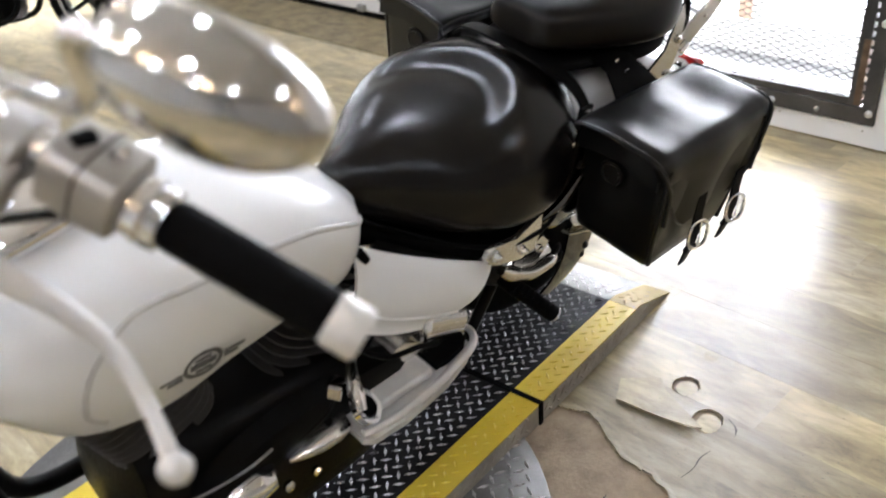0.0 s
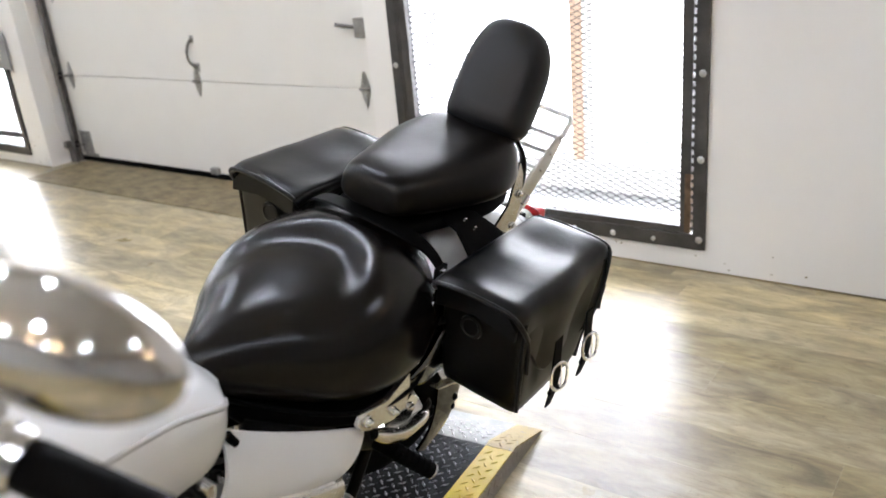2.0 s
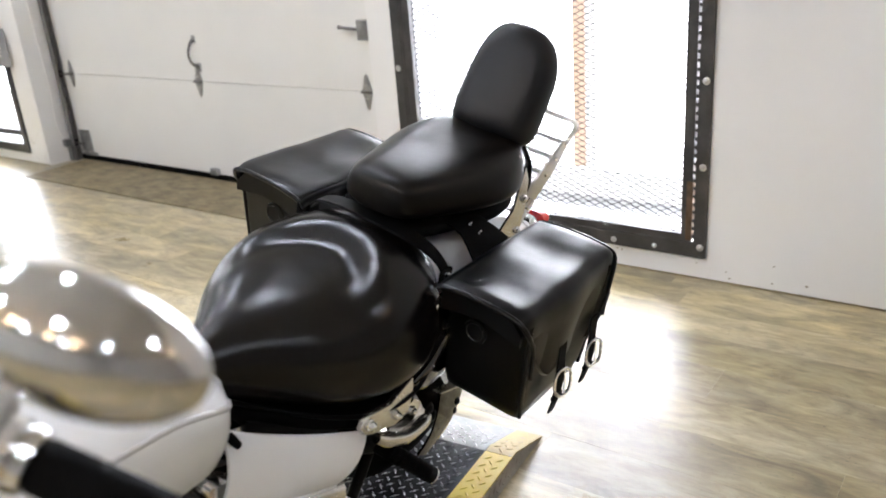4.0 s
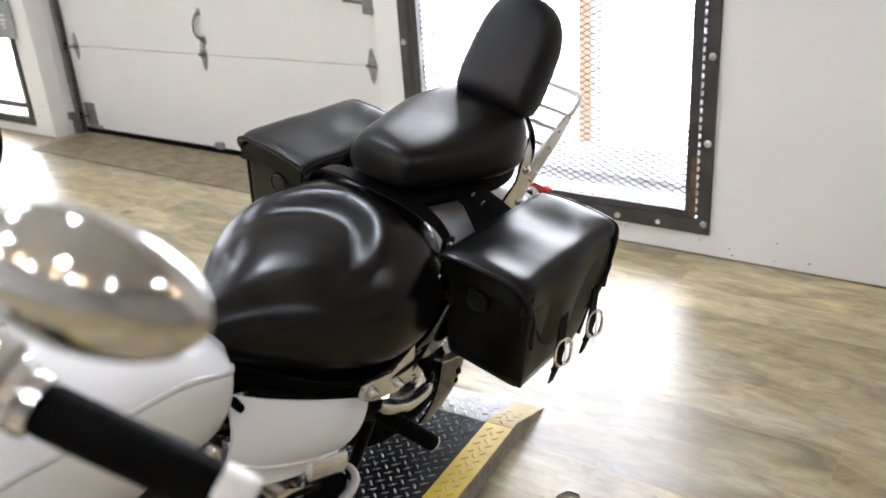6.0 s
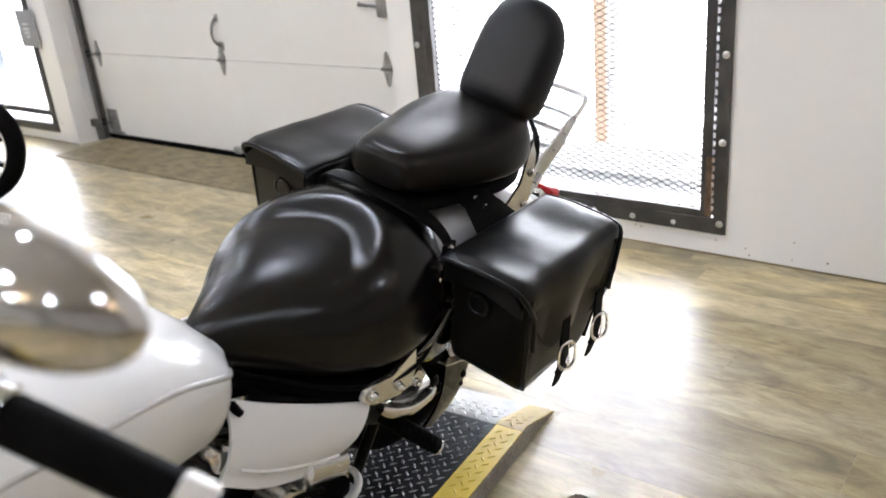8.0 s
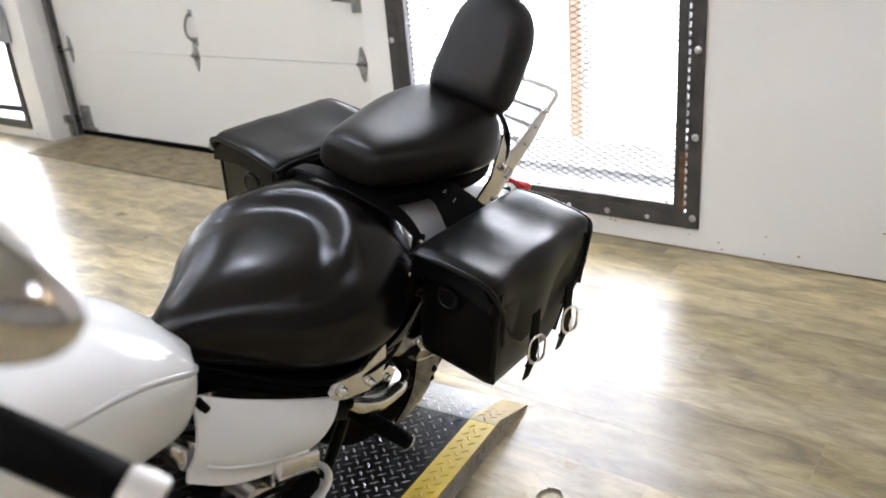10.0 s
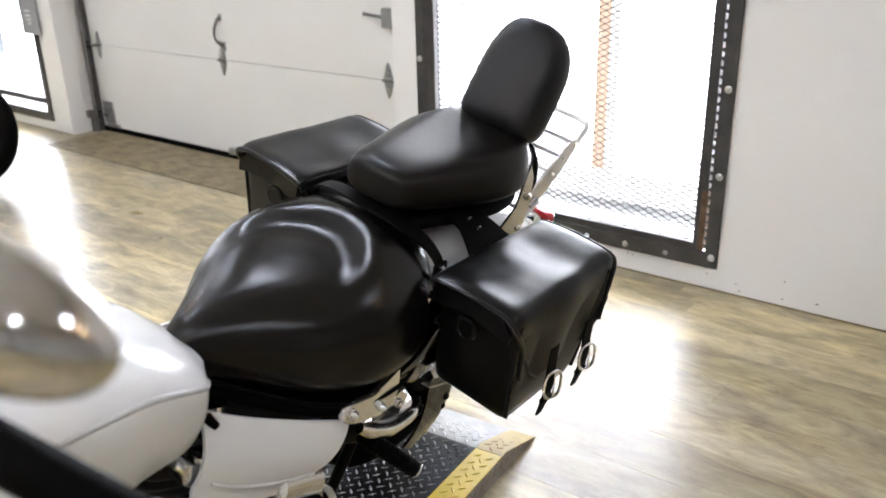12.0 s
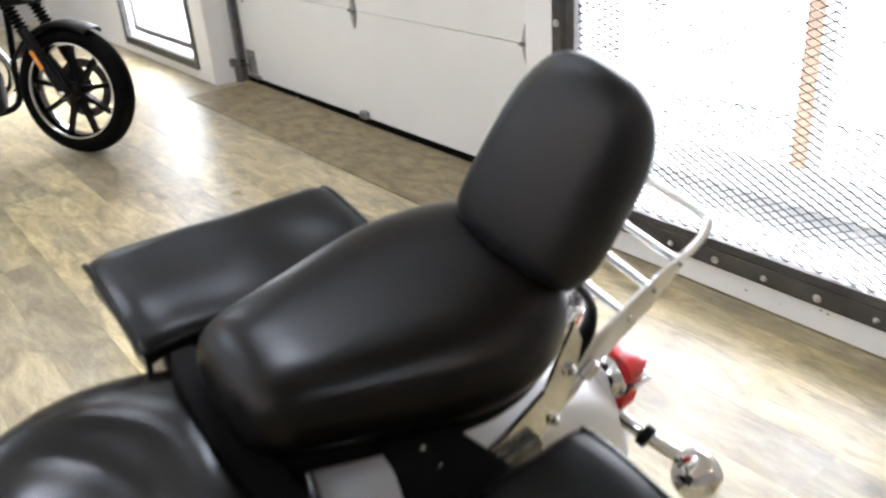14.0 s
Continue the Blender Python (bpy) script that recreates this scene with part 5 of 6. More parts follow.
# side cover: a curved white panel under the seat's front
for sg in (-1, 1):
    bm = B()
    top = [(0.912, 0.106, 0.640), (0.975, 0.132, 0.606), (1.06, 0.168, 0.572), (1.160, 0.190, 0.528)]
    low = [(0.868, 0.150, 0.520), (0.925, 0.168, 0.484), (0.99, 0.182, 0.462), (1.048, 0.190, 0.452)]
    tp, lp = smooth_path(top, 6), smooth_path(low, 6)
    outer, inner = [], []
    for a, b in zip(tp, lp):
        o, n_ = [], []
        for k in range(13):
            s = k / 12
            p = a.lerp(b, s)
            p = Vector((p.x, p.y + 0.020 * math.sin(min(1, s * 1.15) * math.pi) ** 0.8, p.z))
            o.append(Vector((p.x, sg * p.y, p.z)))
            n_.append(Vector((p.x, sg * (p.y - 0.006), p.z)))
        outer.append(o)
        inner.append(n_)
    loft(bm, [o + list(reversed(n_)) for o, n_ in zip(outer, inner)])
    sc = part("side_cover", bm, M_PAINT, bike, "white painted side cover", 45)
    part("pressed_line", tube(B(), [Vector((o[9].x, o[9].y + sg * 0.0005, o[9].z)) for o in outer[2:]], 0.0032, 8), M_PAINT, sc)
part("cover_rubber", tube(B(), [(0.915, -0.118, 0.635), (0.925, -0.125, 0.615)], 0.008, 8), M_RUBBER, bike)

# ---- frame, engine, drive ----
part("battery_box", loft(B(), [superring((x, 0, z), (0, 1, 0), (0, 0, 1), b, h, 5, 24) for x, z, b, h in ((0.90, 0.47, 0.085, 0.10), (0.96, 0.465, 0.112, 0.115), (1.08, 0.455, 0.128, 0.115), (1.18, 0.45, 0.125, 0.10), (1.22, 0.46, 0.10, 0.08))]), M_BLACKMETAL, bike, "black battery box")
for sg in (-1, 1):
    part("frame_tube", tube(B(), [(0.30, sg * 0.03, 0.78), (0.36, sg * 0.10, 0.45), (0.42, sg * 0.13, 0.20), (0.60, sg * 0.14, 0.155), (0.95, sg * 0.14, 0.16), (1.10, sg * 0.13, 0.24), (1.16, sg * 0.12, 0.42), (1.20, sg * 0.12, 0.53)], 0.018, 10, 6), M_BLACKMETAL, bike)
    part("swingarm", tube(B(), [(1.10, 0.03 + sg * 0.10, 0.30), (1.35, 0.04 + sg * 0.09, 0.31), (1.60, 0.045 + sg * 0.085, 0.325)], [0.022, 0.018, 0.016], 10, 4, 1.3), M_BLACKMETAL, bike)
part("frame_spine", tube(B(), [(0.28, 0, 0.80), (0.6, 0, 0.62), (0.95, 0, 0.585), (1.20, 0, 0.56)], 0.024, 10, 5), M_BLACKMETAL, bike)
eng = part("engine_case", loft(B(), [superring((x, 0, z), (0, 1, 0), (0, 0, 1), b, h, 4, 28) for x, z, b, h in ((0.50, 0.30, 0.05, 0.06), (0.53, 0.30, 0.12, 0.12), (0.62, 0.29, 0.145, 0.14), (0.80, 0.285, 0.15, 0.135), (0.95, 0.29, 0.145, 0.125), (1.03, 0.30, 0.11, 0.10), (1.06, 0.30, 0.05, 0.05))]), M_BLACKMETAL, bike, "black engine case")
for cx, tilt in ((0.62, -22), (0.83, 24)):
    cm = Matrix.Translation((cx, 0, 0.36)) @ pose(0, 0, 0, 0, tilt, 0)
    cyl = part("cylinder", loft(B(), [[cm @ p for p in superring((0, 0, z), (1, 0, 0), (0, 1, 0), 0.062, 0.066, 3, 24)] for z in (0.0, 0.24)]), M_BLACKMETAL, eng, "black finned cylinder")
    for k in range(11):
        z = 0.03 + k * 0.0185
        bm = B()
        loft(bm, [[cm @ p for p in superring((0, 0, zz), (1, 0, 0), (0, 1, 0), r, r * 1.08, 4, 28)] for zz, r in ((z, 0.082), (z + 0.0022, 0.090), (z + 0.0048, 0.090), (z + 0.007, 0.082))])
        part("fin", bm, M_STEEL, cyl)
    part("head_cover", loft(B(), [[cm @ p for p in superring((0, 0, z), (1, 0, 0), (0, 1, 0), r, r * 1.05, 3.5, 24)] for z, r in ((0.235, 0.08), (0.25, 0.085), (0.27, 0.078), (0.28, 0.05))]), M_CHROME, cyl, "chrome rocker cover")
part("primary_cover", loft(B(), [superring((0.80, -y, 0.30), (1, 0, 0.06), (0, 0, 1), rx, rz, 2.8, 36) for y, rx, rz in ((0.14, 0.22, 0.125), (0.175, 0.215, 0.12), (0.186, 0.20, 0.105), (0.190, 0.12, 0.06))]), M_BLACKMETAL, bike, "black primary cover")
part("sprocket_cover", loft(B(), [superring((1.055, -y, 0.345), (1, 0, -0.2), (0, 0, 1), rx, rz, 3, 28) for y, rx, rz in ((0.12, 0.105, 0.075), (0.165, 0.10, 0.07), (0.178, 0.085, 0.055), (0.18, 0.03, 0.02))]), M_ALU, bike, "polished sprocket cover")
part("solenoid", lathe(B(), [(-0.055, 0.025), (-0.05, 0.033), (0.05, 0.033), (0.055, 0.025)], (1.06, -0.168, 0.435), (1, 0, -0.45), 18), M_ALU, bike)
part("cable", tube(B(), [(0.86, -0.15, 0.50), (0.92, -0.19, 0.455), (0.99, -0.20, 0.44), (1.05, -0.19, 0.40)], 0.005, 8, 6), M_RUBBER, bike, "black cable")
part("hose_clamp", lathe(B(), [(-0.009, 0.016), (0.009, 0.016), (0.009, 0.013), (-0.009, 0.013)], (0.905, -0.125, 0.555), (0.5, 0.2, 1), 14, True), M_CHROME, bike)
part("intake_cover", loft(B(), [superring((0.885, -y, 0.545), (1, 0, -0.7), (0, 0, 1), r, r, 2.5, 18) for y, r in ((0.09, 0.03), (0.125, 0.03), (0.135, 0.024), (0.138, 0.01))]), M_ALU, bike)
# exhausts on the far side
for z in (0.26, 0.36):
    part("exhaust", tube(B(), [(0.56, 0.12, 0.52), (0.52, 0.20, 0.40), (0.66, 0.22, z), (1.1, 0.23, z - 0.01), (1.75, 0.24, z + 0.02)], [0.022, 0.022, 0.026, 0.04, 0.042], 14, 6), M_CHROME, bike, "chrome exhaust pipe")
# shock-side bracket, passenger peg
PEG0, PEG1 = Vector((1.214, -0.170, 0.455)), Vector((1.297, -0.258, 0.372))
pg = part("passenger_peg", tube(B(), [PEG0, PEG0.lerp(PEG1, 0.4), PEG1], [0.015, 0.0165, 0.0165], 12), M_RUBBER, bike, "black rubber passenger peg")
for s in np.linspace(0.25, 0.9, 8):
    p, d = PEG0.lerp(PEG1, s), (PEG1 - PEG0).normalized()
    part("rib", lathe(B(), [(-0.003, 0.0160), (-0.002, 0.0176), (0.002, 0.0176), (0.003, 0.0160)], p, d, 12), M_RUBBER, pg)
part("peg_tip", lathe(B(), [(0, 0.016), (0.004, 0.016), (0.007, 0.011), (0.008, 0.001)], PEG1, PEG1 - PEG0, 12), M_ALU, pg, "metal peg tip")
part("peg_mount", loft(B(), [superring((x, -0.15, z), (0, 1, 0), (0.3, 0, 1), 0.03, r, 4, 16) for x, z, r in ((1.165, 0.485, 0.022), (1.20, 0.465, 0.026), (1.23, 0.445, 0.022))]), M_BLACKMETAL, bike)
part("stand_leg", tube(B(), [(0.60, -0.12, 0.15), (0.63, -0.17, 0.10), (0.66, -0.225, 0.062)], [0.012, 0.011, 0.014], 10, 4), M_BLACKMETAL, bike, "black side stand, folded out")

# floorboard and shifter
fb = part("floorboard", loft(B(), [[Vector((x, y0, z)), Vector((x, y1, z)), Vector((x, y1, z + 0.014)), Vector((x, y0, z + 0.014))] for x, y0, y1, z in ((0.835, -0.245, -0.205, 0.352), (0.85, -0.256, -0.165, 0.350), (0.92, -0.258, -0.155, 0.347), (1.03, -0.245, -0.145, 0.345), (1.10, -0.225, -0.14, 0.345), (1.125, -0.20, -0.145, 0.346))]), M_BRUSH, bike, "polished floorboard rim")
part("board_rim", tube(B(), [(0.842, -0.236, 0.368), (0.90, -0.246, 0.368), (1.00, -0.240, 0.368), (1.09, -0.224, 0.368), (1.128, -0.208, 0.370), (1.140, -0.185, 0.372), (1.132, -0.160, 0.372)], [0.007, 0.008, 0.008, 0.008, 0.0075, 0.0065, 0.004], 10, 5), M_BRUSH, fb, "bright rolled board rim")
part("board_rubber", loft(B(), [[Vector((x, y0, 0.3605)), Vector((x, y1, 0.3605)), Vector((x, y1, 0.374)), Vector((x, y0, 0.374))] for x, y0, y1 in ((1.030, -0.212, -0.150), (1.06, -0.214, -0.148), (1.105, -0.206, -0.148), (1.120, -0.196, -0.150))]), M_RUBBER, fb, "black rubber tread")
# added block: gives shape to a pale reflection of the primary cover
part("reflection_block", box(B(), 0.895, 1.012, -0.222, -0.135, 0.3645, 0.386, 0.006), M_BRUSH, fb, "pale raised block in place of the primary cover's reflection")
sh = part("shift_lever", tube(B(), [(0.892, -0.140, 0.425), (0.868, -0.172, 0.432), (0.850, -0.206, 0.428), (0.842, -0.228, 0.415)], [0.010, 0.012, 0.014, 0.010], 12, 4), M_CHROME, bike, "chrome heel shifter")
part("shift_ring", lathe(B(), [(-0.006, 0.020), (-0.006, 0.030), (0.006, 0.030), (0.006, 0.020)], (0.856, -0.222, 0.408), (0.45, -0.5, 0.75), 22, True), M_CHROME, sh)
part("shift_pad", loft(B(), [superring((0.856, -0.222, 0.403 + h), (1, 0, 0), (0, 1, 0.3), 0.019, 0.017, 2.4, 18) for h in (0.0, 0.008)]), M_RUBBER, sh, "black rubber shifter pad")
part("shift_clamp", box(B(), -0.017, 0.017, -0.013, 0.013, -0.014, 0.014, 0.004, m=Matrix.Translation((0.836, -0.172, 0.424)) @ pose(0, 0, 0, 0, 12, 35)), M_CHROME, sh)
part("shift_rod", tube(B(), [(0.836, -0.172, 0.420), (0.81, -0.185, 0.40), (0.77, -0.185, 0.38), (0.70, -0.18, 0.355)], 0.0055, 8, 4), M_BLACKMETAL, sh)
bb2 = part("board_bracket", loft(B(), [superring((x, y, z), (0.2, 1, 0), (0, 0, 1), b, h, 3, 20) for x, y, z, b, h in ((0.728, -0.192, 0.352, 0.006, 0.005), (0.750, -0.193, 0.358, 0.017, 0.009), (0.785, -0.195, 0.364, 0.026, 0.012), (0.815, -0.196, 0.368, 0.028, 0.012), (0.838, -0.196, 0.370, 0.022, 0.008))]), M_ALU, bike, "polished forward control bracket")
part("bracket_hole", lathe(B(), [(-0.004, 0.0075), (0.006, 0.0075)], (0.806, -0.190, 0.376), (0, -0.2, 1), 14), M_BLACKMETAL, bb2)
part("lower_cover", loft(B(), [superring((x, -0.175, z), (0, 1, 0), (0, 0, 1), b, h, 2.6, 22) for x, z, b, h in ((0.605, 0.325, 0.012, 0.01), (0.628, 0.332, 0.034, 0.026), (0.665, 0.336, 0.042, 0.030), (0.695, 0.334, 0.036, 0.024), (0.712, 0.330, 0.012, 0.01))]), M_CHROME, bike, "chrome forward cover")
part("cover_cap", lathe(B(), [(0, 0.016), (0.006, 0.016), (0.009, 0.010), (0.009, 0.001)], (0.688, -0.182, 0.360), (0.3, -0.3, 1), 16), M_BLACKMETAL, bike)
part("frame_bolt", lathe(B(), [(0, 0.010), (0.008, 0.010), (0.011, 0.004)], (0.72, -0.20, 0.30), (0, -1, 0.3), 6), M_CHROME, bike)
part("frame_bolt", lathe(B(), [(0, 0.008), (0.008, 0.008), (0.011, 0.004)], (0.775, -0.20, 0.29), (0, -1, 0.3), 6), M_CHROME, bike)
# thin bright guard rail along the engine's foot
part("guard_rail", tube(B(), [(0.50, -0.175, 0.42), (0.56, -0.19, 0.405), (0.64, -0.195, 0.40), (0.70, -0.19, 0.402)], 0.0024, 8, 5), M_TRACK, bike)


# wheels
def wheel(name, c, r, w, label):
    wh = part(name, lathe(B(), [(-w * 0.42, r * 0.66), (-w * 0.5, r * 0.74), (-w * 0.5, r * 0.84), (-w * 0.38, r * 0.95), (-w * 0.16, r * 0.995), (0, r), (w * 0.16, r * 0.995), (w * 0.38, r * 0.95), (w * 0.5, r * 0.84), (w * 0.5, r * 0.74), (w * 0.42, r * 0.66)], c, (0, 1, 0), 56, True), M_RUBBER, bike, label)
    part("rim", lathe(B(), [(-w * 0.40, r * 0.68), (-w * 0.42, r * 0.66), (-w * 0.25, r * 0.60), (w * 0.25, r * 0.60), (w * 0.42, r * 0.66), (w * 0.40, r * 0.68)], c, (0, 1, 0), 56, True), M_ALU, wh)
    part("hub", lathe(B(), [(-0.09, 0.03), (-0.06, 0.05), (0.06, 0.05), (0.09, 0.03)], c, (0, 1, 0), 24), M_CHROME, wh)
    for k in range(9):
        a = 2 * math.pi * k / 9
        d = Vector((math.cos(a), 0, math.sin(a)))
        part("spoke", tube(B(), [Vector(c) + d * 0.04, Vector(c) + d * r * 0.62], [0.013, 0.010], 8), M_ALU, wh)
    return wh


wheel("rear_wheel", Vector((1.60, 0.045, 0.325)), 0.308, 0.13, "rear wheel with black tyre")
wheel("front_wheel", Vector((-0.06, 0, 0.33)), 0.325, 0.12, "front wheel with black tyre")
bm = B()
loft(bm, [[Vector((-0.06 + (0.36 - 0.035 * (1 - math.cos(f))) * math.cos(a), 0.085 * math.sin(f), 0.33 + (0.36 - 0.035 * (1 - math.cos(f))) * math.sin(a))) for f in np.linspace(-1.6, 1.6, 11)] + [Vector((-0.06 + (0.353 - 0.035 * (1 - math.cos(f))) * math.cos(a), 0.080 * math.sin(f), 0.33 + (0.353 - 0.035 * (1 - math.cos(f))) * math.sin(a))) for f in np.linspace(1.6, -1.6, 11)] for a in np.linspace(radians(15), radians(165), 24)])
part("front_fender", bm, M_PAINT, bike, "white painted front fender", 50)

# ---- fork, bars, controls ----
for sg in (-1, 1):
    fk = part("fork_leg", tube(B(), [(-0.05, sg * 0.10, 0.33), (0.10, sg * 0.10, 0.60)], 0.031, 16), M_ALU, bike, "polished fork leg")
    part("fork_tube", tube(B(), [(0.10, sg * 0.10, 0.60), (0.24, sg * 0.10, 0.86), (0.29, sg * 0.10, 0.945)], 0.022, 16), M_CHROME, fk)
    part("fork_cover", tube(B(), [(0.165, sg * 0.10, 0.72), (0.275, sg * 0.10, 0.92)], 0.032, 16), M_CHROME, fk)
part("top_clamp", box(B(), 0.255, 0.335, -0.135, 0.135, 0.925, 0.955, 0.012), M_CHROME, bike, "chrome top clamp")
hl = part("headlamp", lathe(B(), [(-0.10, 0.02), (-0.085, 0.06), (-0.03, 0.088), (0.03, 0.096), (0.045, 0.098), (0.055, 0.092)], (0.145, 0, 0.845), (-1, 0, 0.05), 32), M_CHROME, bike, "chrome headlamp")
part("headlamp_lens", lathe(B(), [(0.052, 0.090), (0.068, 0.07), (0.074, 0.03), (0.075, 0.002)], (0.145, 0, 0.845), (-1, 0, 0.05), 32), M_CLEAR, hl)
part("speedometer", lathe(B(), [(-0.03, 0.03), (-0.015, 0.05), (0.012, 0.053), (0.016, 0.048)], (0.30, 0, 0.985), (0.6, 0, 1), 28), M_CHROME, bike, "chrome speedometer housing")
GB, GE = Vector((0.4610, -0.4380, 1.1265)), Vector((0.5125, -0.5350, 1.0885))
GD = (GE - GB).normalized()
part("handlebar", tube(B(), [GE - GD * 0.01, GB - GD * 0.02, GB - GD * 0.10 + Vector((-0.008, 0, 0.003)), (0.345, -0.24, 1.105), (0.325, -0.13, 1.03), (0.31, -0.06, 0.985), (0.31, 0.06, 0.985), (0.325, 0.13, 1.02), (0.345, 0.24, 1.085), (0.42, 0.36, 1.128), (GB.x, -GB.y, GB.z), (GE.x, -GE.y, GE.z)], 0.0127, 14, 6), M_CHROME, bike, "chrome handlebar")
for sg in (-1, 1):
    part("riser", tube(B(), [(0.295, sg * 0.06, 0.945), (0.31, sg * 0.06, 0.985)], 0.022, 14), M_CHROME, bike)
for sg in (-1, 1):
    F = Matrix.Diagonal((1, -sg, 1, 1))
    b0, e0, d0 = (F @ GB, F @ GE, (F.to_3x3() @ GD))
    L = (e0 - b0).length
    gp = part("grip", lathe(B(), [(0.0, 0.0165), (0.003, 0.0178), (L * 0.5, 0.0180), (L - 0.004, 0.0178), (L, 0.0165)], b0, d0, 24), M_RUBBER, bike, "black rubber grip")
    ec = part("grip_end", lathe(B(), [(0, 0.0178), (0.003, 0.0190), (0.022, 0.0190), (0.026, 0.0165), (0.0265, 0.002)], e0, d0, 24), M_BRUSH, gp, "pale satin bar end")
    part("grip_collar", lathe(B(), [(-0.026, 0.019), (-0.024, 0.0215), (-0.015, 0.0225), (-0.013, 0.020), (-0.010, 0.0225), (-0.002, 0.0215), (0, 0.018)], b0, d0, 24), M_CHROME, gp)
    # switch housing, clamped on the bar
    side = d0.cross(Vector((0, 0, 1))).normalized() * (1 if sg < 0 else -1)
    up = Vector((0, 0, 1)) - d0 * d0.z
    up.normalize()
    hs = part("switch_housing", loft(B(), [superring(b0 - d0 * t + up * 0.002, up, side, r1, r2, 4, 28) for t, r1, r2 in ((0.027, 0.020, 0.022), (0.030, 0.0245, 0.027), (0.052, 0.0255, 0.028), (0.078, 0.024, 0.027), (0.082, 0.018, 0.02))]), M_CAST, bike, "grey alloy switch housing")
    part("switch", tube(B(), [b0 - d0 * 0.045 + up * 0.026, b0 - d0 * 0.038 + up * 0.040 + side * 0.004], [0.006, 0.003], 8), M_CHROME, hs)
    part("housing_seam", loft(B(), [superring(b0 - d0 * t + up * 0.002, up, side, 0.0262, 0.0288, 4, 28) for t in (0.0535, 0.0550)]), M_BLACKMETAL, hs, "dark split line")
    for t in (0.040, 0.068):
        part("screw_cap", lathe(B(), [(0, 0.0055), (0.003, 0.0055), (0.004, 0.003), (0.004, 0.0005)], b0 - d0 * t - side * 0.0275 + up * 0.004, -side, 12), M_STEEL, hs)
    part("switch_button", box(B(), -0.008, 0.008, -0.005, 0.005, -0.004, 0.006, 0.002, m=Matrix.Translation(b0 - d0 * 0.066 + up * 0.026)), M_RUBBER, hs)
    # lever bracket and lever
    lb = part("lever_bracket", loft(B(), [superring(b0 - d0 * t + fwd, up, side, r1, r2, 3, 24) for t, fwd, r1, r2 in ((0.088, Vector((-0.004, 0, 0)), 0.016, 0.018), (0.092, Vector((-0.006, 0, 0)), 0.021, 0.026), (0.118, Vector((-0.01, 0, 0)), 0.020, 0.026), (0.124, Vector((-0.01, 0, 0)), 0.014, 0.018))]), M_CAST, bike, "grey alloy lever bracket")
    lv0 = F @ Vector((0.352, -0.394, 1.142))
    pts = [lv0] + [F @ Vector(q) for q in ((0.363, -0.420, 1.124), (0.386, -0.442, 1.097), (0.400, -0.466, 1.072), (0.402, -0.496, 1.048), (0.398, -0.530, 1.024))]
    lev = part("lever", tube(B(), pts, [0.011, 0.0100, 0.008, 0.0065, 0.006, 0.0065], 14, 6, 0.6), M_BRUSH, bike, "pale satin alloy lever")
    part("lever_ball", ball(B(), pts[-1], 0.0112, 1, 1, 0.9), M_BRUSH, lev)
    part("pivot", lathe(B(), [(-0.016, 0.008), (0.016, 0.008), (0.018, 0.005)], lv0, (0, 0, 1), 12), M_BLACKMETAL, lev)
    part("lever_arm", tube(B(), [b0 - d0 * 0.105, lv0], [0.014, 0.013], 10), M_CAST, lb)

# mirrors
MC = Vector((0.4435, -0.5225, 1.2735))
MA = Vector((0.447, -0.886, -0.197)).normalized()     # long axis
MV = Vector((0.431, 0.720, -0.544)).normalized()         # the way the glass faces, roughly
MV = (MV - MA * MV.dot(MA)).normalized()
MU = MV.cross(MA)
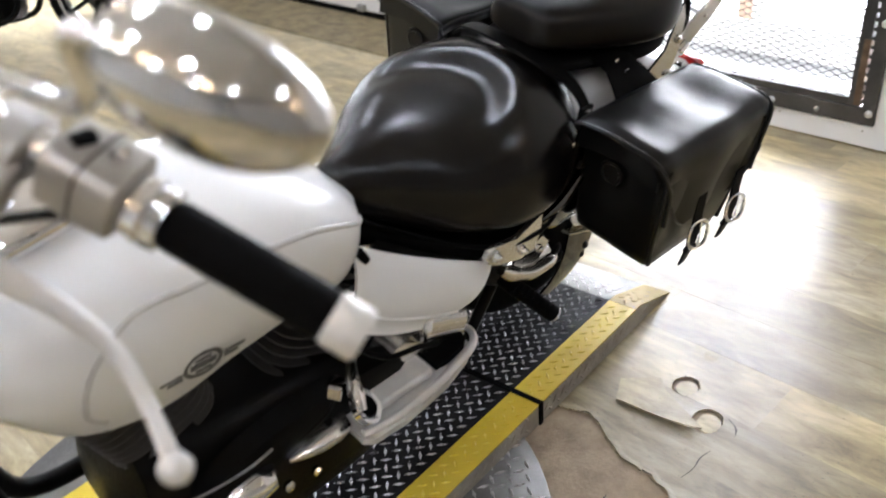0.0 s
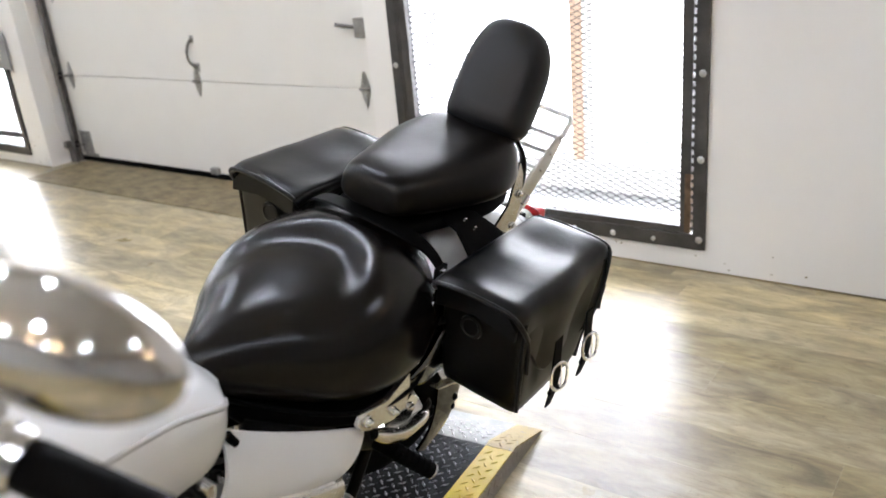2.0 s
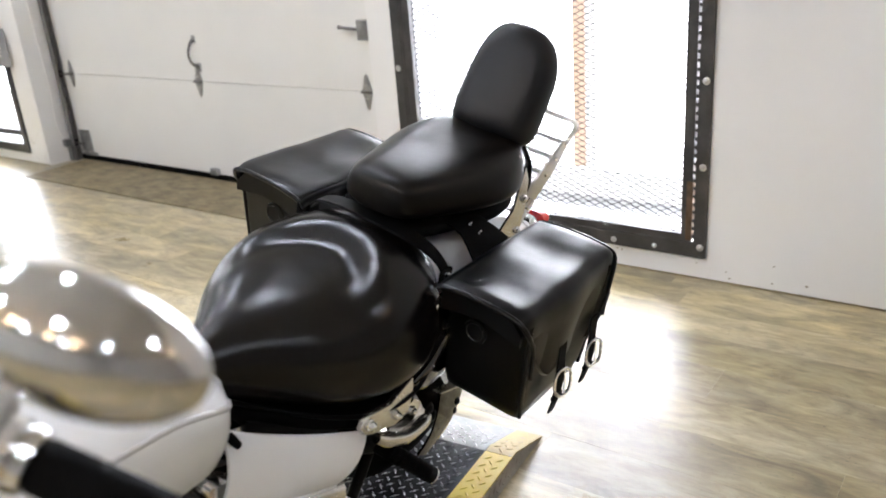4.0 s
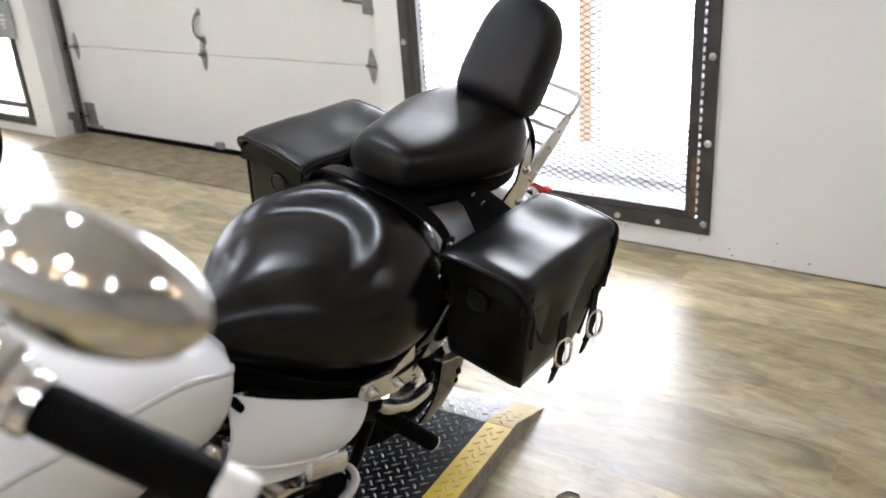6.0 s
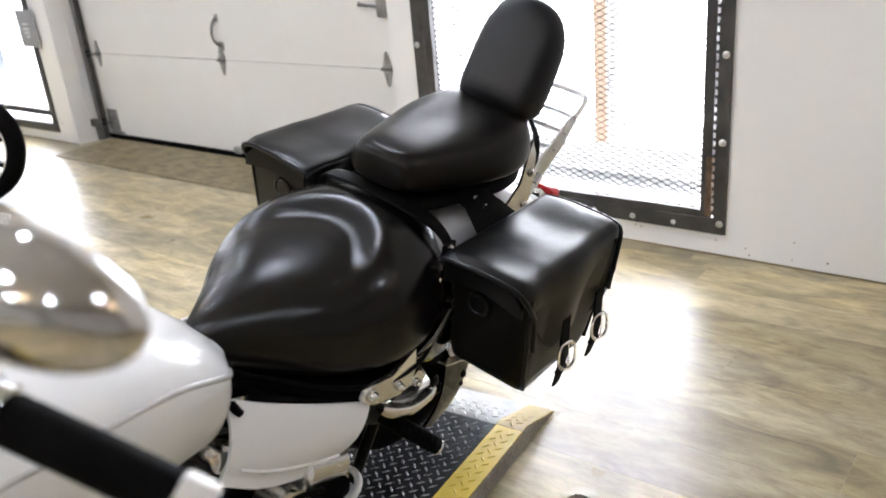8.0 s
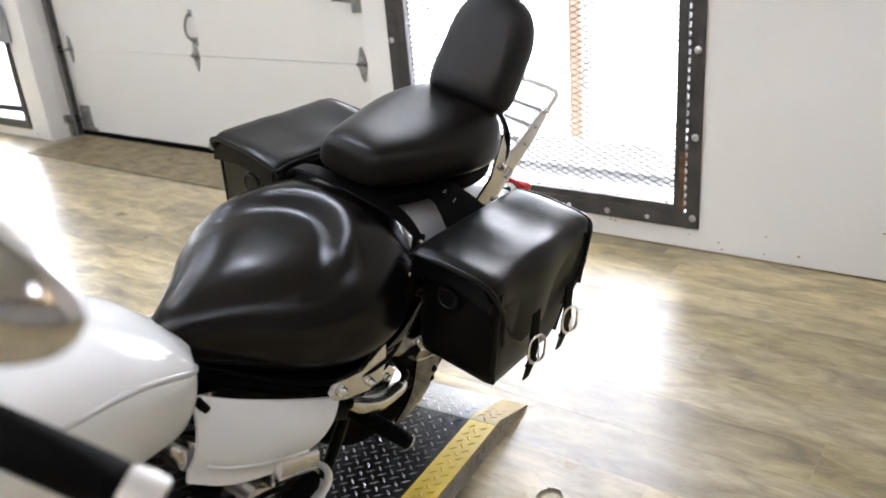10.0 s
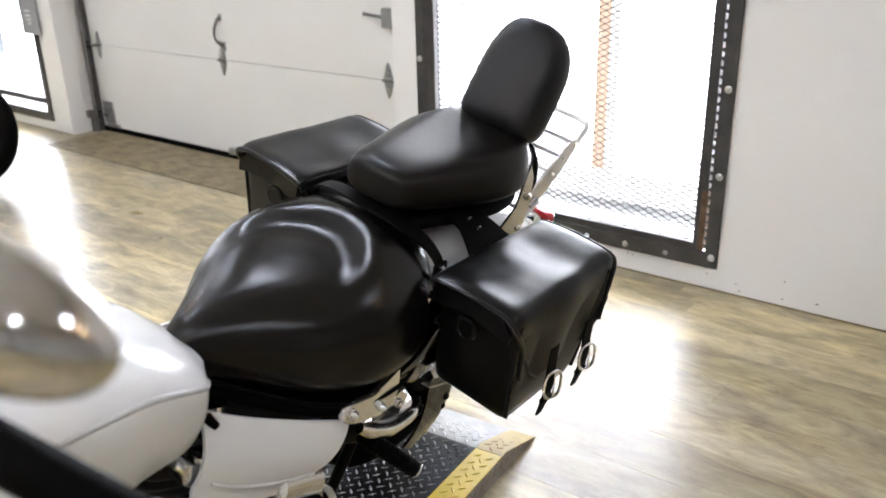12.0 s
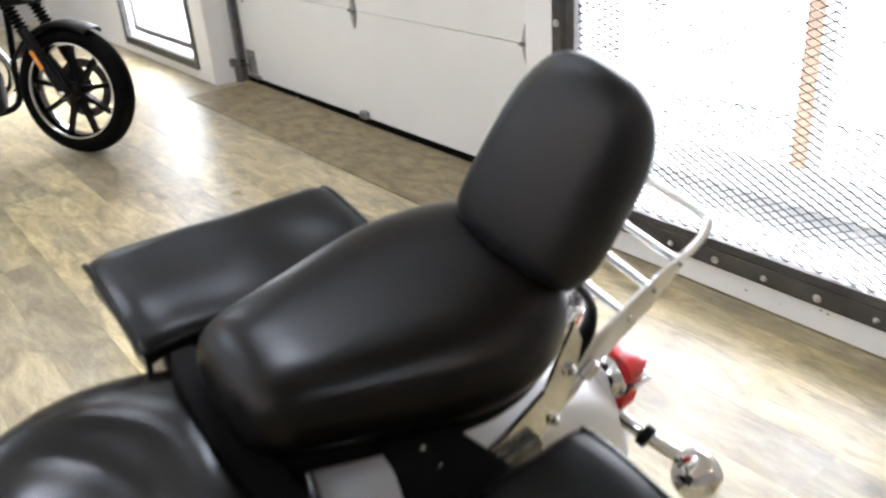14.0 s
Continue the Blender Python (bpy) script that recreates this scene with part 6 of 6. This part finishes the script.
for sg in (-1, 1):
    F = Matrix.Diagonal((1, -sg, 1, 1))
    c, a, v, u = F @ MC, F.to_3x3() @ MA, F.to_3x3() @ MV, F.to_3x3() @ MU
    rings = []
    for h, r in ((-0.0300, 0.02), (-0.0292, 0.20), (-0.0270, 0.38), (-0.0232, 0.55), (-0.0180, 0.71), (-0.0120, 0.84), (-0.0050, 0.95), (0.001, 0.995), (0.004, 1.0), (0.008, 0.985), (0.009, 0.95)):
        ring = []
        for k in range(48):
            t = 2 * math.pi * k / 48
            taper = 1 - 0.22 * math.cos(t)
            ring.append(c + v * h + a * (0.063 * r * math.cos(t)) + u * (0.0335 * r * math.sin(t) * (0.9 + 0.1 * taper)))
        rings.append(ring)
    mi = part("mirror", loft(B(), rings), M_SOFT, bike, "chrome teardrop mirror", 60)
    part("mirror_glass", loft(B(), [[c + v * h + a * (0.057 * math.cos(2 * math.pi * k / 40)) + u * (0.0295 * math.sin(2 * math.pi * k / 40)) for k in range(40)] for h in (0.0093, 0.0105)]), M_CHROME, mi, "mirror glass")
    part("mirror_stem", tube(B(), [c - v * 0.012 - a * 0.042, c - v * 0.010 - a * 0.066 + Vector((0, 0, -0.008)), c - a * 0.073 + Vector((0, 0, -0.045)), F @ (GB - GD * 0.118 + Vector((-0.012, 0, 0.045))), F @ (GB - GD * 0.108 + Vector((-0.01, 0, 0.015)))], [0.006, 0.007, 0.007, 0.006, 0.008], 10, 6), M_CHROME, mi)
    # front indicators
    fi = part("front_indicator", lathe(B(), [(-0.05, 0.006), (-0.04, 0.026), (-0.01, 0.036), (0.0, 0.037)], F @ Vector((0.215, -0.215, 0.80)), (-1, 0, 0), 20), M_CHROME, bike, "chrome bullet indicator")
    part("lens", lathe(B(), [(0.0005, 0.036), (0.012, 0.032), (0.018, 0.015), (0.019, 0.002)], F @ Vector((0.215, -0.215, 0.80)), (-1, 0, 0), 20), M_AMBER, fi, "amber lens")
    part("stalk", tube(B(), [F @ Vector((0.235, -0.19, 0.80)), F @ Vector((0.235, -0.11, 0.80))], 0.010, 10), M_CHROME, fi)
# cables from the bars
part("cable", tube(B(), [tuple(GB - GD * 0.11 + Vector((-0.03, 0, 0))), (0.36, -0.27, 1.10), (0.24, -0.16, 1.00), (0.24, -0.09, 0.80), (0.34, -0.09, 0.62)], 0.0055, 8, 6), M_RUBBER, bike, "black control cable")
part("cable", tube(B(), [tuple(GB - GD * 0.06 + Vector((-0.02, 0, -0.02))), (0.37, -0.26, 1.05), (0.28, -0.10, 0.97), (0.30, -0.05, 0.85)], 0.004, 8, 6), M_RUBBER, bike, "black control cable")

# ---- black motorcycle parked further back ----
K2 = Matrix.Translation((2.15, 5.06, 0)) @ pose(0, 0, 0, 6, 0, 128)      # local x runs to its rear
moto = thing("motorcycle", "black motorcycle with cast spoked front wheel parked on the floor", "motorcycle", K2)
c2, R2 = Vector((0, 0, 0.318)), 0.316
w2k = part("front_wheel", lathe(B(), [(-0.042, 0.235), (-0.05, 0.25), (-0.052, 0.275), (-0.042, 0.30), (-0.02, 0.314), (0, 0.316), (0.02, 0.314), (0.042, 0.30), (0.052, 0.275), (0.05, 0.25), (0.042, 0.235)], c2, (0, 1, 0), 56, True), M_RUBBER, moto, "front wheel with wide black tyre")
part("rim", lathe(B(), [(-0.043, 0.24), (-0.045, 0.232), (-0.03, 0.222), (0.03, 0.222), (0.045, 0.232), (0.043, 0.24)], c2, (0, 1, 0), 56, True), M_DCHROME, w2k, "dark cast rim")
for sg in (-1, 1):
    part("rim_edge", lathe(B(), [(-0.001, 0.231), (-0.001, 0.239), (0.002, 0.239), (0.002, 0.231)], c2 + Vector((0, sg * 0.0465, 0)), (0, 1, 0), 56, True), M_ALU, w2k, "machined silver rim edge")
part("hub", lathe(B(), [(-0.06, 0.02), (-0.045, 0.045), (0.045, 0.045), (0.06, 0.02)], c2, (0, 1, 0), 20), M_BLACKMETAL, w2k)
for k in range(9):
    a = 2 * math.pi * (k + 0.3) / 9
    d, n = Vector((math.cos(a), 0, math.sin(a))), Vector((-math.sin(a), 0, math.cos(a)))
    bm = B()
    loft(bm, [[c2 + d * r + n * w + Vector((0, t, 0)), c2 + d * r - n * w + Vector((0, t, 0)), c2 + d * r - n * w - Vector((0, t, 0)), c2 + d * r + n * w - Vector((0, t, 0))] for r, w, t in ((0.04, 0.017, 0.022), (0.13, 0.010, 0.016), (0.226, 0.012, 0.014))])
    part("spoke", bm, M_BLACKMETAL, w2k)
for sg in (-1, 1):
    if sg < 0:
        dk = part("brake_disc", lathe(B(), [(-0.0025, 0.105), (-0.0025, 0.148), (0.0025, 0.148), (0.0025, 0.105)], c2 + Vector((0, sg * 0.065, 0)), (0, 1, 0), 48, True), M_STEEL, w2k, "drilled steel brake disc")
        for k in range(18):
            a = 2 * math.pi * k / 18
            part("drill_hole", lathe(B(), [(-0.0032, 0.005), (0.0032, 0.005)], c2 + Vector((0.128 * math.cos(a), sg * 0.065, 0.128 * math.sin(a))), (0, 1, 0), 8), M_BLACKMETAL, dk)
    part("fork_slider", tube(B(), [c2 + Vector((-0.01, sg * 0.095, -0.02)), c2 + Vector((0.17, sg * 0.095, 0.31))], 0.027, 14), M_BLACKMETAL, moto)
    fg = part("fork_gaiter", tube(B(), [c2 + Vector((0.17, sg * 0.095, 0.31)), c2 + Vector((0.31, sg * 0.095, 0.56))], 0.020, 12), M_BLACKMETAL, moto)
    for k in range(9):
        p = c2 + Vector((0.17, sg * 0.095, 0.31)).lerp(Vector((0.25, sg * 0.095, 0.455)), k / 8)
        part("bellow", lathe(B(), [(-0.007, 0.021), (0, 0.034), (0.007, 0.021)], p, (0.14, 0, 0.25), 14), M_RUBBER, fg)
    part("reflector", box(B(), -0.010, 0.010, *sorted((sg * 0.124, sg * 0.129)), -0.05, 0.05, 0.002, m=Matrix.Translation(c2 + Vector((0.098, 0, 0.165))) @ pose(0, 0, 0, 0, 28, 0)), M_AMBER, moto, "amber side reflector")
    part("axle_nut", lathe(B(), [(0, 0.016), (0.018, 0.016), (0.024, 0.008)], c2 + Vector((0, sg * 0.11, 0)), (0, sg, 0), 8), M_CHROME, moto)
bm = B()
loft(bm, [[Vector((c2.x + (0.345 - 0.03 * (1 - math.cos(f))) * math.cos(a), 0.072 * math.sin(f), c2.z + (0.345 - 0.03 * (1 - math.cos(f))) * math.sin(a))) for f in np.linspace(-1.5, 1.5, 9)] + [Vector((c2.x + (0.338 - 0.03 * (1 - math.cos(f))) * math.cos(a), 0.067 * math.sin(f), c2.z + (0.338 - 0.03 * (1 - math.cos(f))) * math.sin(a))) for f in np.linspace(1.5, -1.5, 9)] for a in np.linspace(radians(28), radians(118), 18)])
part("front_fender", bm, M_BLACKMETAL, moto, "short black front fender", 50)
part("brake_caliper", box(B(), 0.06, 0.15, -0.10, -0.06, 0.30, 0.40, 0.012), M_BLACKMETAL, moto)
hl2 = part("headlamp", lathe(B(), [(-0.09, 0.02), (-0.06, 0.065), (0.02, 0.082), (0.04, 0.085)], (0.19, 0, 0.83), (-1, 0, 0), 28), M_BLACKMETAL, moto, "black round headlamp")
part("headlamp_lens", lathe(B(), [(0.038, 0.08), (0.055, 0.05), (0.06, 0.004)], (0.19, 0, 0.83), (-1, 0, 0), 28), M_CLEAR, hl2)
part("lower_clamp", box(B(), 0.20, 0.29, -0.13, 0.13, 0.735, 0.775, 0.012), M_BLACKMETAL, moto)
part("handlebar", tube(B(), [(0.46, -0.40, 1.02), (0.36, -0.28, 1.05), (0.33, -0.1, 0.98), (0.33, 0.1, 0.98), (0.36, 0.28, 1.05), (0.46, 0.40, 1.02)], 0.013, 12, 6), M_BLACKMETAL, moto, "black handlebar")
part("fuel_tank", body_loft(B(), [0.42, 0.48, 0.6, 0.75, 0.88, 0.95], [0.04, 0.09, 0.13, 0.13, 0.10, 0.04], [0.84, 0.88, 0.92, 0.90, 0.84, 0.78], [0.80, 0.82, 0.83, 0.82, 0.79, 0.76], [0.76, 0.73, 0.71, 0.71, 0.72, 0.74]), M_BLACKMETAL, moto, "black fuel tank", 60)
part("seat", body_loft(B(), [0.93, 1.0, 1.15, 1.3, 1.42], [0.06, 0.11, 0.14, 0.13, 0.07], [0.77, 0.76, 0.75, 0.78, 0.80], [0.77, 0.76, 0.76, 0.79, 0.80], [0.70, 0.67, 0.66, 0.68, 0.74]), M_SEAT, moto, "black seat", 60)
for sg in (-1, 1):
    part("frame_tube", tube(B(), [(0.34, sg * 0.03, 0.82), (0.42, sg * 0.09, 0.45), (0.50, sg * 0.11, 0.20), (0.95, sg * 0.11, 0.18), (1.08, sg * 0.1, 0.5), (1.3, sg * 0.1, 0.62)], 0.017, 10, 6), M_BLACKMETAL, moto)
en2 = part("engine_case", loft(B(), [superring((x, 0, z), (0, 1, 0), (0, 0, 1), b, h, 4, 24) for x, z, b, h in ((0.50, 0.30, 0.06, 0.07), (0.54, 0.30, 0.13, 0.12), (0.74, 0.29, 0.15, 0.14), (0.95, 0.30, 0.14, 0.12), (1.0, 0.30, 0.06, 0.06))]), M_BLACKMETAL, moto, "black engine case")
for cx, tilt in ((0.62, -22), (0.83, 22)):
    cm = Matrix.Translation((cx, 0, 0.38)) @ pose(0, 0, 0, 0, tilt, 0)
    for k in range(9):
        z = 0.03 + k * 0.022
        part("fin", loft(B(), [[cm @ p for p in superring((0, 0, zz), (1, 0, 0), (0, 1, 0), r, r, 4, 20)] for zz, r in ((z, 0.05), (z + 0.004, 0.088), (z + 0.009, 0.088), (z + 0.021, 0.05))]), M_BLACKMETAL, en2)
part("air_cleaner", lathe(B(), [(0, 0.085), (0.03, 0.09), (0.045, 0.08), (0.05, 0.02)], (0.72, -0.13, 0.60), (0, -1, 0), 28), M_BLACKMETAL, moto, "round black air cleaner")
part("exhaust", tube(B(), [(0.56, -0.13, 0.52), (0.52, -0.17, 0.38), (0.66, -0.2, 0.24), (1.1, -0.21, 0.24), (1.5, -0.22, 0.26)], [0.02, 0.02, 0.022, 0.036, 0.038], 12, 6), M_CHROME, moto, "chrome exhaust pipe")
part("foot_peg", tube(B(), [(0.62, -0.13, 0.27), (0.62, -0.30, 0.275)], 0.016, 10), M_RUBBER, moto)
rw = part("rear_wheel", lathe(B(), [(-0.06, 0.215), (-0.072, 0.25), (-0.06, 0.285), (-0.03, 0.308), (0, 0.312), (0.03, 0.308), (0.06, 0.285), (0.072, 0.25), (0.06, 0.215)], (1.49, 0, 0.313), (0, 1, 0), 48, True), M_RUBBER, moto, "rear wheel with black tyre")
part("rim", lathe(B(), [(-0.06, 0.22), (-0.06, 0.2), (0.06, 0.2), (0.06, 0.22)], (1.49, 0, 0.313), (0, 1, 0), 40, True), M_BLACKMETAL, rw)
part("hub", lathe(B(), [(-0.06, 0.05), (0.06, 0.05)], (1.49, 0, 0.313), (0, 1, 0), 20), M_BLACKMETAL, rw)
for k in range(9):
    a = 2 * math.pi * k / 9
    part("spoke", tube(B(), [(1.49 + 0.04 * math.cos(a), 0, 0.313 + 0.04 * math.sin(a)), (1.49 + 0.205 * math.cos(a), 0, 0.313 + 0.205 * math.sin(a))], 0.010, 6), M_BLACKMETAL, rw)
part("swingarm", tube(B(), [(0.98, -0.11, 0.30), (1.49, -0.11, 0.313)], 0.02, 8), M_BLACKMETAL, moto)
part("swingarm", tube(B(), [(0.98, 0.11, 0.30), (1.49, 0.11, 0.313)], 0.02, 8), M_BLACKMETAL, moto)

# ---- floor ----
floor = thing("floor", "worn wood-look vinyl plank floor", "floor", kind="structure")
part("subfloor", box(B(), X0 - T, WX + T, Y0 - T, Y1 + T, -0.12, -0.004), M_SUB, floor, "bare stained subfloor in the torn patches")

PW, PL = 0.182, 1.22
HOLES = [(1.652, 1.108, 0.036, 0.030, 0.2), (1.582, 1.012, 0.040, 0.032, 0.3)]   # torn patches: x, y, radii, turn


def in_hole(x, y, grow=1.0):
    # the large tear runs along the platform, its outer edge wandering with y
    edge = float(np.interp(y, (0.80, 0.98, 1.05, 1.10, 1.15, 1.22, 1.29, 1.34), (1.27, 1.355, 1.372, 1.374, 1.403, 1.439, 1.409, 1.38)))
    if 0.78 < y < 1.34 and 1.02 < x < edge + 0.05 * (grow - 1) + 0.012 * noise.noise((x * 30, y * 30, 7)):
        return True
    for cx, cy, rx, ry, a in HOLES:
        dx, dy = x - cx, y - cy
        p, q = dx * math.cos(a) + dy * math.sin(a), -dx * math.sin(a) + dy * math.cos(a)
        if (p / (rx * grow)) ** 2 + (q / (ry * grow)) ** 2 < 1 + 0.25 * noise.noise((x * 22, y * 22, cx)):
            return True
    return False


plank_mesh = {}


def plank(x, y, ln, w):
    key = round(ln, 2)
    if key not in plank_mesh:
        bm = B()
        box(bm, -w / 2 + 0.0001, w / 2 - 0.0001, -ln / 2 + 0.0001, ln / 2 - 0.0001, -0.004, 0.0, 0.0003, 1)
        me = mesh_of(bm, "plank")
        me.materials.append(M_PLANK)
        plank_mesh[key] = me
    ob = new("plank", plank_mesh[key])
    ob.location = (x, y, 0)
    ob.parent = floor
    return ob


far_v, far_f = [], []
ri = 0
xx = X0
rng = random.Random(5)
while xx < WX + 0.25:
    yy = Y0 - rng.random() * PL
    while yy < Y1:
        ya, yb = max(yy, Y0), min(yy + PL, Y1)
        cx, cy, ln = xx + PW / 2, (ya + yb) / 2, yb - ya
        edge = min(xx + PW, DX + 0.02)
        near = 0.6 < cx < 3.2 and -0.2 < cy < 8.0
        if ln > 0.05 and edge - xx > 0.02:
            torn = near and any(in_hole(x, y, 1.5) for x in np.linspace(xx, xx + PW, 6) for y in np.linspace(ya, yb, 40))
            if torn:
                n = 0
                bm = B()
                step = 0.0042
                nx, ny = int(PW / step), int(ln / step)
                grid = {}
                for i in range(nx):
                    for j in range(ny):
                        px, py = xx + (i + 0.5) * PW / nx, ya + (j + 0.5) * ln / ny
                        if in_hole(px, py):
                            continue
                        q = []
                        for a, b in ((0, 0), (1, 0), (1, 1), (0, 1)):
                            k = (i + a, j + b)
                            if k not in grid:
                                vx, vy = xx + (i + a) * PW / nx, ya + (j + b) * ln / ny
                                lift = 0.001 if in_hole(vx, vy, 1.25) else 0.0
                                d = min(math.hypot(vx - h[0], (vy - h[1]) * 1.3) / h[2] for h in HOLES)
                                if d < 1.9:
                                    lift = 0.004 * max(0, 1.9 - d) * max(0, noise.noise((vx * 14, vy * 14, 3)) + 0.25)
                                grid[k] = bm.verts.new((vx, vy, lift))
                            q.append(grid[k])
                        bm.faces.new(q)
                r = bmesh.ops.extrude_face_region(bm, geom=list(bm.faces))
                for v in r["geom"]:
                    if isinstance(v, bmesh.types.BMVert):
                        v.co.z -= 0.0035
                part("plank", bm, M_PLANK, floor, "torn plank with lifted broken edges")
            elif near and abs(edge - xx - PW) < 1e-6:
                plank(cx, cy, ln, PW)
            else:
                i = len(far_v)
                e = 0.0001
                far_v += [(xx + e, ya + e, 0), (edge - e, ya + e, 0), (edge - e, yb - e, 0), (xx + e, yb - e, 0),
                          (xx + e, ya + e, -0.004), (edge - e, ya + e, -0.004), (edge - e, yb - e, -0.004), (xx + e, yb - e, -0.004)]
                far_f += [(i, i + 1, i + 2, i + 3)] + [(i + k, i + 4 + k, i + 4 + (k + 1) % 4, i + (k + 1) % 4) for k in range(4)]
        yy += PL
    xx += PW
    ri += 1
me = bpy.data.meshes.new("far_planks")
me.from_pydata(far_v, [], far_f)
me.materials.append(M_PLANK)
ob = new("far_planks", me)
ob.parent = floor
ob["kind"] = "stuff"

# a broken plank corner standing proud beside the torn patch
bm = B()
flap = [(1.640, 1.165, 0.0), (1.605, 1.130, 0.003), (1.538, 1.000, 0.014), (1.528, 1.030, 0.011), (1.520, 1.075, 0.007), (1.516, 1.125, 0.004), (1.512, 1.20, 0.001), (1.58, 1.235, 0.0)]
loft(bm, [[Vector((x, y, z + 0.0006)) for x, y, z in flap], [Vector((x, y, z + 0.0036)) for x, y, z in flap]])
part("torn_flap", bm, M_PLANK, floor, "lifted broken corner of a plank")

# plank-coloured discs added to lighten the two small round tears, a gap open along the rim
for cx, cy, rx, ry, a in HOLES:
    bm = B()
    ring = []
    for z, g in ((-0.004, 0.80), (-0.0012, 0.76)):
        row = []
        for i in range(18):
            w = 2 * math.pi * i / 18
            k = g * (1 + 0.10 * noise.noise((math.cos(w) * 1.7, math.sin(w) * 1.7, cx * 9)))
            p, q = rx * k * math.cos(w), ry * k * math.sin(w)
            row.append(Vector((cx - 0.003 + p * math.cos(a) - q * math.sin(a), cy - 0.005 + p * math.sin(a) + q * math.cos(a), z)))
        ring.append(row)
    loft(bm, ring)
    part("filler", bm, M_PLANK, floor, "added plank-coloured disc lightening a round tear")

# dark cracks where the sheet has split, and a trodden-in grime streak beside them
for pts, w in (([(1.508, 0.960, 0), (1.475, 0.966, 0), (1.440, 0.961, 0), (1.402, 0.966, 0)], 0.0017),
               ([(1.618, 0.984, 0), (1.606, 0.962, 0), (1.592, 0.950, 0), (1.575, 0.945, 0)], 0.0026),
               ([(1.672, 1.080, 0), (1.682, 1.092, 0), (1.684, 1.108, 0)], 0.0020),
               ([(1.20, 1.02, -0.0036), (1.235, 1.045, -0.0036), (1.27, 1.052, -0.0036)], 0.0030)):
    path = smooth_path(pts, 5)
    left, right = [], []
    for i, p in enumerate(path):
        d = (path[min(i + 1, len(path) - 1)] - path[max(i - 1, 0)]).normalized()
        n_ = Vector((-d.y, d.x, 0))
        k = w * math.sin(math.pi * (i + 0.4) / len(path)) * (0.7 + 0.6 * noise.noise((p.x * 60, p.y * 60, 1.5)))
        left.append(p + n_ * k + Vector((0, 0, 0.0004)))
        right.append(p - n_ * k + Vector((0, 0, 0.0004)))
    bm = B()
    loft(bm, [[a, b, b + Vector((0, 0, 0.0006)), a + Vector((0, 0, 0.0006))] for a, b in zip(left, right)])
    part("crack", bm, M_CRACK, floor, "dark split in the vinyl sheet")
